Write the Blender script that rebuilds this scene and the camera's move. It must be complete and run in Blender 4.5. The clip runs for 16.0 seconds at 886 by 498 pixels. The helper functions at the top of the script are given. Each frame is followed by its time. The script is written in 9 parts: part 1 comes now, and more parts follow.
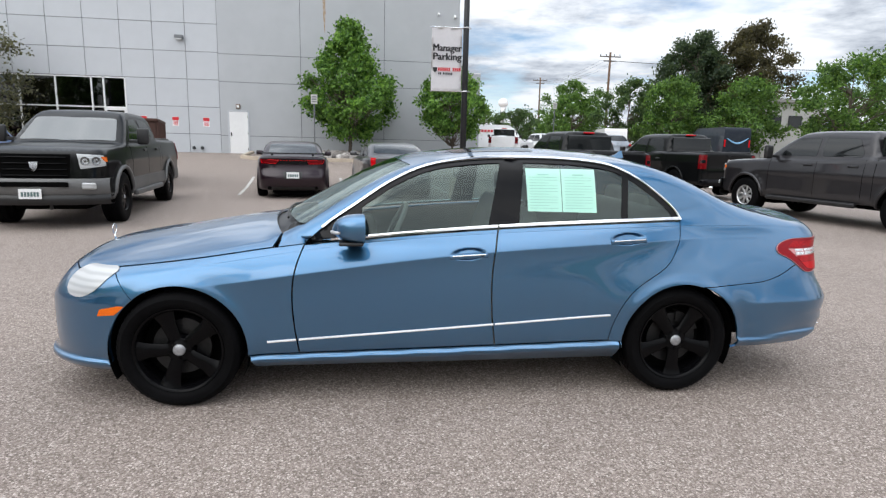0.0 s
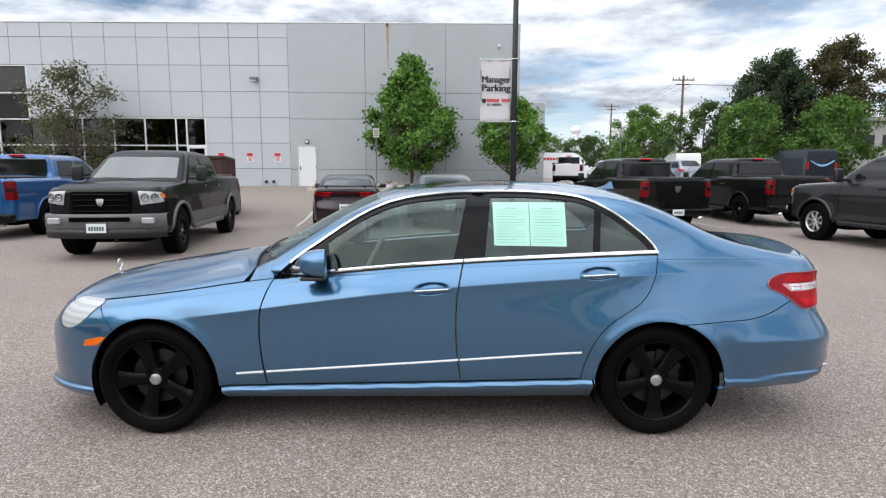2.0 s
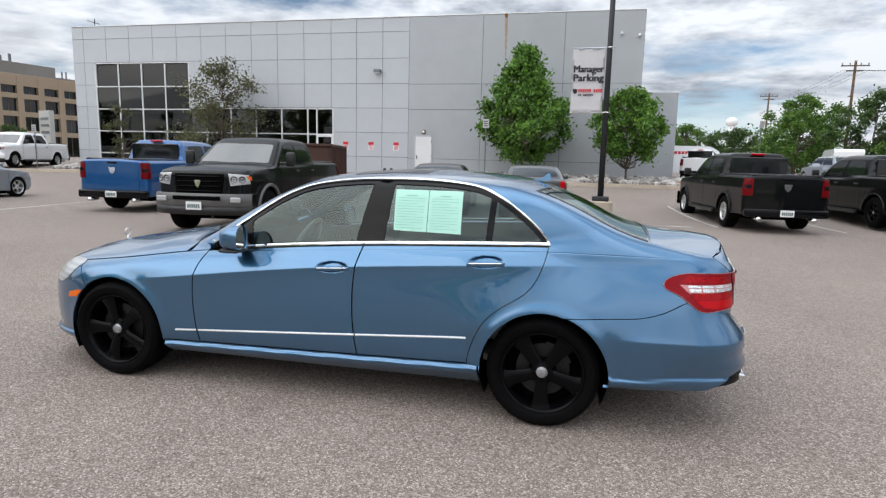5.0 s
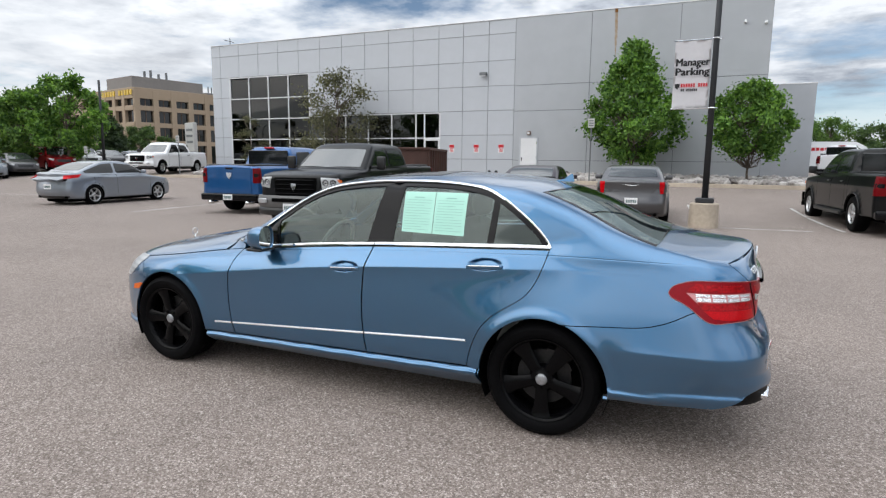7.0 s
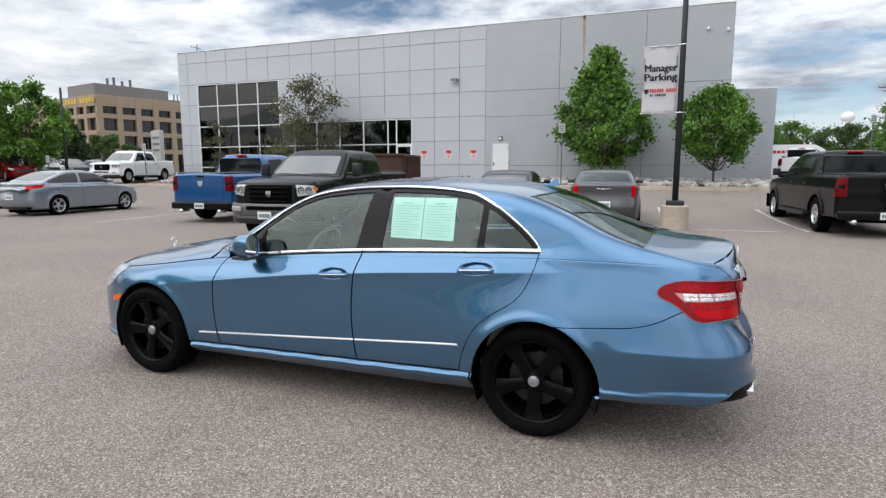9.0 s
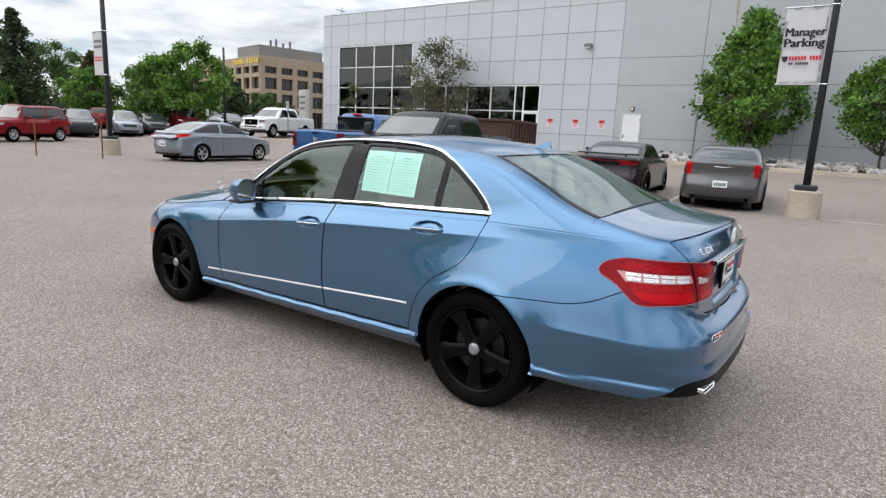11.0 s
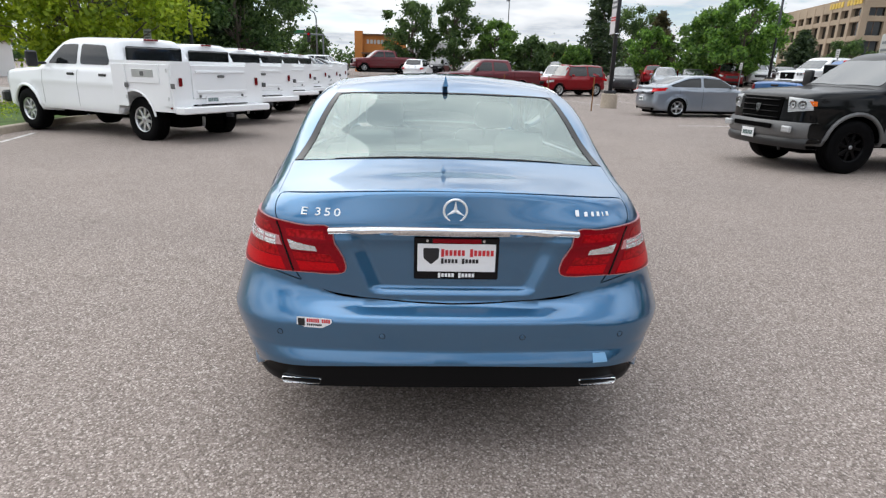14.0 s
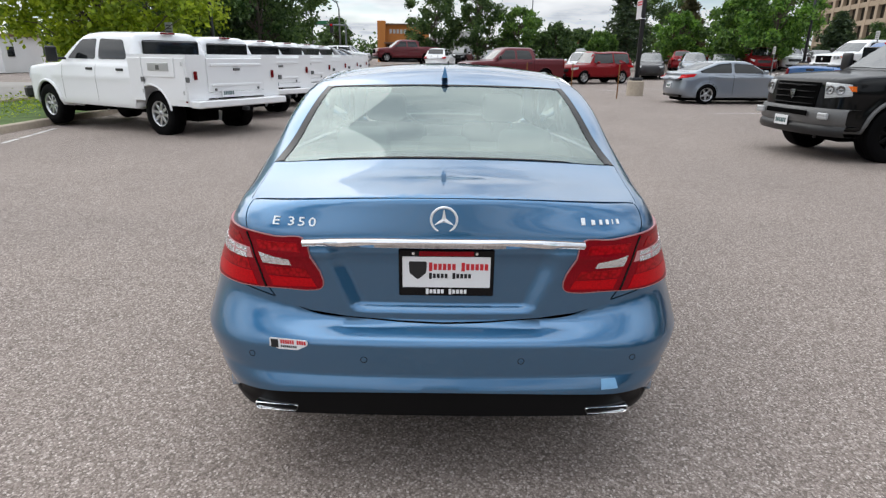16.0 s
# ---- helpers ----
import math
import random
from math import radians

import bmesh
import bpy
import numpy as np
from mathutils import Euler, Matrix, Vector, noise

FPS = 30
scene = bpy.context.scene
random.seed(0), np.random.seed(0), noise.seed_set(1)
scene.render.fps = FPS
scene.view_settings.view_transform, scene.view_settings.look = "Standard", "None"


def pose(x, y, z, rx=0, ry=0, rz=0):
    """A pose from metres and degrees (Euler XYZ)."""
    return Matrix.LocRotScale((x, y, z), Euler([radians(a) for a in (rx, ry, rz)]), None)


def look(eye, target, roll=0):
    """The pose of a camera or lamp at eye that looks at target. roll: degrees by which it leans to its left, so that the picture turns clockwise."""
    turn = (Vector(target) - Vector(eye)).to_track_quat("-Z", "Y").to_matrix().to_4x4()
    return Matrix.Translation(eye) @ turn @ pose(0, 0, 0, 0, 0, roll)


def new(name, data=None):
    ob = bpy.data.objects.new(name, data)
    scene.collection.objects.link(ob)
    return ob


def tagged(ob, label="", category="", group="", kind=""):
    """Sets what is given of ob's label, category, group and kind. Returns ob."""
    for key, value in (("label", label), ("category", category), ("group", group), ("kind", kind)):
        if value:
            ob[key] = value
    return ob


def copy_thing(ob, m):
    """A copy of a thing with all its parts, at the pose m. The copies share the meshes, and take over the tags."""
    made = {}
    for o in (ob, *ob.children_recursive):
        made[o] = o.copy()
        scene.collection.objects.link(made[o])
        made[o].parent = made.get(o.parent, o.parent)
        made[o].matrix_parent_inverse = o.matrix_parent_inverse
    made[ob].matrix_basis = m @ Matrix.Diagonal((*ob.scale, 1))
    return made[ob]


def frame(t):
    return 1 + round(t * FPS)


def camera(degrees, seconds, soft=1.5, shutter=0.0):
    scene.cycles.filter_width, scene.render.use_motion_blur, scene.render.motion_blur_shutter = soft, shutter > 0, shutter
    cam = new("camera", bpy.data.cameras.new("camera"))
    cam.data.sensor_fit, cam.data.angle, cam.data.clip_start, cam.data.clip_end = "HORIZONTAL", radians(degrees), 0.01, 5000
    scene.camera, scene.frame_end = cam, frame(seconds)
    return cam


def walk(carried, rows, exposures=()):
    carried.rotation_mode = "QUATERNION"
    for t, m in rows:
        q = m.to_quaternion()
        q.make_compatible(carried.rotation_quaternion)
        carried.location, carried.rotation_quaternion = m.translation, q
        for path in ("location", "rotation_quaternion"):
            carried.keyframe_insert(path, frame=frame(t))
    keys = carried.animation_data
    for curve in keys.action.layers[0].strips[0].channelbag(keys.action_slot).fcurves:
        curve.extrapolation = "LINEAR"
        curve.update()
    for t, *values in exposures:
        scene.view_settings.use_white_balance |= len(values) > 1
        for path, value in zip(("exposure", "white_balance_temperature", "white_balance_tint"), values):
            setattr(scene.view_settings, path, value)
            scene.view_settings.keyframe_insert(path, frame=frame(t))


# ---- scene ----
EXPOSURES = [(0.0, -0.22), (3.2, -0.26), (5.3, -0.42), (8.7, -0.42), (10.8, -0.34), (13.0, -0.27), (14.5, -0.38), (16.0, -0.44)]
cam = camera(74.4, 16.0, 1.3)
PATH = [
    (0, (-0.421, -4.045, 1.463), (-0.164, -2.093, 1.111), 1.4),
    (0.5, (0.04, -4.074, 1.484), (0.13, -2.103, 1.161), 0.8),
    (1, (0.223, -4.118, 1.505), (0.214, -2.139, 1.214), 0.4),
    (1.5, (0.212, -4.077, 1.509), (0.199, -2.095, 1.246), 0.4),
    (2, (0.195, -4.087, 1.507), (0.203, -2.104, 1.248), 0.2),
    (2.5, (0.186, -4.077, 1.507), (0.204, -2.095, 1.244), 0.4),
    (3, (0.195, -4.074, 1.506), (0.206, -2.093, 1.235), 0.4),
    (3.2, (0.197, -4.073, 1.504), (0.205, -2.091, 1.231), 0.5),
    (5.3, (1.82, -4.131, 1.516), (1.268, -2.232, 1.219), 1.5),
    (5.5, (1.93, -4.114, 1.527), (1.309, -2.235, 1.233), 1.5),
    (6, (2.068, -3.989, 1.516), (1.327, -2.155, 1.224), 1.1),
    (6.5, (2.207, -3.925, 1.52), (1.395, -2.12, 1.233), 1.0),
    (7, (2.215, -3.923, 1.521), (1.399, -2.121, 1.226), 0.6),
    (7.5, (2.131, -3.953, 1.511), (1.366, -2.128, 1.22), 0.2),
    (8, (2.107, -3.977, 1.511), (1.374, -2.139, 1.223), 0.0),
    (8.5, (2.119, -3.978, 1.515), (1.395, -2.135, 1.237), -0.1),
    (8.7, (2.118, -3.98, 1.519), (1.394, -2.137, 1.242), -0.0),
    (10.8, (2.801, -3.599, 1.517), (1.767, -1.921, 1.179), 2.0),
    (11, (2.982, -3.432, 1.467), (1.866, -1.819, 1.076), 2.8),
    (11.5, (3.487, -2.948, 1.459), (2.158, -1.533, 0.976), 3.4),
    (12, (3.93, -2.4, 1.447), (2.396, -1.229, 0.92), 3.8),
    (12.5, (4.21, -1.762, 1.472), (2.506, -0.88, 0.909), 3.4),
    (13, (4.433, -1.134, 1.477), (2.611, -0.544, 0.901), 2.9),
    (13.5, (4.513, -0.559, 1.483), (2.622, -0.251, 0.912), 2.9),
    (14, (4.56, -0.139, 1.499), (2.653, -0.049, 0.903), 1.6),
    (14.5, (4.45, -0.014, 1.506), (2.544, -0.006, 0.901), 0.4),
    (15, (4.385, -0.008, 1.504), (2.481, -0.013, 0.89), 0.2),
    (15.5, (4.345, -0.003, 1.508), (2.445, -0.004, 0.886), 0.5),
    (16, (4.312, -0.008, 1.504), (2.414, -0.002, 0.874), 0.7),
]
walk(cam, [(t, look(eye, target, roll)) for t, eye, target, roll in PATH], EXPOSURES)


# ---- world and sun ----
SUN_DIR = Vector((-0.62, -0.55, 0.50)).normalized()
world = bpy.data.worlds.new("overcast_sky")
scene.world = world
world.use_nodes = True
wn, wl = world.node_tree.nodes, world.node_tree.links
wn.clear()


def wnode(kind, **values):
    n = wn.new(kind)
    for key, value in values.items():
        n.inputs[key].default_value = value
    return n


w_out = wn.new("ShaderNodeOutputWorld")
w_sky = wn.new("ShaderNodeTexSky")
w_sky.sky_type, w_sky.sun_disc = "NISHITA", False
w_sky.sun_elevation = math.asin(SUN_DIR.z)
w_sky.sun_rotation = math.atan2(SUN_DIR.x, SUN_DIR.y)
w_sky.altitude, w_sky.dust_density = 1600, 1.2
w_bg = wnode("ShaderNodeBackground", Strength=0.14)
w_bgc = wnode("ShaderNodeBackground", Strength=1.0)
w_mix = wn.new("ShaderNodeMixShader")
w_co = wn.new("ShaderNodeTexCoord")
w_sep = wn.new("ShaderNodeSeparateXYZ")
wl.new(w_co.outputs["Generated"], w_sep.inputs[0])


def wmath(op, a, b=None, clamp=False):
    n = wn.new("ShaderNodeMath")
    n.operation, n.use_clamp = op, clamp
    for k, v in enumerate((a, b)):
        if v is None:
            continue
        if isinstance(v, (int, float)):
            n.inputs[k].default_value = v
        else:
            wl.new(v, n.inputs[k])
    return n.outputs[0]


# clouds lie on a flat layer: the direction divided by its height
w_h = wmath("ADD", wmath("MAXIMUM", w_sep.outputs["Z"], 0.0), 0.11)
w_comb = wn.new("ShaderNodeCombineXYZ")
wl.new(wmath("DIVIDE", w_sep.outputs["X"], w_h), w_comb.inputs[0])
wl.new(wmath("DIVIDE", w_sep.outputs["Y"], w_h), w_comb.inputs[1])


def wnoise(scale, detail, rough, offset=(0, 0, 0)):
    m = wn.new("ShaderNodeMapping")
    m.inputs["Location"].default_value = offset
    wl.new(w_comb.outputs[0], m.inputs["Vector"])
    n = wnode("ShaderNodeTexNoise", Scale=scale, Detail=detail, Roughness=rough)
    wl.new(m.outputs[0], n.inputs["Vector"])
    return n.outputs["Fac"]


def wramp(fac, stops):
    r = wn.new("ShaderNodeValToRGB")
    e = r.color_ramp.elements
    while len(e) < len(stops):
        e.new(0.5)
    for el, (p, c) in zip(e, stops):
        el.position, el.color = p, (*c, 1)
    wl.new(fac, r.inputs[0])
    return r.outputs[0]


w_cover = wramp(wnoise(0.62, 9, 0.58, (3.1, 0.4, 0)), [(0.36, (0, 0, 0)), (0.47, (1, 1, 1))])
w_fine = wmath("MULTIPLY", wmath("SUBTRACT", wnoise(4.5, 6, 0.6, (2.3, 9.1, 0)), 0.5), wmath("MULTIPLY", wmath("MAXIMUM", w_sep.outputs["Z"], 0.0), 1.1))
w_shade = wramp(wmath("ADD", wnoise(1.0, 7, 0.6, (7.7, 2.2, 0)), w_fine), [(0.36, (0.40, 0.45, 0.54)), (0.45, (0.72, 0.78, 0.87)), (0.54, (1.08, 1.13, 1.20))])
# a brighter veil round the hidden sun
w_dot = wn.new("ShaderNodeVectorMath")
w_dot.operation = "DOT_PRODUCT"
w_dot.inputs[1].default_value = SUN_DIR
wl.new(w_co.outputs["Generated"], w_dot.inputs[0])
w_glow = wmath("POWER", wmath("MAXIMUM", wmath("DIVIDE", wmath("ADD", w_dot.outputs["Value"], 0.30), 1.30), 0.0), 1.3)
w_veil = wn.new("ShaderNodeMix")
w_veil.data_type = "RGBA"
wl.new(wramp(wnoise(1.3, 7, 0.6, (1.7, 5.2, 0)), [(0.34, (0.76, 0.82, 0.90)), (0.50, (1.20, 1.24, 1.29)), (0.66, (1.48, 1.50, 1.52))]), w_veil.inputs["B"])
wl.new(wmath("MULTIPLY", w_glow, 1.25, True), w_veil.inputs["Factor"])
wl.new(w_shade, w_veil.inputs["A"])
# an overcast sky is brightest overhead
w_lift = wn.new("ShaderNodeVectorMath")
w_lift.operation = "SCALE"
wl.new(w_veil.outputs["Result"], w_lift.inputs[0])
wl.new(wmath("ADD", 1.00, wmath("MULTIPLY", wmath("POWER", wmath("MAXIMUM", w_sep.outputs["Z"], 0.0), 1.5), 1.8)), w_lift.inputs["Scale"])
wl.new(w_lift.outputs["Vector"], w_bgc.inputs["Color"])
wl.new(w_sky.outputs[0], w_bg.inputs["Color"])
w_haze = wmath("SUBTRACT", 1.0, wmath("MULTIPLY", wmath("MAXIMUM", w_sep.outputs["Z"], 0.0), 9.0), True)
wl.new(wmath("MAXIMUM", w_cover, w_haze), w_mix.inputs[0])
wl.new(w_bg.outputs[0], w_mix.inputs[1])
wl.new(w_bgc.outputs[0], w_mix.inputs[2])
wl.new(w_mix.outputs[0], w_out.inputs["Surface"])

sun_lamp = bpy.data.lights.new("sun", "SUN")
sun_lamp.energy, sun_lamp.angle, sun_lamp.color = 0.95, radians(55), (1.0, 0.96, 0.91)
sun = new("sun", sun_lamp)
sun.matrix_world = look(SUN_DIR * 60, (0, 0, 0))


# ---- materials ----
def rgb(c):
    return (*c, 1.0)


def mat_new(name):
    m = bpy.data.materials.new(name)
    m.use_nodes = True
    return m, m.node_tree.nodes, m.node_tree.links, m.node_tree.nodes["Principled BSDF"]


def add_noise(nodes, links, scale, detail=4, rough=0.55, space="Object", kind="ShaderNodeTexNoise"):
    tc = nodes.new("ShaderNodeTexCoord")
    n = nodes.new(kind)
    n.inputs["Scale"].default_value = scale
    if kind == "ShaderNodeTexNoise":
        n.inputs["Detail"].default_value = detail
        n.inputs["Roughness"].default_value = rough
    links.new(tc.outputs[space], n.inputs["Vector"])
    return n


def add_ramp(nodes, links, fac, stops):
    r = nodes.new("ShaderNodeValToRGB")
    e = r.color_ramp.elements
    while len(e) < len(stops):
        e.new(0.5)
    for el, (p, c) in zip(e, stops):
        el.position, el.color = p, rgb(c)
    links.new(fac, r.inputs[0])
    return r.outputs[0]


def blend(nodes, links, mode, fac, a, b):
    n = nodes.new("ShaderNodeMix")
    n.data_type, n.blend_type = "RGBA", mode
    for key, v in (("Factor", fac), ("A", a), ("B", b)):
        if isinstance(v, (int, float)):
            n.inputs[key].default_value = v
        elif isinstance(v, tuple):
            n.inputs[key].default_value = rgb(v)
        else:
            links.new(v, n.inputs[key])
    return n.outputs["Result"]


def add_bump(nodes, links, bsdf, height, strength, distance):
    b = nodes.new("ShaderNodeBump")
    b.inputs["Strength"].default_value, b.inputs["Distance"].default_value = strength, distance
    links.new(height, b.inputs["Height"])
    links.new(b.outputs[0], bsdf.inputs["Normal"])


def plain(name, color, rough=0.5, metal=0.0, vary=0.12, scale=8.0, bump=0.0, coat=0.0, bump_scale=None, spec=0.5, space="Object"):
    """A surface with two scales of uneven colour and a little relief."""
    m, n, l, p = mat_new(name)
    big = add_noise(n, l, scale * 0.25, 5, 0.6, space)
    fine = add_noise(n, l, scale * 4, 3, 0.5, space)
    lo = tuple(c * (1 - vary) for c in color)
    hi = tuple(min(1, c * (1 + vary)) for c in color)
    c = add_ramp(n, l, big.outputs["Fac"], [(0.3, lo), (0.7, hi)])
    g = add_ramp(n, l, fine.outputs["Fac"], [(0.3, (1 - vary * 0.6,) * 3), (0.7, (1, 1, 1))])
    l.new(blend(n, l, "MULTIPLY", 1.0, c, g), p.inputs["Base Color"])
    p.inputs["Roughness"].default_value, p.inputs["Metallic"].default_value = rough, metal
    p.inputs["Coat Weight"].default_value, p.inputs["Coat Roughness"].default_value = coat, 0.03
    p.inputs["Specular IOR Level"].default_value = spec
    if bump:
        h = add_noise(n, l, bump_scale or scale * 6, 4, 0.6, space)
        add_bump(n, l, p, h.outputs["Fac"], 0.5, bump)
    return m


def paint(name, color, flake=0.25, rough=0.32, metal=0.55, dust=0.03, coat=1.0):
    """Car paint: metallic flake under a clear coat, with a little dust."""
    m, n, l, p = mat_new(name)
    fl = add_noise(n, l, 900, 2, 0.5)
    c = add_ramp(n, l, fl.outputs["Fac"], [(0.3, tuple(v * (1 - flake) for v in color)), (0.7, tuple(min(1, v * (1 + flake)) for v in color))])
    du = add_noise(n, l, 2.2, 7, 0.65)
    d = add_ramp(n, l, du.outputs["Fac"], [(0.45, (0, 0, 0)), (0.8, (dust, dust, dust))])
    l.new(blend(n, l, "MIX", d, c, (0.45, 0.41, 0.36)), p.inputs["Base Color"])
    p.inputs["Metallic"].default_value, p.inputs["Roughness"].default_value = metal, rough
    p.inputs["Specular IOR Level"].default_value = 0.5 if metal > 0.2 else 0.05
    p.inputs["Coat Weight"].default_value, p.inputs["Coat Roughness"].default_value = coat, 0.025
    return m


def glass(name, tint, gloss=0.02, ior=1.5, sheen=(0.9, 0.9, 0.9)):
    """Clear or tinted glass: what passes is tinted, and the Fresnel share is mirrored."""
    m, n, l, p = mat_new(name)
    n.remove(p)
    tr, gl, fr, mx = n.new("ShaderNodeBsdfTransparent"), n.new("ShaderNodeBsdfGlossy"), n.new("ShaderNodeFresnel"), n.new("ShaderNodeMixShader")
    tr.inputs["Color"].default_value = rgb(tint)
    gl.inputs["Roughness"].default_value = gloss
    gl.inputs["Color"].default_value = rgb(sheen)
    fr.inputs["IOR"].default_value = ior
    l.new(fr.outputs[0], mx.inputs[0])
    l.new(tr.outputs[0], mx.inputs[1])
    l.new(gl.outputs[0], mx.inputs[2])
    l.new(mx.outputs[0], n["Material Output"].inputs["Surface"])
    return m


def asphalt_material():
    m, n, l, p = mat_new("aged_asphalt")
    stones = add_noise(n, l, 112, kind="ShaderNodeTexVoronoi")
    sep = n.new("ShaderNodeSeparateColor")
    l.new(stones.outputs["Color"], sep.inputs[0])
    fine = add_noise(n, l, 330, 2, 0.5)
    blotch = add_noise(n, l, 0.35, 6, 0.62)
    stain = add_noise(n, l, 1.3, 5, 0.7)
    base = add_ramp(n, l, sep.outputs[0], [(0.0, (0.165, 0.140, 0.126)), (0.35, (0.265, 0.232, 0.213)), (0.75, (0.36, 0.320, 0.296)), (0.90, (0.44, 0.40, 0.375)), (1.0, (0.58, 0.535, 0.51))])
    tar = add_ramp(n, l, stones.outputs["Distance"], [(0.25, (1.08, 1.08, 1.08)), (0.62, (0.74, 0.73, 0.72))])
    base = blend(n, l, "MULTIPLY", 1.0, base, tar)
    tone = add_ramp(n, l, blotch.outputs["Fac"], [(0.3, (0.86, 0.835, 0.82)), (0.7, (1.05, 1.015, 0.985))])
    c = blend(n, l, "MULTIPLY", 1.0, base, tone)
    spots = add_ramp(n, l, stain.outputs["Fac"], [(0.25, (0.76, 0.75, 0.74)), (0.42, (1, 1, 1))])
    c = blend(n, l, "MULTIPLY", 1.0, c, spots)
    grit = add_ramp(n, l, fine.outputs["Fac"], [(0.35, (0.78, 0.77, 0.76)), (0.65, (1.24, 1.21, 1.20))])
    l.new(blend(n, l, "MULTIPLY", 1.0, c, grit), p.inputs["Base Color"])
    p.inputs["Roughness"].default_value = 0.85
    p.inputs["Specular IOR Level"].default_value = 0.3
    add_bump(n, l, p, stones.outputs["Distance"], 0.35, -0.004)
    return m


M = {}
M["asphalt"] = asphalt_material()
M["panel_metal"] = plain("painted_metal_panel", (0.505, 0.53, 0.565), 0.38, 0.0, 0.05, 0.5, 0.002, spec=0.5)
M["concrete_wall"] = plain("painted_concrete_wall", (0.425, 0.445, 0.47), 0.7, 0.0, 0.07, 0.35, 0.004)
M["joint_dark"] = plain("joint_sealant", (0.13, 0.135, 0.145), 0.8, 0, 0.2, 4)
M["white_frame"] = plain("white_aluminium_frame", (0.78, 0.79, 0.80), 0.4, 0.0, 0.05, 3)
M["window_dark"] = plain("dark_reflective_window", (0.022, 0.026, 0.025), 0.03, 0.0, 0.3, 0.6, spec=0.55)
M["window_dark"].node_tree.nodes["Principled BSDF"].inputs["IOR"].default_value = 2.1
M["roof_gravel"] = plain("roof_membrane", (0.35, 0.34, 0.33), 0.9, 0, 0.15, 3, 0.004)
M["concrete"] = plain("weathered_concrete", (0.46, 0.39, 0.31), 0.85, 0, 0.2, 3, 0.004)
M["line_paint"] = plain("worn_white_line_paint", (0.55, 0.54, 0.51), 0.8, 0, 0.35, 9, 0.002)
M["black_steel"] = plain("dark_painted_steel", (0.035, 0.037, 0.042), 0.45, 0.3, 0.2, 5, 0.0008)
M["chrome"] = plain("bright_chrome", (0.86, 0.87, 0.88), 0.07, 1.0, 0.02, 3)
M["rubber"] = plain("tyre_rubber", (0.004, 0.004, 0.0045), 0.55, 0, 0.35, 14, 0.0008, spec=0.04)
M["black_plastic"] = plain("black_plastic", (0.012, 0.012, 0.013), 0.38, 0, 0.2, 10, 0.0004)
M["white_paint"] = plain("white_painted_metal", (0.80, 0.81, 0.82), 0.35, 0, 0.04, 3, coat=0.6)
M["car_glass"] = glass("tinted_car_glass", (0.45, 0.55, 0.54), 0.01, 1.75, (0.84, 0.95, 0.92))
# Copy of dark_glass with weaker mirroring, imitating the tall front's darker reflections.
M["dim_mirror_glass"] = glass("weak_mirror_showroom_glass", (0.05, 0.06, 0.06), 0.02, 1.48)
M["dark_glass"] = glass("dark_privacy_glass", (0.06, 0.07, 0.07), 0.02, 1.75)
M["road_grey"] = plain("pale_concrete_street", (0.33, 0.31, 0.29), 0.85, 0, 0.12, 1.2, 0.003)
M["pole_wood"] = plain("brown_pole_wood", (0.13, 0.075, 0.045), 0.85, 0, 0.25, 6, 0.004)
M["grass"] = plain("mown_grass_soil", (0.09, 0.15, 0.035), 0.9, 0, 0.35, 6, 0.02)


# ---- mesh helpers ----
def finish(name, bm, material, parent=None, label="", smooth=None):
    """One mesh object from a bmesh. smooth: the angle under which edges are shaded smooth."""
    me = bpy.data.meshes.new(name)
    if smooth is not None:
        lim = radians(smooth)
        for f in bm.faces:
            f.smooth = True
        for e in bm.edges:
            if len(e.link_faces) == 2 and e.calc_face_angle(0) > lim:
                e.smooth = False
    bm.to_mesh(me)
    bm.free()
    me.materials.append(material)
    ob = new(name, me)
    if parent is not None:
        ob.parent = parent
    if label:
        ob["label"] = label
    return ob


def part(name, bm, material, parent, label="", smooth=None):
    return finish(name, bm, material, parent, label, smooth)


def thing(name, m, label, category, group="", kind=""):
    ob = new(name)
    ob.empty_display_size = 0.3
    ob.matrix_world = m
    return tagged(ob, label, category, group, kind)


def add_box(bm, cx, cy, cz, sx, sy, sz, bevel=0.0, m=None, seg=1):
    r = bmesh.ops.create_cube(bm, size=1.0)
    vs = r["verts"]
    bmesh.ops.scale(bm, vec=(sx, sy, sz), verts=vs)
    bmesh.ops.translate(bm, vec=(cx, cy, cz), verts=vs)
    if bevel:
        es = list({e for v in vs for e in v.link_edges})
        r = bmesh.ops.bevel(bm, geom=es, offset=bevel, segments=seg, affect="EDGES", profile=0.5)
        vs = list({v for f in r["faces"] for v in f.verts} | {v for v in vs if v.is_valid})
    if m is not None:
        bmesh.ops.transform(bm, matrix=m, verts=vs)
    return vs


def box(cx, cy, cz, sx, sy, sz, bevel=0.0, seg=1):
    bm = bmesh.new()
    add_box(bm, cx, cy, cz, sx, sy, sz, bevel, None, seg)
    return bm


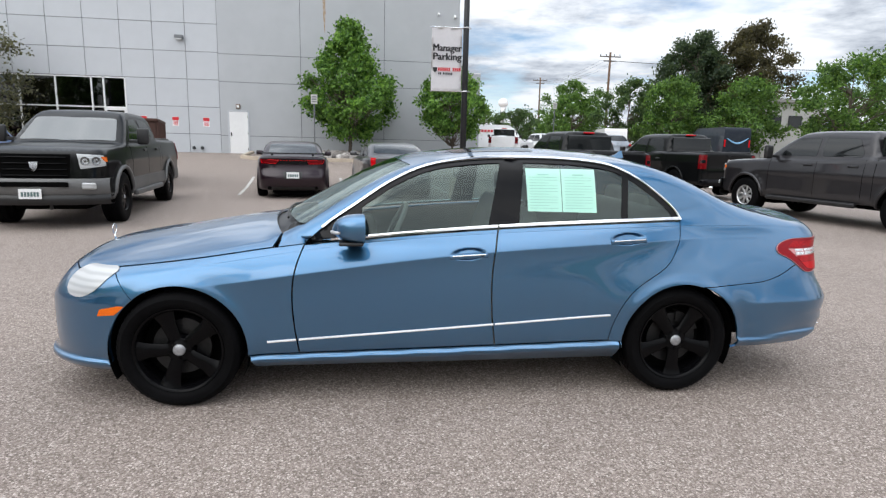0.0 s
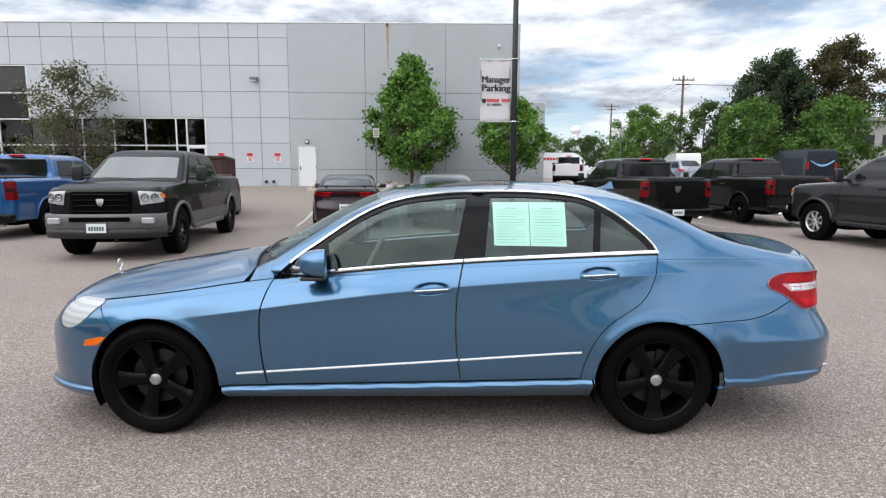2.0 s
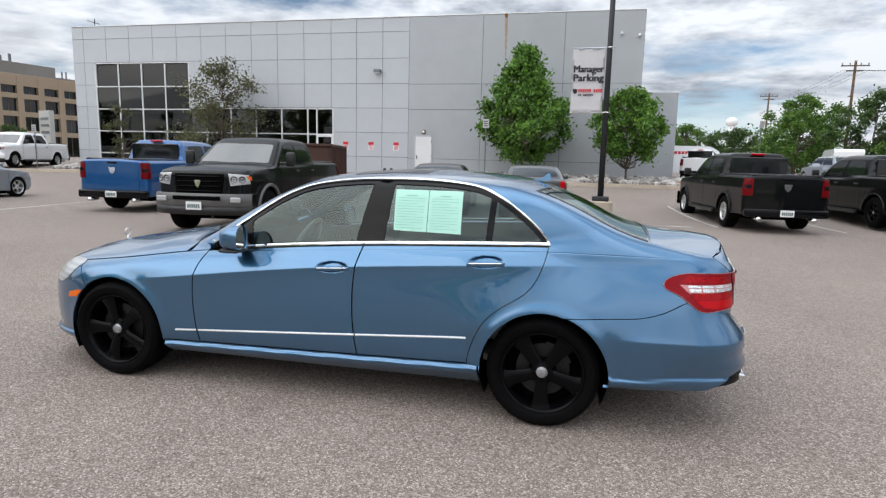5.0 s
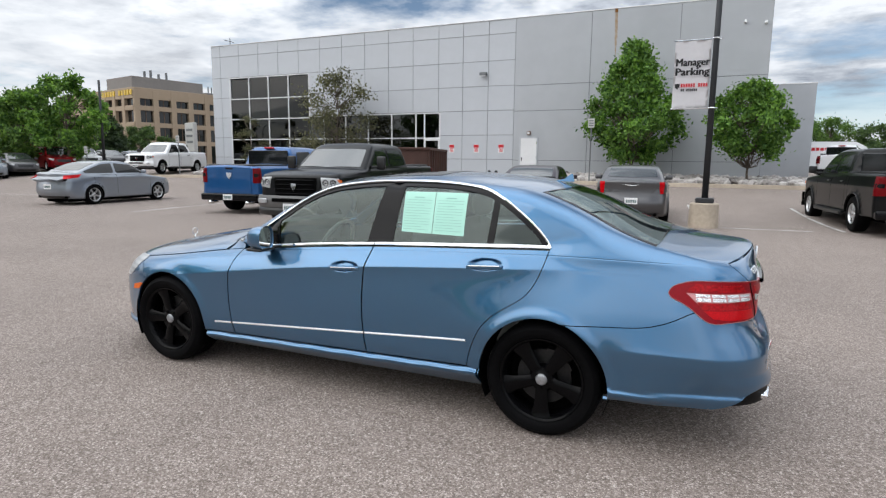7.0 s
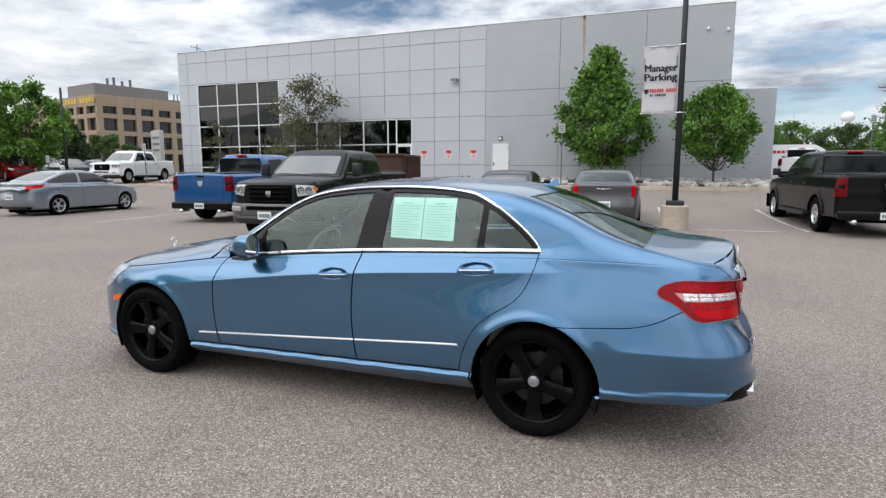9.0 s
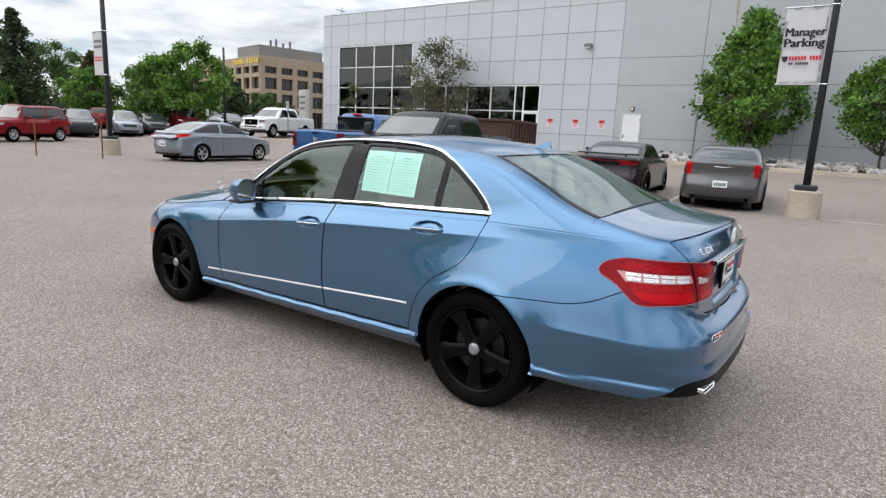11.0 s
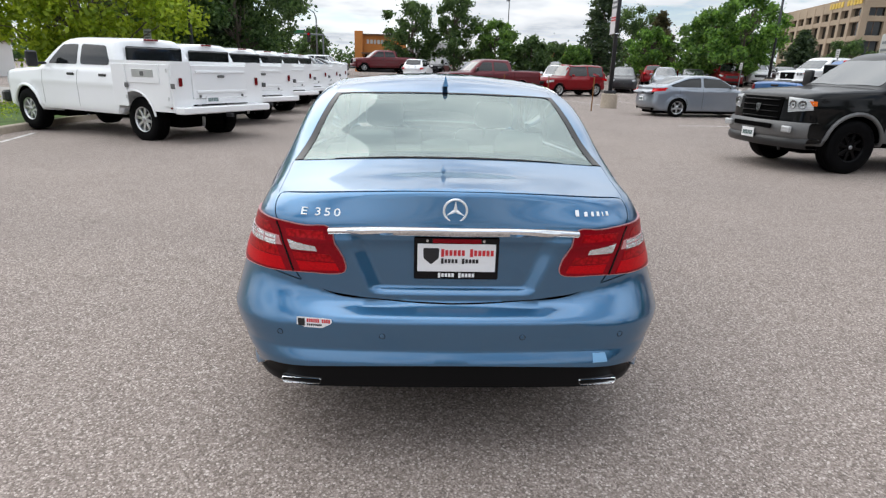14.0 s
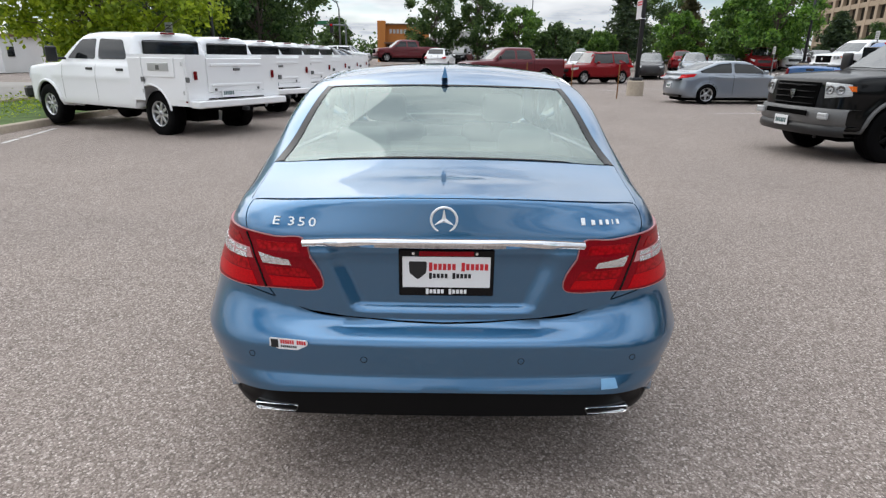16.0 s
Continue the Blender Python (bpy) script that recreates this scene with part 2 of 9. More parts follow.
def add_tube(bm, points, radius, sides=8, closed=False, caps=True):
    """A round tube along points; radius may be a list."""
    pts = [Vector(p) for p in points]
    n = len(pts)
    rad = radius if isinstance(radius, (list, tuple)) else [radius] * n
    rings, side = [], None
    for i, p in enumerate(pts):
        a = pts[(i - 1) % n] if (closed or i > 0) else p
        b = pts[(i + 1) % n] if (closed or i < n - 1) else p
        d = (b - a).normalized()
        if side is None:
            side = d.orthogonal().normalized()
        side = (side - d * side.dot(d)).normalized()
        up = d.cross(side)
        rings.append([bm.verts.new(p + (side * math.cos(t) + up * math.sin(t)) * rad[i]) for t in (2 * math.pi * k / sides for k in range(sides))])
    for i in range(n if closed else n - 1):
        a, b = rings[i], rings[(i + 1) % n]
        for k in range(sides):
            bm.faces.new((a[k], a[(k + 1) % sides], b[(k + 1) % sides], b[k]))
    if caps and not closed:
        bm.faces.new(rings[0][::-1])
        bm.faces.new(rings[-1])
    return rings


def add_lathe(bm, profile, segments=48, axis="y", cap=False):
    """Turns (radius, along) pairs round an axis."""
    rings = []
    for r, a in profile:
        ring = []
        for k in range(segments):
            t = 2 * math.pi * k / segments
            c, s = r * math.cos(t), r * math.sin(t)
            ring.append(bm.verts.new((c, a, s) if axis == "y" else (c, s, a)))
        rings.append(ring)
    for a, b in zip(rings, rings[1:]):
        for k in range(segments):
            bm.faces.new((a[k], b[k], b[(k + 1) % segments], a[(k + 1) % segments]))
    if cap:
        bm.faces.new(rings[0])
        bm.faces.new(rings[-1][::-1])
    bmesh.ops.recalc_face_normals(bm, faces=bm.faces[:])
    return rings


def add_prism(bm, outline, y0, y1, axis="y"):
    """Extrudes an outline of (a, b) from y0 to y1 along an axis."""
    def at(a, b, y):
        return {"y": (a, y, b), "x": (y, a, b), "z": (a, b, y)}[axis]
    lo = [bm.verts.new(at(a, b, y0)) for a, b in outline]
    hi = [bm.verts.new(at(a, b, y1)) for a, b in outline]
    n = len(outline)
    fs = [bm.faces.new(lo), bm.faces.new(hi[::-1])]
    for k in range(n):
        fs.append(bm.faces.new((lo[k], hi[k], hi[(k + 1) % n], lo[(k + 1) % n])))
    bmesh.ops.recalc_face_normals(bm, faces=fs)
    return lo + hi


def text_mesh(body, size, depth=0.004, align="CENTER", bold=0.0):
    """Raised letters as a mesh, in the plane of x and z, facing -y."""
    cu = bpy.data.curves.new("letters", "FONT")
    cu.body, cu.size, cu.extrude, cu.align_x, cu.align_y = body, size, depth, align, "CENTER"
    cu.resolution_u, cu.offset = 2, bold
    ob = bpy.data.objects.new("letters", cu)
    me = bpy.data.meshes.new_from_object(ob)
    bm = bmesh.new()
    bm.from_mesh(me)
    bpy.data.objects.remove(ob)
    bpy.data.meshes.remove(me)
    bmesh.ops.rotate(bm, cent=(0, 0, 0), matrix=Matrix.Rotation(radians(90), 3, "X"), verts=bm.verts[:])
    return bm


# ---- the lie of the land ----
def ground_z(x, y):
    """Level round the parked cars, rising gently to the showroom and the far lot."""
    t = min(max((y - 13.0) / 14.0, 0.0), 1.0)
    rise = 0.77 * t * t * (3 - 2 * t)
    rise -= 0.10 * min(max((-y - 4.3) / 4.0, 0.0), 1.0)
    s = min(max((-x - 26.0) / 40.0, 0.0), 1.0)
    rise = max(rise, 0.70 * s * s * (3 - 2 * s)) if s > 0 else rise
    return rise


def make_ground():
    xs = sorted(set([-1500, -900, -500, -300, -200, -140, -100, -80] + list(range(-66, 26, 2)) + [26, 30, 40, 60, 90, 140, 220, 400, 800, 1500]))
    ys = sorted(set([-1500, -800, -400, -200, -100, -60, -40, -25, -15, -9, -8.3, -7, -6, -5, -4.3, 0, 8] + list(range(10, 34, 1)) + [36, 40, 50, 65, 90, 140, 220, 400, 800, 1500]))
    bm = bmesh.new()
    g = [[bm.verts.new((x, y, ground_z(x, y))) for y in ys] for x in xs]
    for i in range(len(xs) - 1):
        for j in range(len(ys) - 1):
            bm.faces.new((g[i][j], g[i + 1][j], g[i + 1][j + 1], g[i][j + 1]))
    return tagged(finish("ground", bm, M["asphalt"], smooth=40), "worn light grey-brown asphalt car park with exposed aggregate", "ground", kind="structure")


make_ground()

# ---- showroom building ----
FY, BZ0, BZ1, BX0, BX1, BXM = 27.5, 0.72, 9.18, -29.75, 4.32, -7.83
COLS = [BXM - 1.53 * k for k in range(3)] + [-12.40 - 1.655 * k for k in range(11)] + [BX0]
ROWS_Z = [BZ0, 1.70, 3.04, 4.38, 5.71, 7.05, 8.45, BZ1]
GLAZED = [(-28.15, -21.55, BZ0, 7.00), (-21.55, -12.30, BZ0, 4.33)]


def wall_without(name, x0, x1, y0, y1, z0, z1, holes, material, label):
    """A wall with rectangular openings, as one mesh of butted blocks."""
    bm = bmesh.new()
    xs = sorted({x0, x1, *[h[0] for h in holes], *[h[1] for h in holes]})
    for a, b in zip(xs, xs[1:]):
        over = [h for h in holes if h[0] < (a + b) / 2 < h[1]]
        lo = max([h[3] for h in over], default=z0)
        add_box(bm, (a + b) / 2, (y0 + y1) / 2, (lo + z1) / 2, b - a, y1 - y0, z1 - lo)
    return tagged(finish(name, bm, material), label, "wall", kind="structure")


def make_building():
    wall = wall_without("wall_north", BX0, BXM, FY + 0.03, FY + 0.30, BZ0 - 0.4, BZ1 - 0.01, GLAZED, M["joint_dark"], "pale grey metal-panelled showroom wall with dark recessed joints")
    right = tagged(finish("wall_east", box((BXM + BX1) / 2, FY + 0.16, (BZ0 + BZ1) / 2 - 0.2, BX1 - BXM, 0.30, BZ1 - BZ0 + 0.36), M["joint_dark"]), "pale grey painted concrete wall with straight joints", "wall", kind="structure")
    # metal panels, cut round the glazing
    shared = {}
    for z0, z1 in zip(ROWS_Z, ROWS_Z[1:]):
        over = [g for g in GLAZED if g[2] - 0.1 < (z0 + z1) / 2 < g[3]]
        spans = [(BX0, BXM)]
        for g in over:
            spans = [s for a, b in spans for s in ((a, min(b, g[0])), (max(a, g[1]), b)) if s[1] - s[0] > 0.05]
        for a, b in spans:
            cuts = sorted([a, b] + [c for c in COLS if a + 0.08 < c < b - 0.08])
            for x0, x1 in zip(cuts, cuts[1:]):
                key = (round(x1 - x0, 2), round(z1 - z0, 2))
                if key not in shared:
                    bm = box(0, 0, 0, x1 - x0 - 0.022, 0.03, z1 - z0 - 0.022, 0.004)
                    me = bpy.data.meshes.new("metal_panel")
                    bm.to_mesh(me)
                    bm.free()
                    me.materials.append(M["panel_metal"])
                    shared[key] = me
                ob = new("metal_panel", shared[key])
                ob.parent = wall
                ob.location = ((x0 + x1) / 2, FY + 0.012 + random.uniform(-0.003, 0.003), (z0 + z1) / 2)
                ob.rotation_euler = (radians(random.uniform(-0.12, 0.12)), 0, radians(random.uniform(-0.12, 0.12)))
    # concrete panels of the right-hand part
    xs, zs = [BXM, -3.80, 0.43, BX1], [BZ0, 1.66, 4.31, 5.66, BZ1]
    for x0, x1 in zip(xs, xs[1:]):
        for z0, z1 in zip(zs, zs[1:]):
            ob = finish("concrete_panel", box((x0 + x1) / 2, FY + 0.005, (z0 + z1) / 2, x1 - x0 - 0.020, 0.05, z1 - z0 - 0.020, 0.005), M["concrete_wall"], right)
    # roof edge caps
    for a, b, nm in ((BX0, BXM, wall), (BXM, BX1, right)):
        finish("roof_coping", box((a + b) / 2, FY + 0.14, BZ1 + 0.025, b - a, 0.36, 0.05, 0.008), M["white_frame"], nm)
    # the rest of the block
    tagged(finish("wall_west", box(BX0 + 0.15, FY + 12.3, 4.8, 0.30, 24.0, 8.76), M["panel_metal"]), "pale grey panelled side wall of the showroom", "wall", kind="structure")
    tagged(finish("wall_gable", box(BX1 - 0.15, FY + 12.3, 4.8, 0.30, 23.9, 8.70), M["concrete_wall"]), "pale grey concrete gable wall of the showroom", "wall", kind="structure")
    tagged(finish("wall_back", box((BX0 + BX1) / 2, FY + 24.4, 4.8, BX1 - BX0 - 0.7, 0.3, 8.7), M["concrete_wall"]), "pale grey rear wall of the showroom", "wall", kind="structure")
    tagged(finish("roof", box((BX0 + BX1) / 2, FY + 12.3, 8.72, BX1 - BX0 - 0.65, 23.8, 0.16), M["roof_gravel"]), "flat grey showroom roof", "roof", kind="structure")
    # Room behind the glass is assumed; dark colours stand for its lack of light.
    tagged(finish("floor", box(-20, FY + 6.3, 0.71, 18.4, 11.9, 0.12), M["showroom_floor"]), "assumed polished showroom floor, coloured dark for the unlit room", "floor", kind="structure")
    tagged(finish("wall_inner", box(-20, FY + 12.4, 4.6, 18.6, 0.2, 7.9), M["interior"]), "assumed inner showroom wall, coloured dark for the unlit room", "wall", kind="structure")
    # glazing: frames, panes
    for n, (x0, x1, z0, z1) in enumerate(GLAZED):
        if n == 0:
            vx = [x0 + (x1 - x0) * k / 4 for k in range(5)]
            hz = [z0 + 0.05, 1.55, 2.90, 4.25, 5.60, z1]
        else:
            vx = [x0, -20.45, -18.80, -17.15, -15.50, -13.86, -13.30, x1]
            hz = [z0 + 0.05, 2.90, z1]
        win = thing("window_%d" % (n + 1), Matrix.Identity(4), "tall dark glazed showroom front in a white frame" if n == 0 else "low dark glazed showroom front in a white frame", "window", kind="structure")
        for x in vx:
            part("mullion", box(x, FY + 0.04, (z0 + z1) / 2, 0.07, 0.12, z1 - z0, 0.006), M["white_frame"], win, "white aluminium mullion")
        for a, b in zip(vx, vx[1:]):
            for z in hz:
                part("transom", box((a + b) / 2, FY + 0.045, z, b - a - 0.072, 0.10, 0.06, 0.006), M["white_frame"], win)
            for c, d in zip(hz, hz[1:]):
                ob = part("pane", box((a + b) / 2, FY + 0.05, (c + d) / 2, b - a - 0.06, 0.012, d - c - 0.05), M["dim_mirror_glass" if n == 0 else "dark_glass"], win, "dark tinted glass pane")
                ob.rotation_euler = (radians(random.uniform(-0.2, 0.2)), 0, 0)
    door = thing("door_1", Matrix.Translation((-12.80, FY - 0.01, BZ0)), "white-framed glass entrance door with dark panes", "door", kind="structure")
    for x in (-0.45, 0.45):
        part("stile", box(x, 0, 1.08, 0.09, 0.05, 2.14, 0.005), M["white_frame"], door)
    for z in (0.12, 1.0, 2.10):
        part("rail", box(0, 0, z, 0.81, 0.05, 0.14, 0.005), M["white_frame"], door)
    for z in (0.56, 1.55):
        part("door_pane", box(0, 0, z, 0.80, 0.012, 0.95 if z > 1 else 0.73), M["dark_glass"], door)
    part("door_handle", box(0.36, -0.05, 1.05, 0.03, 0.04, 0.5, 0.01), M["black_steel"], door)
    # service door
    d2 = thing("door_2", Matrix.Translation((-6.935, FY - 0.035, BZ0 + 0.03)), "plain white painted steel service door", "door", kind="structure")
    part("door_leaf", box(0, 0, 1.05, 0.90, 0.05, 2.10, 0.004), M["white_frame"], d2)
    for x in (-0.49, 0.49):
        part("door_jamb", box(x, 0.005, 1.07, 0.07, 0.06, 2.16, 0.004), M["panel_metal"], d2)
    part("door_head", box(0, 0.005, 2.14, 0.90, 0.06, 0.07, 0.004), M["panel_metal"], d2)
    part("door_lever", box(-0.37, -0.04, 0.98, 0.05, 0.05, 0.20, 0.008), M["black_steel"], d2)
    for z in (0.25, 1.05, 1.85):
        part("door_hinge", box(0.45, -0.03, z, 0.03, 0.03, 0.12, 0.004), M["chrome"], d2)
    # wall lamps, camera, alarm box
    lamp = thing("wall_lamp", Matrix.Translation((-9.60, FY - 0.03, 6.31)), "small grey box-shaped floodlight on the panelled wall", "lamp")
    part("lamp_housing", box(0, -0.13, 0.04, 0.40, 0.24, 0.18, 0.03), M["lamp_grey"], lamp)
    part("lamp_diffuser", box(0, -0.20, -0.065, 0.32, 0.12, 0.03, 0.006), M["white_print"], lamp)
    part("lamp_bracket", box(0, 0.0, 0.02, 0.12, 0.06, 0.12), M["lamp_grey"], lamp)
    for x, z in ((3.20, 8.05), (4.05, 7.95)):
        c = thing("security_camera", Matrix.Translation((x, FY - 0.03, z)), "small white dome security camera under the roof edge", "camera")
        bm = bmesh.new()
        add_lathe(bm, [(0.001, -0.17), (0.05, -0.15), (0.07, -0.10), (0.07, -0.04), (0.04, 0.0)], 14)
        part("camera_body", bm, M["white_frame"], c, smooth=40)
        part("camera_mount", box(0, -0.01, 0.06, 0.08, 0.04, 0.12), M["white_frame"], c)
    bell = thing("alarm_bell", Matrix.Translation((-6.93, FY - 0.03, 3.12)), "small brown alarm horn above the service door", "alarm")
    part("bell_box", box(0, -0.04, 0, 0.20, 0.09, 0.22, 0.02), M["brown_box"], bell)
    part("bell_horn", box(0, -0.10, 0, 0.13, 0.03, 0.13, 0.012), M["white_frame"], bell)
    # notices
    for x in (-11.52, -10.0, -8.52):
        s = thing("parking_notice", Matrix.Translation((x, FY - 0.012, 2.30)), "small red and white notice fixed to the wall", "sign", "wall notices")
        part("notice_plate", box(0, 0, 0, 0.30, 0.012, 0.46, 0.003), M["white_print"], s)
        part("notice_head", box(0, -0.008, 0.13, 0.30, 0.006, 0.17), M["red_print"], s)
        for k, z in enumerate((0.0, -0.06, -0.12, -0.18)):
            part("notice_line", box(0, -0.008, z, 0.24 - 0.03 * (k % 2), 0.005, 0.03), M["red_print"], s)
    for x, z in ((-5.2, 1.02), (-4.75, 1.02), (-9.15, 1.0), (-8.75, 1.0)):
        c = thing("wall_valve", Matrix.Translation((x, FY - 0.02, z)), "dark round pipe outlet low on the wall", "pipe", "wall outlets")
        bm = bmesh.new()
        add_lathe(bm, [(0.001, -0.14), (0.07, -0.14), (0.09, -0.10), (0.06, -0.06), (0.06, 0.02)], 14)
        part("outlet_cap", bm, M["black_steel"], c, smooth=40)
    # rust streak below a roof scupper
    streak = thing("roof_scupper", Matrix.Translation((-2.62, FY - 0.022, BZ1 - 0.10)), "rusty roof scupper with an orange stain running down", "drain")
    part("scupper_mouth", box(0, -0.01, 0.02, 0.14, 0.05, 0.18, 0.01), M["rust"], streak)
    bm = bmesh.new()
    v = [bm.verts.new(p) for p in ((-0.07, 0, 0), (0.07, 0, 0), (0.10, 0, -1.2), (0.05, 0, -2.3), (-0.02, 0, -1.5))]
    bm.faces.new(v)
    ob = part("rust_stain", bm, M["rust_stain"], streak, "orange rust stain")
    ob.location = (0, 0.0, 0)
    # roof units
    for x, y, w, h in ((-6.0, FY + 5, 2.6, 1.05), (3.0, FY + 3, 0.6, 0.7)):
        u = thing("roof_unit", Matrix.Translation((x, y, 8.8)), "beige rooftop air-handling unit", "ventilation")
        part("unit_body", box(0, 0, h / 2 + 0.0, w, 1.8, h + 0.3, 0.03), M["beige"], u)
        part("unit_lid", box(0, 0, h + 0.18, w + 0.08, 1.88, 0.06, 0.01), M["beige"], u)
    an = thing("roof_aerial_mast", Matrix.Translation((BX0 + 0.9, FY + 0.9, 8.8)), "thin metal aerial on the roof corner", "antenna")
    bm = bmesh.new()
    add_tube(bm, [(0, 0, 0), (0, 0, 1.1)], 0.025, 6)
    add_tube(bm, [(-0.55, 0, 1.0), (0.35, 0, 0.75)], 0.02, 6)
    part("mast", bm, M["black_steel"], an)
    # lower annexe
    ann = thing("annexe_building", Matrix.Translation((2.0, 41.0, 0)), "low pale grey concrete annexe behind the showroom", "building", kind="structure")
    part("wall", box(3.0, 5.0, 3.4, 6.1, 10, 6.7), M["concrete_wall"], ann)
    part("roof_edge", box(3.0, 5.0, 6.79, 6.14, 10.04, 0.08, 0.01), M["white_frame"], ann)


M["showroom_floor"] = plain("dimmed_floor_tile", (0.05, 0.05, 0.05), 0.3, 0, 0.2, 1.5)
M["lamp_grey"] = plain("grey_lamp_housing", (0.16, 0.17, 0.18), 0.5, 0.2, 0.1, 6)
M["brown_box"] = plain("brown_plastic", (0.16, 0.09, 0.05), 0.6, 0, 0.1, 6)
M["rust"] = plain("rusted_steel", (0.25, 0.11, 0.03), 0.85, 0.2, 0.35, 14, 0.002)
M["beige"] = plain("beige_sheet_metal", (0.45, 0.40, 0.33), 0.6, 0, 0.1, 3)
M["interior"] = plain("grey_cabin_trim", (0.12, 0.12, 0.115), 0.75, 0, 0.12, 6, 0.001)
M["white_print"] = plain("white_print", (0.82, 0.82, 0.83), 0.5, 0, 0.03, 5)
M["red_print"] = plain("red_print", (0.60, 0.02, 0.03), 0.5, 0, 0.05, 5)
M["black_print"] = plain("black_print", (0.012, 0.012, 0.014), 0.5, 0, 0.05, 5)


def stain_material():
    m, n, l, p = mat_new("rust_stain")
    v = add_noise(n, l, 5, 6, 0.7)
    c = add_ramp(n, l, v.outputs["Fac"], [(0.35, (0.30, 0.17, 0.05)), (0.65, (0.46, 0.43, 0.40))])
    l.new(c, p.inputs["Base Color"])
    p.inputs["Roughness"].default_value = 0.9
    return m


M["rust_stain"] = stain_material()
make_building()

# ---- smooth body shells: a solid given by a function, from which panels are cut ----
from mathutils.geometry import delaunay_2d_cdt


def cubic(xs, ys):
    """A natural cubic spline through (xs, ys), straight beyond its ends."""
    xs, ys = np.array(xs, float), np.array(ys, float)
    n, h = len(xs), np.diff(xs)
    a = np.zeros((n, n))
    b = np.zeros(n)
    a[0, 0] = a[-1, -1] = 1
    for i in range(1, n - 1):
        a[i, i - 1:i + 2] = h[i - 1], 2 * (h[i - 1] + h[i]), h[i]
        b[i] = 6 * ((ys[i + 1] - ys[i]) / h[i] - (ys[i] - ys[i - 1]) / h[i - 1])
    m = np.linalg.solve(a, b)

    def f(x):
        x = np.asarray(x, float)
        i = np.clip(np.searchsorted(xs, x) - 1, 0, n - 2)
        xc = np.clip(x, xs[0], xs[-1])
        d = h[i]
        t, s = xc - xs[i], xs[i + 1] - xc
        v = (m[i] * s ** 3 + m[i + 1] * t ** 3) / (6 * d) + (ys[i] / d - m[i] * d / 6) * s + (ys[i + 1] / d - m[i + 1] * d / 6) * t
        s0 = (ys[1] - ys[0]) / h[0] - h[0] * (2 * m[0] + m[1]) / 6
        s1 = (ys[-1] - ys[-2]) / h[-1] + h[-1] * (2 * m[-1] + m[-2]) / 6
        return v + np.where(x < xs[0], (x - xs[0]) * s0, 0) + np.where(x > xs[-1], (x - xs[-1]) * s1, 0)
    return f


def smax(a, b, k):
    h = np.maximum(k - np.abs(a - b), 0) / k
    return np.maximum(a, b) + h * h * k / 4


def smin(a, b, k):
    return -smax(-a, -b, k)


def pos(t, e):
    """The positive part of t, with a corner rounded over e."""
    return (t + np.sqrt(t * t + e * e)) / 2


def step(t):
    """From 0 to 1 as t goes from 0 to 1, smoothly."""
    t = np.clip(t, 0, 1)
    return t * t * (3 - 2 * t)


def gradient(F, p, e=1e-3):
    g = np.stack([F(p + e * d) - F(p - e * d) for d in np.eye(3)], -1)
    return g / np.maximum(np.linalg.norm(g, axis=-1, keepdims=True), 1e-9)


def shoot(F, outer, inner, rounds=34):
    """The place between outer and inner points where F changes sign."""
    a, b = np.array(outer, float), np.array(inner, float)
    for _ in range(rounds):
        m = (a + b) / 2
        out = (F(m) > 0)[..., None]
        a, b = np.where(out, m, a), np.where(out, b, m)
    return (a + b) / 2


class Side:
    """Looks along y, from the left-hand side of the car."""
    def flat(self, p):
        return p[..., [0, 2]]

    def lift(self, F, q):
        o = np.stack([q[:, 0], np.full(len(q), -1.6), q[:, 1]], -1)
        return shoot(F, o, o * [1, 0, 1])


class Top:
    """Looks down."""
    def flat(self, p):
        return p[..., [0, 1]]

    def lift(self, F, q):
        o = np.stack([q[:, 0], q[:, 1], np.full(len(q), 2.4)], -1)
        return shoot(F, o, o * [1, 1, 0] + [0, 0, 0.45])


class Round:
    """Looks outwards from an upright axis at x = cx; way is 1 for the tail and -1 for the nose."""
    def __init__(self, cx, way):
        self.cx, self.way = cx, way

    def flat(self, p):
        return np.stack([np.arctan2(-p[..., 1], self.way * (p[..., 0] - self.cx)), p[..., 2]], -1)

    def lift(self, F, q):
        d = np.stack([self.way * np.cos(q[:, 0]), -np.sin(q[:, 0]), 0 * q[:, 0]], -1)
        c = np.stack([np.full(len(q), self.cx), 0 * q[:, 0], q[:, 1]], -1)
        return shoot(F, c + 2.2 * d, c)


def curve3(points, n=14):
    """A smooth line through points in space (or a straight one through two)."""
    p = np.array(points, float)
    if len(p) < 3:
        return p[0] + (p[1] - p[0]) * np.linspace(0, 1, n)[:, None]
    s = np.r_[0, np.cumsum(np.linalg.norm(np.diff(p, axis=0), axis=1))]
    t = np.linspace(0, s[-1], n * (len(p) - 1))
    return np.stack([cubic(s, p[:, k])(t) for k in range(3)], -1)


def rounded2(points, radius, n=5):
    """A closed outline with its corners rounded."""
    out, m = [], len(points)
    P = [np.array(p, float) for p in points]
    for i in range(m):
        a, b, c = P[i - 1], P[i], P[(i + 1) % m]
        u, v = a - b, c - b
        lu, lv = np.linalg.norm(u), np.linalg.norm(v)
        r = min(radius, 0.45 * lu, 0.45 * lv)
        p, q = b + u / lu * r, b + v / lv * r
        for k in range(n):
            t = k / (n - 1)
            out.append((1 - t) ** 2 * p + 2 * t * (1 - t) * b + t * t * q)
    return np.array(out)


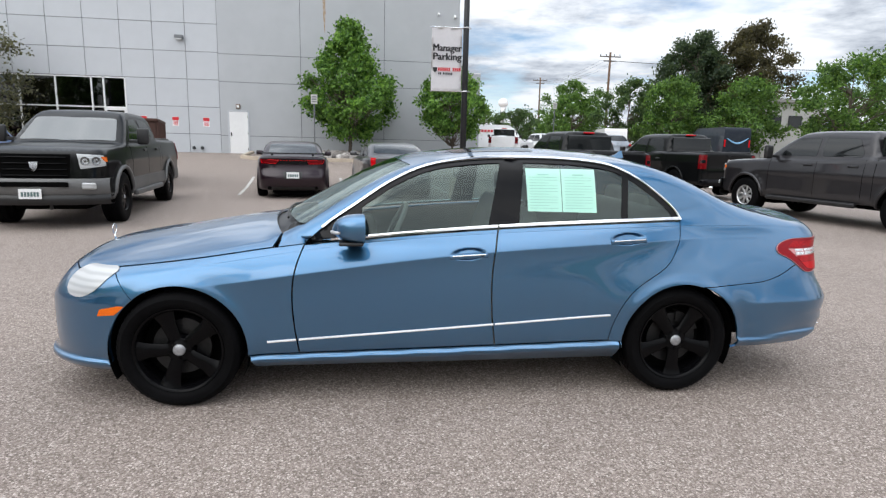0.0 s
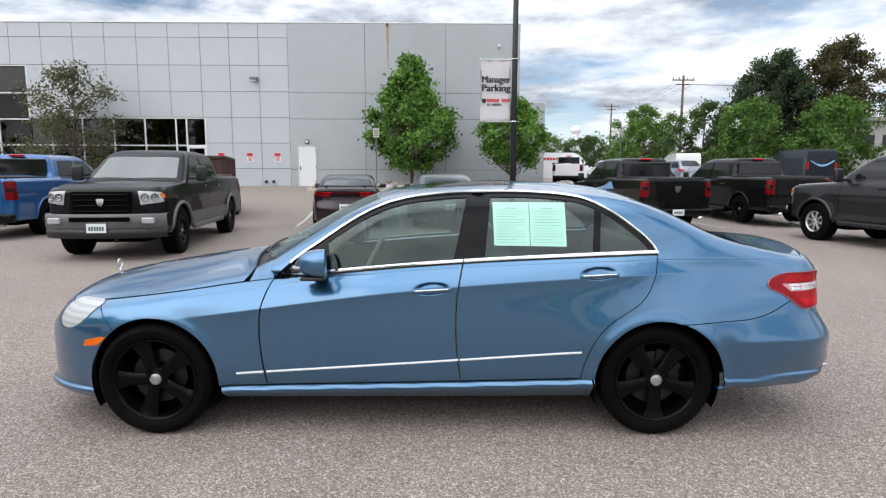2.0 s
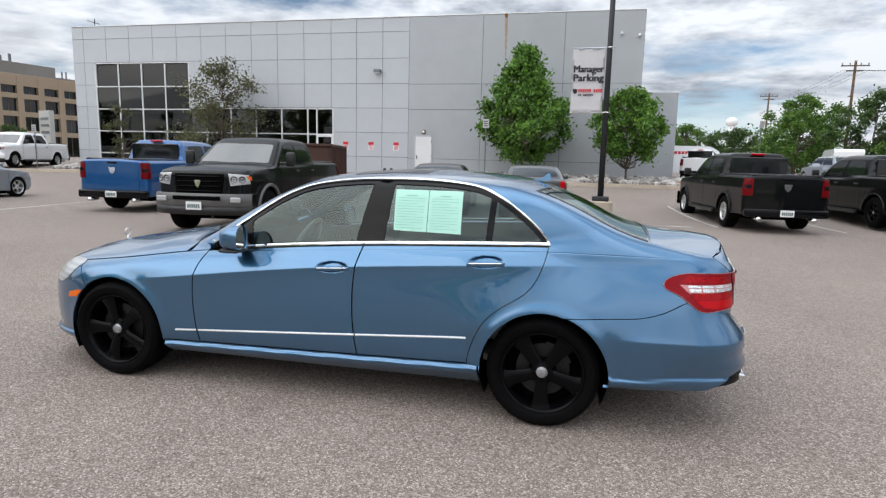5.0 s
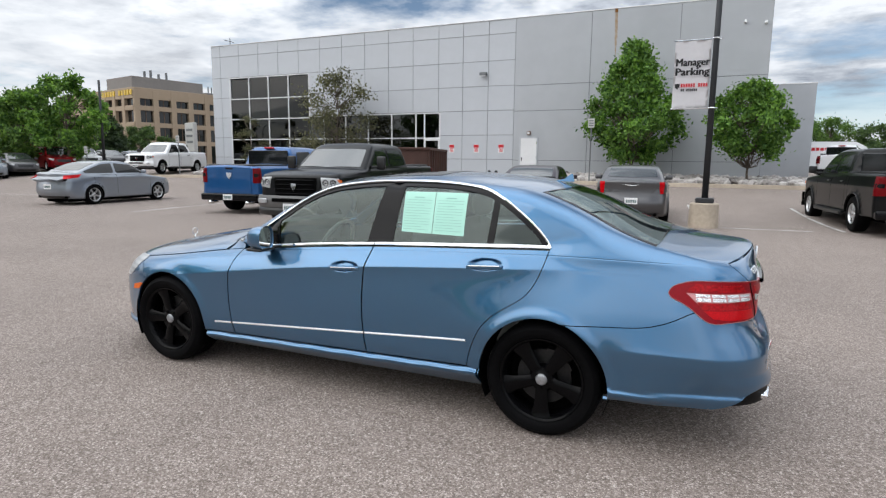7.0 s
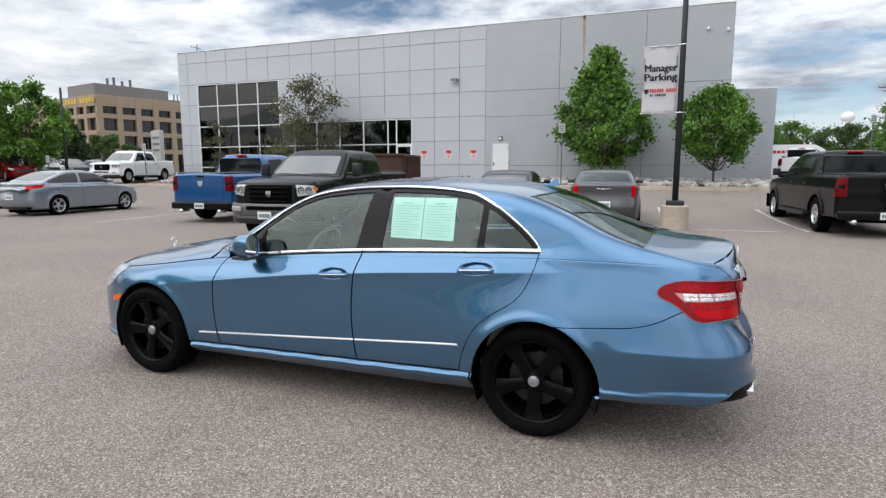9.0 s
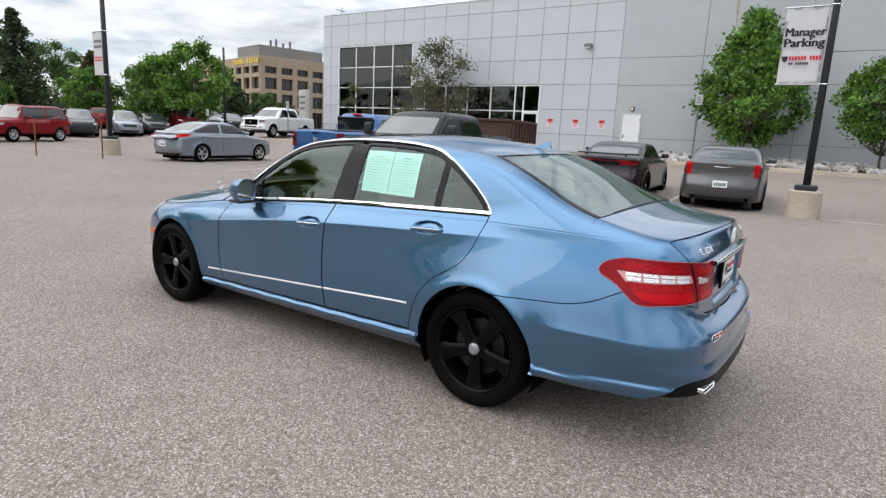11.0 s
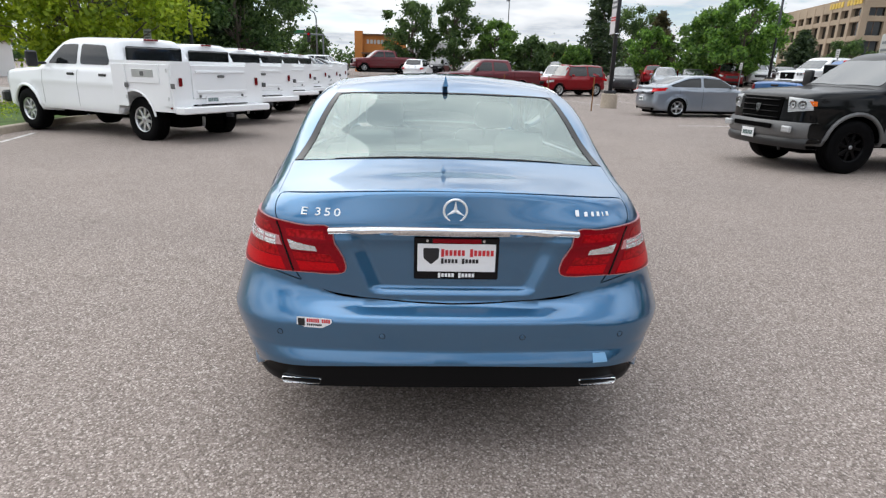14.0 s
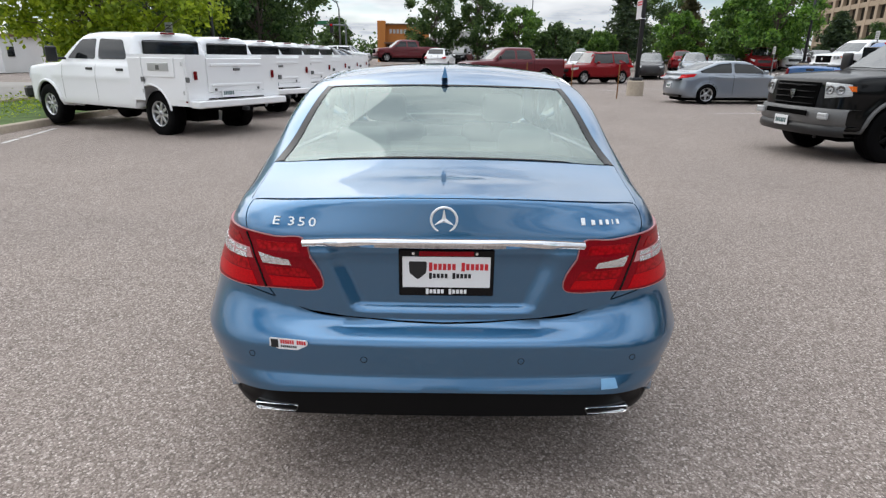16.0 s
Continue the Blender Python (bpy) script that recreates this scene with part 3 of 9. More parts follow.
def resample(loop, h):
    """Points about h apart along a closed outline, corners kept."""
    out = []
    n = len(loop)
    for i in range(n):
        a, b = loop[i], loop[(i + 1) % n]
        d = np.linalg.norm(b - a)
        if d < 1e-5:
            continue
        k = max(1, int(math.ceil(d / h)))
        out += [a + (b - a) * j / k for j in range(k)]
    out = np.array(out)
    keep = [0]
    for i in range(1, len(out)):
        if np.linalg.norm(out[i] - out[keep[-1]]) > 0.25 * h or np.linalg.norm(out[i] - out[keep[-1]]) > 0.004:
            keep.append(i)
    return out[keep]


def inside(q, loop):
    x, y = q[:, 0], q[:, 1]
    ok = np.zeros(len(q), bool)
    n = len(loop)
    for i in range(n):
        (x1, y1), (x2, y2) = loop[i], loop[(i + 1) % n]
        hit = (y1 > y) != (y2 > y)
        if hit.any():
            xx = x1 + (y - y1) * (x2 - x1) / ((y2 - y1) or 1e-12)
            ok ^= hit & (x < xx)
    return ok


def near(q, loop, d):
    """Which points lie within d of the outline."""
    out = np.zeros(len(q), bool)
    for i in range(len(loop)):
        a, b = loop[i], loop[(i + 1) % len(loop)]
        ab = b - a
        t = np.clip(((q - a) @ ab) / max(ab @ ab, 1e-12), 0, 1)
        out |= np.linalg.norm(q - a - t[:, None] * ab, axis=1) < d
    return out


def shrink(loop, d):
    """Moves an outline inwards by d."""
    n = len(loop)
    area = sum(loop[i - 1][0] * loop[i][1] - loop[i][0] * loop[i - 1][1] for i in range(n)) / 2
    sgn = 1 if area > 0 else -1
    out = []
    for i in range(n):
        a, b, c = loop[i - 1], loop[i], loop[(i + 1) % n]
        t = c - a
        t = t / max(np.linalg.norm(t), 1e-9)
        out.append(b + sgn * d * np.array([-t[1], t[0]]))
    return np.array(out)


def cut_panel(F, view, loop, h=0.02, off=0.0, rim=0.014, gap=0.0, flat=True, scale=(1.0, 1.0), lines=(), dots=()):
    """A panel of the shell: vertices, faces and loop normals. loop: points in space, or in the view's plane if flat is off.
    scale: metres per unit of the view's two axes. lines: creases (points, offsets) that get rows of vertices; dots: more points."""
    sc = np.array(scale)
    q = (view.flat(np.asarray(loop, float)) if flat else np.asarray(loop, float)) * sc
    q = resample(q, h)
    if gap:
        q = shrink(q, gap)
    lo, hi = q.min(0), q.max(0)
    gx, gy = np.meshgrid(np.arange(lo[0], hi[0], h), np.arange(lo[1], hi[1], h * 0.87), indexing="ij")
    gx = gx + (np.arange(gx.shape[1]) % 2 * h / 2)[None]
    g = np.stack([gx.ravel(), gy.ravel()], -1)
    g = g[inside(g, q)]
    if len(g):
        g = g[~near(g, q, 0.55 * h)]
    extra = []
    for pts, offs in lines:
        c = np.asarray(pts, float)
        t = np.gradient(c, axis=0)
        t /= np.linalg.norm(t, axis=1, keepdims=True)
        nrm = np.stack([-t[:, 1], t[:, 0]], -1)
        extra += [c + nrm * o for o in offs]
        if len(g):
            keep = np.interp(g[:, 0], c[:, 0], c[:, 1], left=99, right=99)
            g = g[np.abs(g[:, 1] - keep) > max(abs(o) for o in offs) + 0.4 * h]
    for c, rx, rz in dots:
        a, b = np.meshgrid(np.arange(-rx, rx, 0.008), np.arange(-rz, rz, 0.007), indexing="ij")
        e = np.stack([a.ravel(), b.ravel()], -1)
        e = e[(e[:, 0] / rx) ** 2 + (e[:, 1] / rz) ** 2 < 1] + c
        if len(g):
            g = g[((g[:, 0] - c[0]) / (rx + 0.006)) ** 2 + ((g[:, 1] - c[1]) / (rz + 0.006)) ** 2 > 1]
        extra = [x[((x[:, 0] - c[0]) / (rx + 0.003)) ** 2 + ((x[:, 1] - c[1]) / (rz + 0.003)) ** 2 > 1] for x in extra] + [e]
    if extra:
        e = np.concatenate(extra)
        e = e[inside(e, q)]
        g = np.concatenate([g, e[~near(e, q, 0.0015)]])
    allq = np.concatenate([q, g]) if len(g) else q
    n = len(q)
    vs, _, fs, _, _, _ = delaunay_2d_cdt([Vector(v) for v in allq], [(i, (i + 1) % n) for i in range(n)], [], 1, 1e-6)
    q2 = np.array([(v.x, v.y) for v in vs])
    p = view.lift(F, q2 / sc)
    nor = gradient(F, p)
    p = p + nor * off
    faces = []
    for f in fs:
        f = list(f)
        fn = np.cross(p[f[1]] - p[f[0]], p[f[2]] - p[f[0]])
        if fn @ nor[f].mean(0) < 0:
            f.reverse()
        faces.append(f)
    normals = [nor[i] for f in faces for i in f]
    verts = list(p)
    if rim:
        count = {}
        for f in faces:
            for a, b in zip(f, f[1:] + f[:1]):
                count[(a, b)] = 1
        edge = [(a, b) for a, b in count if (b, a) not in count]
        deep = {}
        for a, b in edge:
            for v in (a, b):
                if v not in deep:
                    deep[v] = len(verts)
                    verts.append(p[v] - nor[v] * rim)
        for a, b in edge:
            f = [b, a, deep[a], deep[b]]
            fn = np.cross(np.array(verts[f[1]]) - verts[f[0]], np.array(verts[f[2]]) - verts[f[0]])
            fn = fn / max(np.linalg.norm(fn), 1e-9)
            faces.append(f)
            normals += [fn] * 4
    return np.array(verts), faces, np.array(normals)


def join_panels(*some):
    vs, fs, ns, n = [], [], [], 0
    for v, f, m in some:
        vs.append(v)
        fs += [[i + n for i in face] for face in f]
        ns.append(m)
        n += len(v)
    return np.concatenate(vs), fs, np.concatenate(ns)


def flip_panel(panel):
    """The same panel on the other side of the car."""
    v, f, m = panel
    out, k = [], 0
    for face in f:
        out += [m[k + i] * [1, -1, 1] for i in reversed(range(len(face)))]
        k += len(face)
    return v * [1, -1, 1], [face[::-1] for face in f], np.array(out)


def panel_mesh(name, panel):
    v, f, m = panel
    me = bpy.data.meshes.new(name)
    me.from_pydata([tuple(p) for p in v], [], f)
    me.polygons.foreach_set("use_smooth", [True] * len(me.polygons))
    me.normals_split_custom_set([tuple(x) for x in m])
    return me


def panel_part(name, panel, material, parent, label="", mirror=False):
    me = panel_mesh(name, flip_panel(panel) if mirror else panel)
    me.materials.append(material)
    ob = new(name, me)
    ob.parent = parent
    if label:
        ob["label"] = label
    return ob


def strip(F, view, line, width, off=0.003, rim=0.006, steps=3):
    """A narrow trim strip laid along a line in space on the shell."""
    q = view.flat(np.asarray(line, float))
    t = np.gradient(q, axis=0)
    t /= np.maximum(np.linalg.norm(t, axis=1, keepdims=True), 1e-9)
    nrm = np.stack([-t[:, 1], t[:, 0]], -1)
    rows = []
    for s in np.linspace(-0.5, 0.5, steps):
        p = view.lift(F, q + nrm * (width * s))
        n = gradient(F, p)
        rows.append((p + n * (off + rim * 0.35 * (1 - (2 * s) ** 2)), p - n * rim, n))
    vs, fs = [], []
    m = len(q)
    for p, _, _ in rows:
        vs += list(p)
    base = len(vs)
    vs += list(rows[0][1]) + list(rows[-1][1])
    for r in range(steps - 1):
        for i in range(m - 1):
            fs.append([r * m + i, r * m + i + 1, (r + 1) * m + i + 1, (r + 1) * m + i])
    for i in range(m - 1):
        fs.append([base + i, base + i + 1, i + 1, i])
        fs.append([(steps - 1) * m + i, (steps - 1) * m + i + 1, base + m + i + 1, base + m + i])
    vs = np.array(vs)
    normals = []
    for k, f in enumerate(fs):
        fn = np.cross(vs[f[1]] - vs[f[0]], vs[f[2]] - vs[f[0]])
        mid = rows[0][2][f[0] % m]
        if k < (steps - 1) * (m - 1) and fn @ mid < 0:
            f.reverse()
            fn = -fn
        elif k >= (steps - 1) * (m - 1):
            c = vs[f].mean(0) - (rows[steps // 2][0].mean(0))
        fn = fn / max(np.linalg.norm(fn), 1e-9)
        normals += [fn] * 4
    return vs, fs, np.array(normals)

# ---- the blue saloon ----
HERO_W = cubic([-2.30, -2.0, -1.7, -1.44, -0.9, 0, 0.9, 1.44, 1.8, 2.1, 2.4, 2.7], [0.70, 0.80, 0.862, 0.885, 0.893, 0.903, 0.907, 0.908, 0.906, 0.890, 0.858, 0.81])
HERO_TOP = cubic([-2.28, -2.15, -2.0, -1.63, -1.2, -0.9, -0.4, 0.3, 1.0, 1.6, 2.0, 2.3, 2.5], [0.70, 0.775, 0.825, 0.895, 0.965, 0.998, 1.04, 1.088, 1.103, 1.106, 1.096, 1.083, 1.066])
HERO_CROWN = cubic([-2.2, -1.6, -0.8, 0.3, 1.5, 2.0, 2.2, 2.5], [0.10, 0.115, 0.11, 0.08, 0.04, 0.032, 0.06, 0.105])
HERO_LINE = cubic([-2.2, -1.6, -1.156, -0.116, 0.82, 1.535, 2.1, 2.5], [0.60, 0.655, 0.703, 0.834, 0.911, 0.948, 0.955, 0.955])
HERO_BELT = cubic([-0.77, -0.424, 0.332, 1.0, 1.446, 2.2], [0.905, 0.942, 1.004, 1.038, 1.055, 1.05])
HERO_GW = cubic([-1.1, -0.7, -0.3, 0.3, 0.9, 1.45, 1.9, 2.3], [0.71, 0.750, 0.774, 0.784, 0.785, 0.782, 0.757, 0.70])
HERO_ROOF = cubic([-0.7, -0.3, 0.0, 0.25, 0.55, 0.85, 1.15, 1.42, 1.8, 2.1], [1.20, 1.365, 1.42, 1.443, 1.455, 1.449, 1.427, 1.392, 1.31, 1.23])
WHEELS = ((-1.437, 0.325), (1.437, 0.325))
HANDLES = ((0.145, 0.853), (1.087, 0.940))


HERO_FINE = cubic([-1.5, -1.366, -0.918, -0.768, 0.332, 1.0, 1.44, 2.2], [0.762, 0.782, 0.845, 0.868, 0.970, 1.003, 1.017, 1.012])


def hero_shell(p):
    x, y, z = p[..., 0], np.abs(p[..., 1]), p[..., 2]
    zl = HERO_LINE(x)
    u = z - zl
    w = HERO_W(x) - 0.21 * pos(z - 0.5, 0.02) ** 2
    # shoulder crease, and a second fine crease under the windows
    fade = step((x + 1.35) / 0.45) * step((1.66 - x) / 0.42)
    w = w - (0.13 + 0.26 * fade) * pos(u, 0.0035) - 0.020 * (1 - np.exp(-pos(-u, 0.003) / 0.085)) * fade
    d = z - HERO_FINE(x)
    w = w - (0.12 + 0.36 * step((x - 1.0) / 0.7)) * pos(d, 0.003) - 0.0028 * np.exp(-(d / 0.0022) ** 2) * step((x + 1.40) / 0.2) * step((2.2 - x) / 0.2) - 0.11 * pos(z - 0.74, 0.04) * step((x - 1.3) / 1.0) - 0.14 * pos(z - 0.62, 0.04) * step((x - 1.15) / 0.5)
    w = w - 1.3 * pos(0.42 - z, 0.03) ** 2
    # swelling round the wheels
    for cx, cz in WHEELS:
        r = np.hypot(x - cx, z - cz)
        w = w + (0.011 if cx > 0 else 0.008) * np.exp(-(np.maximum(r - 0.372, 0) / 0.034) ** 2)
        if cx > 0:
            w = w + 0.020 * np.exp(-(np.maximum(r - 0.37, 0) / 0.17) ** 2) * step((z - 0.40) / 0.2)
    # sill, nose and tail skirts
    zs = np.where(x > 1.437, 0.36 + 0.02 * (x - 1.8), np.where(x < -1.437, 0.262, 0.31 + 0.027 * x))
    w = w + np.where(x > 1.437, 0.017, 0.024) * step((zs - 0.003 - z) / 0.020) - 0.75 * pos(zs - 0.040 - z, 0.01)
    # crease along the tail's flank
    v = z - 0.572
    w = w + 0.020 * step((x - 1.78) / 0.2) * np.exp(-pos(v, 0.004) / 0.055 - pos(-v, 0.004) / 0.14)
    w = w - 0.45 * pos(0.52 - z, 0.03) * step((x - 1.95) / 0.4) * step((z - 0.2) / 0.2)
    for hx, hz in HANDLES:
        w = w - 0.024 * step((1 - np.hypot((x - hx) / 0.112, (z - hz - 0.008 - 0.06 * (x - hx)) / 0.036)) / 0.5)
    side = y - w
    top = z - (HERO_TOP(x) - HERO_CROWN(x) * (y / 0.8) ** 2)
    # tail: lid above, bumper below
    wide = step((y - 0.30) / 0.52)
    xr = 2.502 + 0.083 * step((0.650 + 0.097 * wide - z) / (0.060 + 0.140 * wide)) - 0.20 * pos(z - 0.94, 0.012) - 0.50 * pos(0.432 - z, 0.01) + 0.003 * step((0.476 - z) / 0.006) + 0.48 * pos(0.474 - z, 0.003)
    inset = step((0.40 - 0.42 * pos(0.86 - z, 0.03) - y) / 0.07) * step((z - 0.672) / 0.03) * step((0.925 - z) / 0.03)
    xr = xr - 0.030 * inset - 0.080 * y ** 2 - 0.10 * y ** 6 - 0.17 * y ** 2 * step((z - 0.93) / 0.13)
    rear = x - xr
    xf = -2.277 + 0.17 * y ** 2 + 0.35 * y ** 6 + 0.60 * pos(z - 0.572, 0.016) - 0.045 * step((0.275 - z) / 0.035) + 0.5 * pos(0.225 - z, 0.01)
    front = xf - x
    low = smax(side, rear, 0.26 - 0.09 * step((z - 0.88) / 0.12))
    low = smax(low, front, 0.30)
    low = smax(low, top, 0.022 + 0.03 * step((2.1 - x) / 0.3) + 0.05 * step((1.2 - x) / 0.8))
    low = smax(low, 0.17 - z, 0.03)
    # cabin
    gw = HERO_GW(x) - 0.255 * (z - 1.04) - 0.26 * pos(z - 1.1, 0.05) ** 2
    gs = y - gw + 0.9 * pos(1.03 - z, 0.04) * step((x - 1.12) / 0.35)
    gr = z - (HERO_ROOF(x) - 0.058 * (y / 0.68) ** 2)
    ws = (-0.66 + 1.72 * (z - 1.18) + 0.17 * (y / 0.66) ** 2 - x) * 0.503
    rs = (x - (2.01 - 1.92 * (z - 1.085) - 0.09 * (y / 0.66) ** 2)) * 0.462
    cab = smax(smax(smax(smax(gs, gr, 0.075), ws, 0.10), rs, 0.10), 0.93 - z, 0.02)
    return smin(low, cab, 0.035 + 0.075 * step((x - 1.30) / 0.4))


SIDE, TOPV, TAIL, NOSE = Side(), Top(), Round(1.6, 1), Round(-1.35, -1)
HF = hero_shell


def on_side(*pairs):
    return SIDE.lift(HF, np.array(pairs, float))


def on_top(*pairs):
    return TOPV.lift(HF, np.array(pairs, float))


def on_tail(*pairs):
    q = np.array(pairs, float)
    return TAIL.lift(HF, np.stack([np.radians(q[:, 0]), q[:, 1]], -1))


def on_nose(*pairs):
    q = np.array(pairs, float)
    return NOSE.lift(HF, np.stack([np.radians(q[:, 0]), q[:, 1]], -1))


def arc(cx, cz, r, a0, a1, n=26):
    return [(cx + r * math.cos(radians(a)), cz + r * math.sin(radians(a))) for a in np.linspace(a0, a1, n)]


def path2(points, n=12):
    p = np.array([(a, 0, b) for a, b in points], float)
    return [(q[0], q[2]) for q in curve3(p, n)]


def hub_wheel(parent, cx, side_y, radius, width, rim_r, tyre_mat, rim_mat, cap_mat, spokes=5, detail=1, style="five", name="wheel", turn=0.25):
    """A wheel with tyre, rim, disc and cap. side_y: where its outer face lies; the sign gives the side."""
    s = -1 if side_y < 0 else 1
    hub = new(name)
    hub.parent = parent
    hub.matrix_basis = Matrix.Translation((cx, side_y, radius)) @ (Matrix.Identity(4) if s < 0 else Matrix.Rotation(math.pi, 4, "Z"))
    seg = 180 if detail > 1 else 40
    w = width
    bm = bmesh.new()
    bulge = 0.012
    prof = [(rim_r, 0.016), (rim_r + 0.008, 0.004), (rim_r + (radius - rim_r) * 0.35, -bulge * 0.8 + 0.002), (rim_r + (radius - rim_r) * 0.62, -bulge + 0.004), (radius - 0.018, 0.006), (radius - 0.006, 0.018), (radius - 0.001, 0.032)] + [(radius - dr, w * (q + dq)) for q in (0.29, 0.5, 0.71) for dr, dq in ((0.0, -0.028), (0.007, -0.02), (0.007, 0.02), (0.0, 0.028))] + [(radius - 0.001, w - 0.032), (radius - 0.008, w - 0.014), (radius - 0.03, w), (rim_r, w)]
    rings = add_lathe(bm, prof, seg)
    if detail > 1:
        # shoulder blocks of the tread
        for ri in (4, 5, 6, 7, 10, 11, 14, 15, 18, 19):
            for k in range(ri % 3, seg, 3):
                v = rings[ri][k]
                c = Vector((v.co.x, 0, v.co.z)).normalized()
                v.co -= c * (0.0045 if ri > 4 else 0.002)
    tyre = part("tyre", bm, tyre_mat, hub, "black rubber tyre", smooth=35)
    bm = bmesh.new()
    lip = rim_r + 0.006
    add_lathe(bm, [(lip, 0.010), (lip - 0.004, 0.004), (lip - 0.012, 0.006), (lip - 0.020, 0.016), (lip - 0.030, 0.05), (lip - 0.034, w * 0.55), (lip - 0.02, w * 0.9)], seg)
    rim = part("rim", bm, rim_mat, hub, smooth=40)
    # spokes
    for k in range(spokes):
        bm = bmesh.new()
        if style == "five":
            tip, root, wt, wr = lip - 0.010, 0.030, 0.050, 0.034
            rows = []
            for r, hw, y, th in ((root, wr, 0.034, 0.045), (0.085, 0.034, 0.024, 0.042), (0.16, 0.041, 0.028, 0.036), (tip - 0.03, 0.053, 0.024, 0.03), (tip, 0.066, 0.016, 0.03)):
                rows.append([bm.verts.new(c) for c in ((r, y + 0.010, -hw), (r, y, -hw * 0.62), (r, y - 0.001, hw * 0.62), (r, y + 0.010, hw), (r, y + th, hw * 0.8), (r, y + th, -hw * 0.8))])
            for a, b in zip(rows, rows[1:]):
                for i in range(6):
                    bm.faces.new((a[i], a[(i + 1) % 6], b[(i + 1) % 6], b[i]))
            bm.faces.new(rows[0][::-1])
            bm.faces.new(rows[-1])
            bmesh.ops.recalc_face_normals(bm, faces=bm.faces[:])
        else:
            add_box(bm, (lip + 0.03) / 2, 0.045, 0, lip - 0.05, 0.03, 0.030 if style == "thin" else 0.055, 0.006)
        ob = part("spoke", bm, rim_mat, hub, smooth=40)
        ob.matrix_basis = Matrix.Rotation(2 * math.pi * (k + turn) / spokes, 4, "Y")
    bm = bmesh.new()
    add_lathe(bm, [(0.001, 0.020), (0.030, 0.021), (0.036, 0.026), (0.062, 0.030), (0.075, 0.044), (0.08, 0.075)], 32)
    part("hub", bm, rim_mat, hub, smooth=35)
    bm = bmesh.new()
    add_lathe(bm, [(0.001, 0.012), (0.022, 0.013), (0.031, 0.017), (0.034, 0.026)], 32)
    part("centre_cap", bm, cap_mat, hub, "round silver centre cap", smooth=50)
    if detail > 1:
        for k in range(5):
            bm = bmesh.new()
            add_lathe(bm, [(0.001, 0.022), (0.008, 0.022), (0.010, 0.036)], 6)
            ob = part("wheel_bolt", bm, rim_mat, hub)
            a = 2 * math.pi * (k + 0.75) / 5
            ob.matrix_basis = Matrix.Translation((0.055 * math.cos(a), 0, 0.055 * math.sin(a)))
    bm = bmesh.new()
    add_lathe(bm, [(0.07, 0.085), (0.155, 0.085), (0.155, 0.115), (0.07, 0.115)], 36)
    part("brake_disc", bm, M["brake_steel"], hub, smooth=30)
    if detail > 1:
        bm = bmesh.new()
        add_prism(bm, arc(0, 0, 0.17, 20, 85, 8) + arc(0, 0, 0.105, 85, 20, 8), 0.070, 0.125)
        part("brake_caliper", bm, M["brake_steel"], hub, smooth=30)
    # Blank disc added behind the spokes; its near-black stands for shade there.
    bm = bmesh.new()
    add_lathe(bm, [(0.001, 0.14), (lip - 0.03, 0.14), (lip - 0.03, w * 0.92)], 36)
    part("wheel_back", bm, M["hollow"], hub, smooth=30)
    return hub


M["blue_paint"] = paint("light_blue_metallic_paint", (0.045, 0.155, 0.300), 0.12, 0.33, 0.95, 0.006)
M["blue_paint"].node_tree.nodes["Principled BSDF"].inputs["Coat IOR"].default_value = 1.75
M["gloss_black"] = plain("gloss_black_trim", (0.005, 0.005, 0.006), 0.10, 0, 0.1, 5, spec=0.20)
M["matte_rim"] = plain("satin_black_wheel", (0.0025, 0.0025, 0.003), 0.17, 0.0, 0.15, 8, spec=0.10)
M["brake_steel"] = plain("dull_brake_steel", (0.030, 0.030, 0.031), 0.45, 0.8, 0.3, 20)
M["silver_cap"] = plain("silver_centre_cap", (0.42, 0.43, 0.45), 0.42, 0.7, 0.35, 60)
# Near-black liners and underbody; shade in bores, slots and seams painted with it.
M["hollow"] = plain("underbody_and_recess_shade", (0.003, 0.003, 0.003), 0.95, 0, 0.2, 4, spec=0.03)


def lens(name, color, rough=0.06):
    m, n, l, p = mat_new(name)
    v = add_noise(n, l, 240, 1, 0.3)
    c = add_ramp(n, l, v.outputs["Fac"], [(0.35, tuple(k * 0.7 for k in color)), (0.65, color)])
    l.new(c, p.inputs["Base Color"])
    p.inputs["Roughness"].default_value, p.inputs["Coat Weight"].default_value, p.inputs["Coat Roughness"].default_value = 0.4, 0.28, rough
    p.inputs["Specular IOR Level"].default_value = 0.06
    return m


M["red_lens"] = lens("red_lamp_lens", (0.58, 0.001, 0.006))
M["deep_red"] = lens("deep_red_lamp_lens", (0.27, 0.001, 0.008))
M["dark_red_lens"] = lens("dark_red_truck_lens", (0.17, 0.002, 0.005))
M["pale_red"] = lens("pale_red_lamp_lens", (0.62, 0.30, 0.31))
M["clear_lens"] = lens("clear_lamp_lens", (0.80, 0.80, 0.82))
_p = M["clear_lens"].node_tree.nodes["Principled BSDF"]
_p.inputs["Metallic"].default_value, _p.inputs["Roughness"].default_value = 0.75, 0.18
_w = add_noise(M["clear_lens"].node_tree.nodes, M["clear_lens"].node_tree.links, 150, kind="ShaderNodeTexVoronoi")
M["clear_lens"].node_tree.links.new(add_ramp(M["clear_lens"].node_tree.nodes, M["clear_lens"].node_tree.links, _w.outputs["Distance"], [(0.2, (0.94, 0.94, 0.95)), (0.6, (0.80, 0.80, 0.82)), (0.9, (0.38, 0.36, 0.37))]), _p.inputs["Base Color"])
add_bump(M["clear_lens"].node_tree.nodes, M["clear_lens"].node_tree.links, _p, _w.outputs["Distance"], 0.4, 0.006)
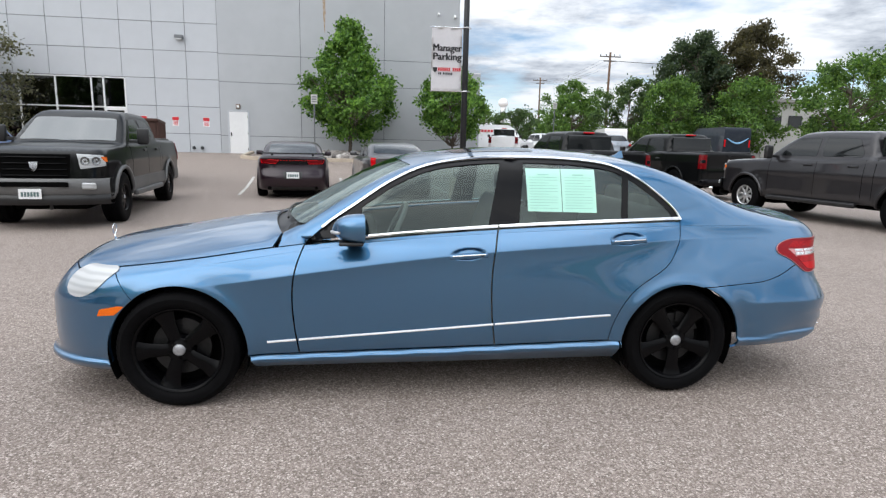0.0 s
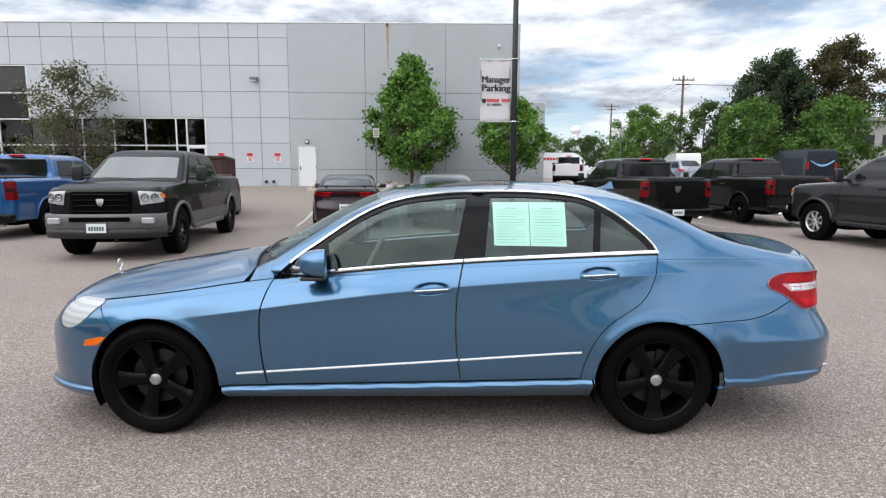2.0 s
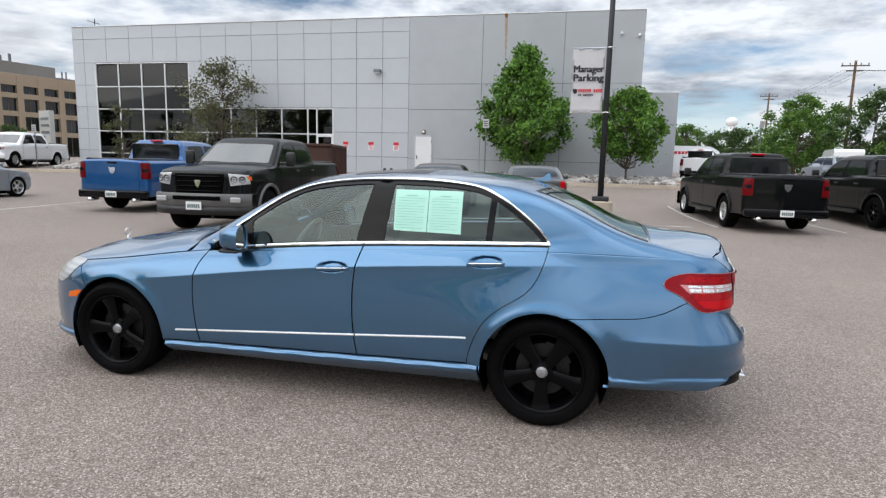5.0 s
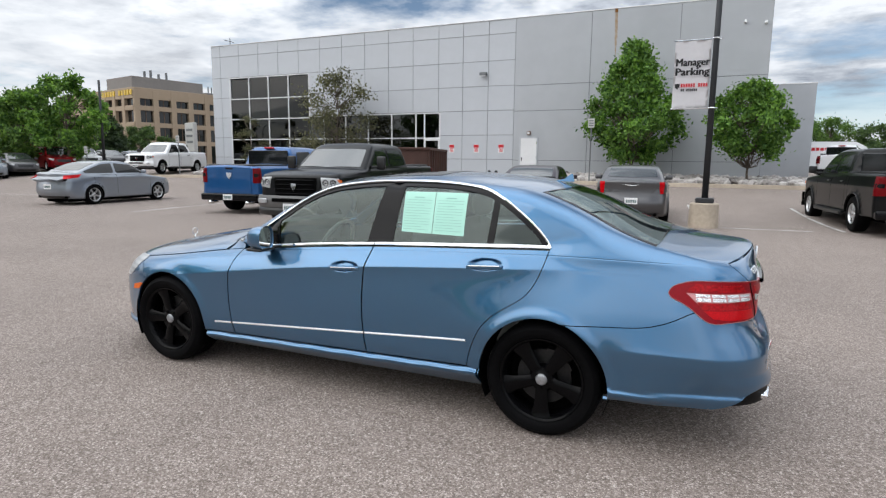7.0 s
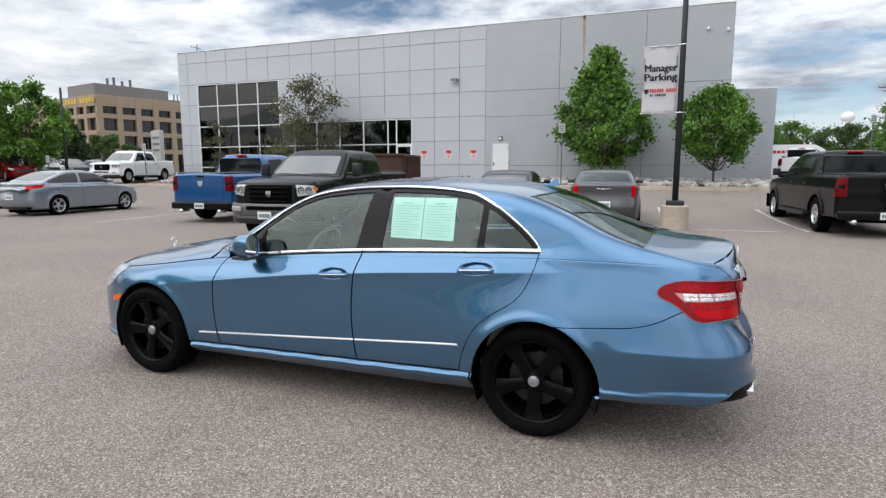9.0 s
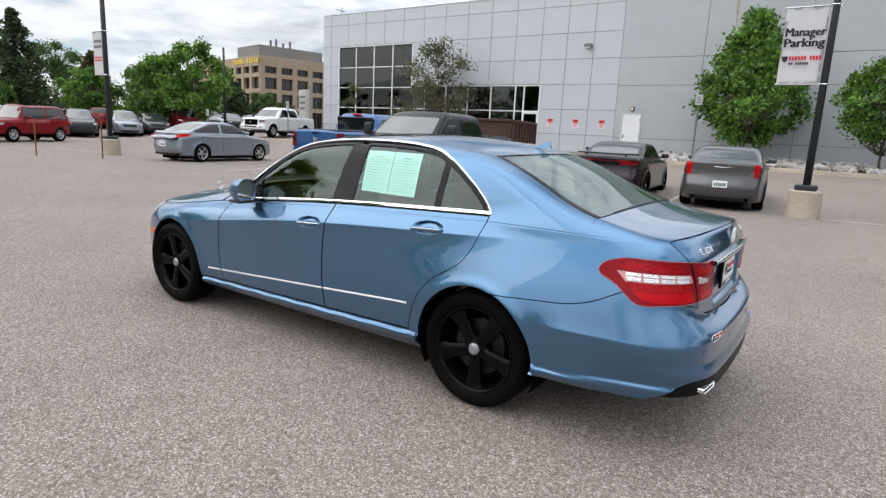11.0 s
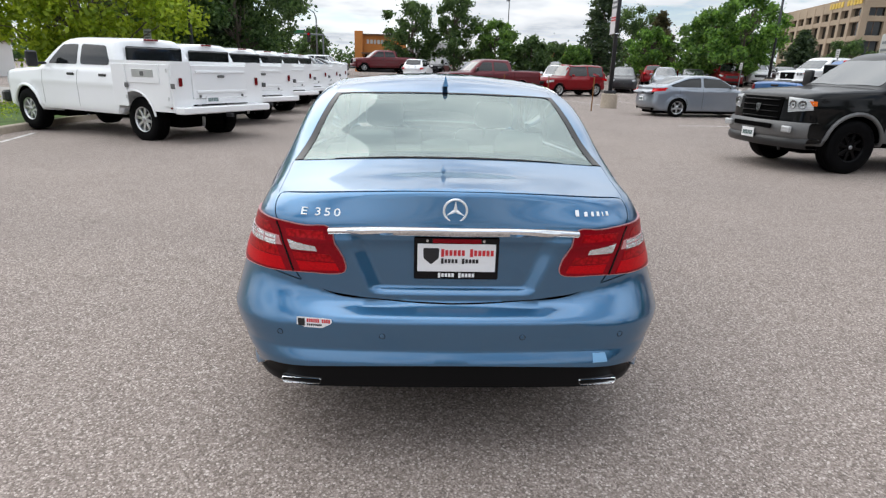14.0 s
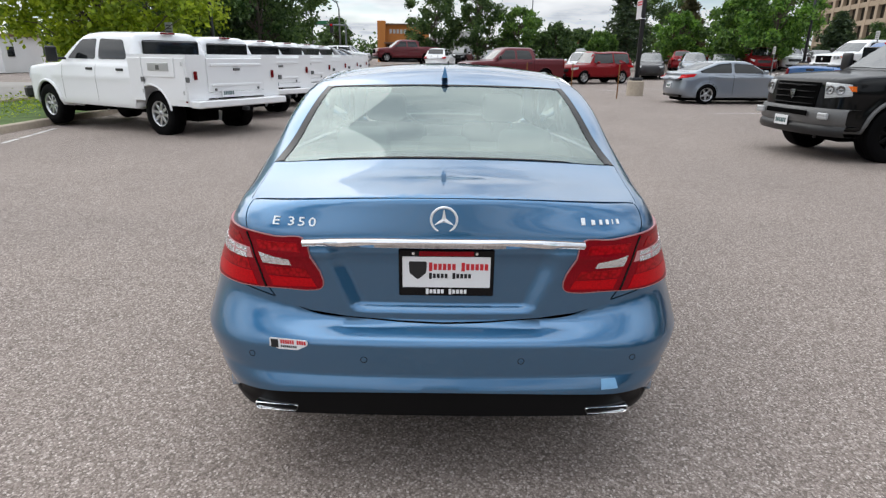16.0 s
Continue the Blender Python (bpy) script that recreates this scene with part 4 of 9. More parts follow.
M["headlamp"] = lens("clear_headlamp", (0.70, 0.71, 0.72))
_n, _l, _p = M["headlamp"].node_tree.nodes, M["headlamp"].node_tree.links, M["headlamp"].node_tree.nodes["Principled BSDF"]
_w = add_noise(_n, _l, 9, kind="ShaderNodeTexWave")
_w.bands_direction, _w.inputs["Distortion"].default_value, _w.inputs["Detail"].default_value, _w.inputs["Detail Scale"].default_value = "Z", 1.6, 2.0, 0.6
_l.new(add_ramp(_n, _l, _w.outputs["Fac"], [(0.10, (0.42, 0.43, 0.44)), (0.35, (0.47, 0.48, 0.49)), (0.8, (0.53, 0.54, 0.55))]), _p.inputs["Base Color"])
_p.inputs["Metallic"].default_value, _p.inputs["Roughness"].default_value = 0.35, 0.3
M["lens_cells"] = lens("red_lamp_cells", (0.40, 0.003, 0.012))
_n, _l, _p = M["lens_cells"].node_tree.nodes, M["lens_cells"].node_tree.links, M["lens_cells"].node_tree.nodes["Principled BSDF"]
_w = add_noise(_n, _l, 85, kind="ShaderNodeTexVoronoi")
_l.new(add_ramp(_n, _l, _w.outputs["Distance"], [(0.15, (0.46, 0.004, 0.010)), (0.45, (0.36, 0.002, 0.006)), (0.80, (0.22, 0.001, 0.003))]), _p.inputs["Base Color"])
M["amber_lens"] = lens("amber_lamp_lens", (0.85, 0.16, 0.01))
M["mirror"] = plain("mirror_glass", (0.80, 0.83, 0.84), 0.02, 1.0, 0.02, 3)
M["insert_black"] = plain("black_bumper_insert", (0.004, 0.004, 0.0045), 0.4, 0, 0.1, 6, spec=0.12)
M["badge"] = plain("bright_silver_badge", (0.86, 0.87, 0.88), 0.3, 0.35, 0.02, 20)
M["seat"] = plain("light_grey_leather", (0.55, 0.54, 0.50), 0.6, 0, 0.1, 6, 0.001)
M["interior"] = plain("grey_cabin_trim", (0.28, 0.28, 0.265), 0.75, 0, 0.12, 6, 0.001)
M["dash"] = plain("dark_dashboard_vinyl", (0.03, 0.03, 0.032), 0.7, 0, 0.1, 8, 0.001)
M["paper"] = plain("pale_green_paper", (0.48, 0.82, 0.70), 0.7, 0, 0.03, 3)
M["paper_ink"] = plain("grey_print", (0.30, 0.58, 0.50), 0.8, 0, 0.1, 30)
M["white_print"] = plain("white_print", (0.82, 0.82, 0.83), 0.5, 0, 0.03, 5)
M["red_print"] = plain("red_print", (0.60, 0.02, 0.03), 0.5, 0, 0.05, 5)
M["black_print"] = plain("black_print", (0.012, 0.012, 0.014), 0.5, 0, 0.05, 5)
M["rear_glass"] = glass("green_tinted_rear_glass", (0.74, 0.84, 0.80), 0.008, 2.7, (0.84, 0.97, 0.94))


def make_hero():
    car = thing("saloon_car", Matrix.Identity(4), "light blue metallic four-door saloon with black five-spoke wheels", "car")
    blue, H = M["blue_paint"], 0.018
    both = (False, True)

    xs = np.linspace(-1.34, 2.3, 330)
    crease = (np.stack([xs, HERO_LINE(xs)], -1), (-0.020, -0.009, -0.004, 0.0, 0.004, 0.009))
    xs = np.linspace(-1.38, 2.18, 330)
    fine = (np.stack([xs, HERO_FINE(xs)], -1), (-0.0045, -0.0018, 0.0, 0.0018, 0.0045))
    folds = dict(lines=(crease, fine), dots=[(np.array([hx, hz + 0.012]), 0.128, 0.050) for hx, hz in HANDLES])

    def pair(name, panel, material, label=""):
        return [panel_part(name, panel, material, car, label, mirror) for mirror in both]

    # seams shared by the panels
    zsk = lambda x: 0.315 + 0.027 * x
    seam_f = path2([(-0.768, 0.900), (-0.805, 0.80), (-0.828, 0.676), (-0.825, 0.5), (-0.797, 0.295)])
    seam_m = path2([(0.325, 1.002), (0.296, 0.87), (0.281, 0.70), (0.288, 0.5), (0.312, 0.325)])
    seam_r = path2([(1.440, 1.050), (1.425, 0.98), (1.395, 0.89), (1.335, 0.795), (1.235, 0.722), (1.139, 0.652), (1.075, 0.573), (1.032, 0.48), (1.008, 0.40), (0.998, 0.342)])
    belt = lambda a, b, d=0.0: [(x, float(HERO_BELT(x)) + d) for x in np.linspace(a, b, 24)]
    hood = path2([(-1.78, 0.767), (-1.366, 0.820), (-0.918, 0.882), (-0.768, 0.900)])
    A = 0.362
    fender = hood + seam_f[1:] + [(-1.030, 0.290)] + arc(-1.437, 0.325, A, -6, 128)[::1] + [(-1.72, 0.68)]
    pair("front_wing", cut_panel(HF, SIDE, on_side(*fender), H, gap=0.0035, lines=(crease, fine)), blue)
    sill_edge = [(x, zsk(x) + 0.002) for x in np.linspace(0.312, -0.797, 20)]
    front_door = belt(-0.768, 0.325, -0.008) + seam_m[1:] + sill_edge[1:-1] + seam_f[::-1][:-1]
    pair("front_door", cut_panel(HF, SIDE, on_side(*front_door), H, gap=0.0048, **folds), blue)
    sill_edge2 = [(x, zsk(x) + 0.002) for x in np.linspace(0.998, 0.312, 14)]
    rear_door = belt(0.325, 1.440, -0.008) + seam_r[1:] + sill_edge2[1:-1] + seam_m[::-1][:-1]
    pair("rear_door", cut_panel(HF, SIDE, on_side(*rear_door), H, gap=0.0048, **folds), blue)
    sill = [(x, zsk(x) - 0.002) for x in np.linspace(-1.066, 1.06, 40)] + [(x, 0.205) for x in np.linspace(1.07, -1.04, 20)]
    pair("sill_skirt", cut_panel(HF, SIDE, on_side(*sill), 0.009, gap=0.001), blue)

    # side frame: quarter panel, rear pillar and roof rail in one pressing
    dlo_top = path2([(-0.770, 0.905), (-0.594, 1.052), (-0.512, 1.107), (-0.399, 1.184), (-0.238, 1.281), (-0.075, 1.346), (0.092, 1.378), (0.263, 1.395), (0.433, 1.401), (0.601, 1.402), (0.770, 1.397), (0.936, 1.382), (1.032, 1.363), (1.105, 1.333), (1.183, 1.290), (1.245, 1.248), (1.308, 1.201), (1.372, 1.146), (1.421, 1.092), (1.443, 1.055)], 5)
    ditch = on_top(*[(x, -0.575) for x in np.linspace(1.33, -0.17, 40)])
    ws_edge = on_top(*[(-0.17 - 0.60 * t, -0.575 - 0.085 * t - 0.03 * t * t) for t in np.linspace(0, 1, 22)])
    glass_edge = on_top(*[(1.985 - 0.655 * t, -0.682 + 0.107 * t) for t in np.linspace(0, 1, 26)])
    split = None
    seam_b = curve3(np.concatenate([on_side((1.545, 0.672), (1.655, 0.676), (1.80, 0.686), (1.96, 0.700), (2.08, 0.737), (2.14, 0.768)), on_tail((55, 0.79), (45, 0.77), (36, 0.735), (30.4, 0.70), (27, 0.672), (20, 0.656), (10, 0.646), (0, 0.642))]), 8)
    seam_b = TAIL.lift(HF, TAIL.flat(seam_b))
    cut = int(np.argmax(seam_b[:, 0] > 1.85))
    cut2 = int(np.argmin(np.abs(TAIL.flat(seam_b)[:, 0] - radians(30.2)) + (np.arange(len(seam_b)) < cut) * 9))
    split = curve3([seam_b[cut], on_side((1.91, 0.88))[0], glass_edge[0]], 8)
    split = np.concatenate([seam_b[cut:cut + 1], SIDE.lift(HF, SIDE.flat(split[1:-1])), glass_edge[:1]])
    arch_r = arc(1.437, 0.325, A, 73, 185)
    frame_loop = np.concatenate([
        on_side(*dlo_top), on_side(*seam_r[1:]), on_side(*[(1.070, 0.34)]), on_side(*arch_r[::-1]), seam_b[:cut],
        split, glass_edge[1:], ditch[1:], ws_edge[1:], on_side(*[(-0.80, 0.895)])])
    pair("side_frame", cut_panel(HF, SIDE, frame_loop, 0.012, lines=(crease, fine)), blue)
    # the rear corner above the bumper
    lid_edge = on_top(*[(1.985 + 0.34 * t, -0.682 + 0.010 * t) for t in np.linspace(0, 1, 20)])
    fine_tail = TAIL.flat(on_side(*[(x, float(HERO_FINE(x))) for x in np.linspace(2.19, 1.84, 60)])) * [0.9, 1]
    lid_seam = on_tail((42.6, 1.030), (41.4, 1.0), (40.0, 0.968), (38.4, 0.935), (36.5, 0.85), (34.6, 0.755), (32.6, 0.70))
    corner = np.concatenate([split, lid_edge[1:], curve3(lid_seam, 6), seam_b[cut:cut2][::-1]])
    pair("rear_wing", cut_panel(HF, TAIL, corner, H, scale=(0.9, 1), lines=((fine_tail, fine[1]),)), blue)
    # bumper
    bottom = lambda a: 0.424 - 0.024 * min(1, (a / 37) ** 2) - 0.115 * float(step((abs(a) - 36) / 13))
    low_edge = [(a, bottom(a)) for a in np.linspace(80.5, -80.5, 90)]
    arch_b = on_side(*arc(1.437, 0.325, A, -6, 72, 16))
    wing = seam_b
    mir = lambda c: c[::-1] * [1, -1, 1]
    bumper = np.concatenate([arch_b, wing[1:], mir(wing)[1:], mir(arch_b)[1:], on_tail(*low_edge)[::-1][1:-1]])
    panel_part("rear_bumper", cut_panel(HF, TAIL, bumper, H, gap=0.0045, scale=(0.9, 1)), blue, car)
    # Dark strip added under the bumper seam so the gap looks shaded.
    pair("seam_backing", strip(lambda p: HF(p) + 0.010, TAIL, seam_b, 0.030, 0.0, 0.002, 2), M["hollow"])
    diff = [(a, bottom(a) - 0.002) for a in np.linspace(45, -45, 60)] + [(a, 0.312 + 0.020 * (1 - (a / 44) ** 2)) for a in np.linspace(-44, 44, 30)]
    panel_part("rear_diffuser", cut_panel(lambda p: HF(p) + 0.012, TAIL, on_tail(*diff), 0.025, scale=(0.9, 1)), M["insert_black"], car, "gloss black lower bumper insert")

    # bonnet, roof, screens, boot lid
    hood_side = on_side(*[p for p in hood if p[0] < -0.93])
    hood_back = lambda y: -1.0 + 0.09 * (y / 0.62) ** 2
    hood_nose = on_top(*[(-2.02 - 0.16 * (1 - (y / 0.62) ** 2), y) for y in np.linspace(0.62, -0.62, 30)])
    hood_top = np.concatenate([hood_side, on_top(*[(hood_back(y), y) for y in np.linspace(-0.64, 0.64, 30)]), hood_side[::-1] * [1, -1, 1], hood_nose])
    panel_part("bonnet", cut_panel(HF, TOPV, hood_top, 0.022, gap=0.0045), blue, car)
    foot = np.concatenate([on_side(*[p for p in hood if p[0] > -0.925]), on_top((-0.765, -0.695), (-0.81, -0.665), (hood_back(0.645) + 0.008, -0.645))])
    pair("pillar_foot", cut_panel(HF, TOPV, foot, 0.02, gap=0.0015), blue)
    cowl = [(hood_back(y) - 0.03, y) for y in np.linspace(-0.66, 0.66, 24)] + [(-0.89 + 0.14 * (y / 0.69) ** 2, y) for y in np.linspace(0.66, -0.66, 24)]
    panel_part("cowl_panel", cut_panel(lambda p: HF(p) + 0.022, TOPV, np.array(cowl), 0.03, rim=0.0, flat=False), M["black_plastic"], car, "black scuttle panel under the windscreen")
    roof = [(x, -0.575) for x in np.linspace(-0.17, 1.33, 40)] + [(1.405 - 0.075 * (y / 0.575) ** 2, y) for y in np.linspace(-0.575, 0.575, 24)][1:-1] + [(x, 0.575) for x in np.linspace(1.33, -0.17, 40)] + [(-0.24 + 0.07 * (y / 0.575) ** 2, y) for y in np.linspace(0.575, -0.575, 24)][1:-1]
    roof = np.array(roof)
    panel_part("roof", cut_panel(HF, TOPV, on_top(*roof), 0.03, gap=0.001), blue, car)
    sun = [(0.10, -0.40), (0.62, -0.42), (0.62, 0.42), (0.10, 0.40)]
    panel_part("sunroof", cut_panel(HF, TOPV, on_top(*rounded2(sun, 0.05)), 0.04, off=0.002), M["gloss_black"], car, "dark glass sunroof")
    rear_scr = np.concatenate([glass_edge, on_top(*[(1.405 - 0.075 * (y / 0.575) ** 2, y) for y in np.linspace(-0.575, 0.575, 24)][1:-1]), glass_edge[::-1] * [1, -1, 1], on_top(*[(2.018 - 0.033 * (y / 0.682) ** 2, y) for y in np.linspace(0.682, -0.682, 24)][1:-1])])
    panel_part("rear_window", cut_panel(HF, TOPV, rear_scr, 0.03, gap=0.003, rim=0.004, off=-0.001), M["rear_glass"], car, "green-tinted rear window")
    # black printed border of the rear window
    q = TOPV.flat(rear_scr)
    ring_in = rounded2([(1.994, -0.645), (2.004, 0.0), (1.994, 0.645), (1.350, 0.550), (1.405, 0.30), (1.424, 0.0), (1.405, -0.30), (1.350, -0.550)], 0.030, 8)
    outer = [tuple(v) for v in shrink(resample(q, 0.04), 0.004)]
    panel_part("window_border", border_panel(HF, TOPV, np.array(outer), ring_in, 0.002), M["gloss_black"], car)
    wscr = np.concatenate([ws_edge[::-1], on_top(*[(-0.24 + 0.07 * (y / 0.575) ** 2, y) for y in np.linspace(-0.575, 0.575, 24)][1:-1]), ws_edge * [1, -1, 1], on_top(*[(-0.93 + 0.14 * (y / 0.69) ** 2, y) for y in np.linspace(0.69, -0.69, 24)][1:-1])])
    panel_part("windscreen", cut_panel(HF, TOPV, wscr, 0.03, gap=0.003, rim=0.004, off=-0.001), M["rear_glass"], car, "clear curved windscreen")
    lid_top = np.concatenate([lid_edge, on_top(*[(2.4702 - 0.305 * y ** 2 - 0.1 * y ** 6, y) for y in np.linspace(-0.67, 0.67, 30)][1:-1]), lid_edge[::-1] * [1, -1, 1], on_top(*[(2.025 - 0.033 * (y / 0.682) ** 2, y) for y in np.linspace(0.682, -0.682, 24)][1:-1])])
    lid_face = np.concatenate([on_top(*[(2.4650 - 0.305 * y ** 2 - 0.1 * y ** 6, y) for y in np.linspace(-0.67, 0.67, 30)]), mir(curve3(lid_seam, 8))[::-1][1:], on_tail((-27, 0.669), (-20, 0.652), (-10, 0.642), (0, 0.638), (10, 0.642), (20, 0.652), (27, 0.669)), curve3(lid_seam, 8)[::-1][:-1]])
    panel_part("boot_lid", join_panels(cut_panel(HF, TOPV, lid_top, 0.03, gap=0.002), cut_panel(HF, TAIL, lid_face, 0.014, gap=0.004, scale=(0.9, 1))), blue, car)

    gutter = [(1.93, -0.73), (2.24, -0.72), (2.40, -0.50), (2.46, 0.0), (2.40, 0.50), (2.24, 0.72), (1.93, 0.73)]
    panel_part("boot_gutter", cut_panel(lambda p: HF(p) + 0.007, TOPV, np.array(gutter), 0.03, rim=0.0, flat=False), blue, car)

    # side windows
    def band(top, d):
        p = np.array(top)
        t = np.gradient(p, axis=0)
        t /= np.linalg.norm(t, axis=1, keepdims=True)
        return [tuple(v) for v in p + d * np.stack([t[:, 1], -t[:, 0]], -1)]
    inner_top = [v for v in band(dlo_top, 0.034) if v[1] > HERO_BELT(v[0]) + 0.004]
    frame_all = [v for v in dlo_top] + belt(1.440, -0.770)[1:-1]
    gl = lambda x: float(HERO_BELT(x)) + 0.012
    tops = np.array(inner_top)
    zt = lambda x: float(np.interp(x, tops[:, 0], tops[:, 1]))
    x0 = float(tops[0, 0]) + 0.02

    def pane(xa_b, xa_t, xb_b, xb_t, n=30):
        """A window between two slanted edges, from the belt to the frame."""
        up = [(x, zt(x)) for x in np.linspace(xa_t, xb_t, n)]
        dn = [(x, gl(x)) for x in np.linspace(xb_b, xa_b, n)]
        return up + dn
    front_pane = pane(-0.43, -0.455, 0.268, 0.345)
    vent_pane = [(x, zt(x)) for x in np.linspace(x0 + 0.03, -0.53, 10)] + [(-0.60, gl(-0.60)), (x0 + 0.05, gl(x0 + 0.05))]
    rear_pane = pane(0.448, 0.484, 1.068, 1.086)
    quarter = [(x, zt(x)) for x in np.linspace(1.122, 1.385, 16)] + [(1.392, gl(1.392)), (1.108, gl(1.108))]
    panes = [np.array(p) for p in (front_pane, rear_pane, quarter)]
    for nm, p in zip(("front_door_glass", "rear_door_glass", "quarter_glass"), panes):
        pair(nm, cut_panel(lambda q: HF(q) + 0.008, SIDE, on_side(*p), 0.04, rim=0.003), M["car_glass"], "tinted side window")
    outline = np.array(frame_all)
    for mirror in both:
        panel_part("window_frame", holed_panel(lambda q: HF(q) + 0.004, SIDE, outline, panes), M["gloss_black"], car, "gloss black window frame and centre pillar", mirror)
    for nm, line, wid in (("roof_trim", dlo_top[5:], 0.011), ("belt_trim_front", belt(-0.665, 0.322, 0.006), 0.016), ("belt_trim_rear", belt(0.329, 1.440, 0.006), 0.016)):
        pair("chrome_trim", strip(HF, SIDE, on_side(*line), wid, 0.004), M["chrome"], "bright chrome window trim")
    pair("rub_strip", strip(HF, SIDE, on_side(*[(x, 0.434 + 0.0683 * x) for x in np.linspace(-0.968, -0.812, 8)]), 0.011, 0.005), M["badge"])
    pair("rub_strip", strip(HF, SIDE, on_side(*[(x, 0.434 + 0.0683 * x) for x in np.linspace(-0.797, 0.296, 30)]), 0.011, 0.005), M["badge"])
    pair("rub_strip", strip(HF, SIDE, on_side(*[(x, 0.434 + 0.0683 * x) for x in np.linspace(0.305, 0.993, 20)]), 0.011, 0.005), M["badge"])
    # lamps
    tl = [(60.3, 0.875), (59.6, 0.898), (57.2, 0.922), (54.0, 0.938), (50, 0.943), (42.5, 0.944), (38.3, 0.942), (34.8, 0.938), (31, 0.933), (27.3, 0.927), (26.2, 0.869), (24.3, 0.787), (24.5, 0.761), (26, 0.750), (30.7, 0.751), (39.5, 0.748), (46.8, 0.744), (51.4, 0.746), (53.1, 0.766), (57.3, 0.834)]
    lamp_loop = on_tail(*tl)
    pair("tail_lamp", cut_panel(HF, TAIL, curve_closed(lamp_loop, 3), 0.02, off=0.006, rim=0.012, scale=(0.9, 1)), M["deep_red"], "red wrap-round tail lamp")
    edge = curve_closed(lamp_loop, 3)
    pair("lamp_rim", strip(HF, TAIL, np.concatenate([edge, edge[:1]]), 0.0028, 0.007, 0.004, 3), M["pale_red"], "clear edge of the tail lamp")
    slabs = [(a0, a0 + 3.4) for a0 in np.arange(38.6, 54, 3.9)]
    for a0, a1 in slabs:
        for zt_, zb_ in ((0.879, 0.866), (0.862, 0.845)):
            loop = on_tail((a1, zt_), (a0, zt_), (a0, zb_), (a1 - (0.8 if a1 > 54 else 0), zb_))
            pair("lamp_clear_band", cut_panel(HF, TAIL, loop, 0.015, off=0.010, rim=0.006, scale=(0.9, 1)), M["clear_lens"], "clear cell in the tail lamp")
    white = [(a, 0.882) for a in np.linspace(55.8, 38.0, 16)] + [(a, 0.849 - 0.0008 * (a - 36)) for a in np.linspace(37.2, 53.6, 16)]
    pair("lamp_clear_band", cut_panel(HF, TAIL, on_tail(*white), 0.02, off=0.007, rim=0.006, scale=(0.9, 1)), M["pale_red"], "pale band in the tail lamp")
    inner = [(35.7, 0.874), (30.2, 0.857), (29.9, 0.836), (35.0, 0.839)]
    pair("lamp_clear_band", cut_panel(HF, TAIL, on_tail(*inner), 0.02, off=0.008, rim=0.006, scale=(0.9, 1)), M["clear_lens"], "clear band in the tail lamp")
    low_z = lambda a: 0.757 + 0.010 * float(step((a - 46) / 6))
    for nm, mt, loop in (
            ("lamp_segment", "lens_cells", [(a, 0.840) for a in np.linspace(53.6, 38.4, 12)] + [(a, 0.806) for a in np.linspace(37.6, 52.6, 12)]),
            ("lamp_segment", "red_lens", [(a, 0.802) for a in np.linspace(52.4, 37.4, 12)] + [(a, low_z(a)) for a in np.linspace(36.2, 50.4, 12)]),
            ("lamp_segment", "lens_cells", [(a, 0.926) for a in np.linspace(53, 41, 12)] + [(a, 0.892) for a in np.linspace(39.8, 55.5, 12)]),
            ("lamp_segment", "lens_cells", [(36.2, 0.916), (28.6, 0.912), (28.0, 0.882), (35.8, 0.886)]),
            ("lamp_segment", "lens_cells", [(34.8, 0.828), (27.4, 0.824), (26.6, 0.796), (34.2, 0.800)]),
            ("lamp_segment", "red_lens", [(34.0, 0.795), (26.4, 0.791), (25.6, 0.762), (33.3, 0.760)])):
        pair(nm, cut_panel(HF, TAIL, on_tail(*loop), 0.02, off=0.0075, rim=0.004, scale=(0.9, 1)), M[mt])
    for mirror in both:
        panel_part("lamp_gap", strip(HF, TAIL, curve3(on_tail((38.4, 0.936), (36.5, 0.85), (34.6, 0.754)), 8), 0.006, 0.0085, 0.004), M["gloss_black"], car, "", mirror)
    # headlamps and nose
    hl = on_nose((62.6, 0.758), (62.0, 0.766), (58.5, 0.770), (52, 0.768), (47, 0.760), (44.5, 0.735), (43.5, 0.68), (45.0, 0.63), (48.5, 0.607), (52.9, 0.612), (58.7, 0.672), (61.7, 0.732))
    pair("headlamp", cut_panel(HF, NOSE, curve_closed(hl, 3), 0.025, off=0.004, rim=0.012, scale=(0.9, 1)), M["headlamp"], "clear headlamp")
    side_nose = on_side(*path2([(-1.78, 0.765), (-1.725, 0.69), (-1.66, 0.613)]))
    arch_n = on_side(*arc(-1.437, 0.325, A, 128, 190, 18))
    top_nose = on_top(*[(-2.02 - 0.16 * (1 - (y / 0.62) ** 2), y) for y in np.linspace(-0.62, 0.62, 40)])
    low_nose = on_nose(*[(a, 0.185) for a in np.linspace(-60.5, 60.5, 60)])
    nose = np.concatenate([side_nose[::-1], top_nose, side_nose * [1, -1, 1], (arch_n * [1, -1, 1]), low_nose, arch_n[::-1]])
    panel_part("front_bumper", cut_panel(HF, NOSE, nose, 0.025, gap=0.0015, scale=(0.9, 1)), blue, car)
    pair("side_marker", cut_panel(HF, NOSE, on_nose((58.5, 0.515), (59.5, 0.552), (66.0, 0.578), (68.0, 0.576), (64.8, 0.528)), 0.02, off=0.004, rim=0.006, scale=(0.9, 1)), M["amber_lens"], "amber side marker lamp")
    panel_part("grille", cut_panel(HF, NOSE, on_nose((-19, 0.735), (19, 0.735), (16, 0.53), (-16, 0.53)), 0.03, off=0.006, scale=(0.9, 1)), M["gloss_black"], car, "black radiator grille")
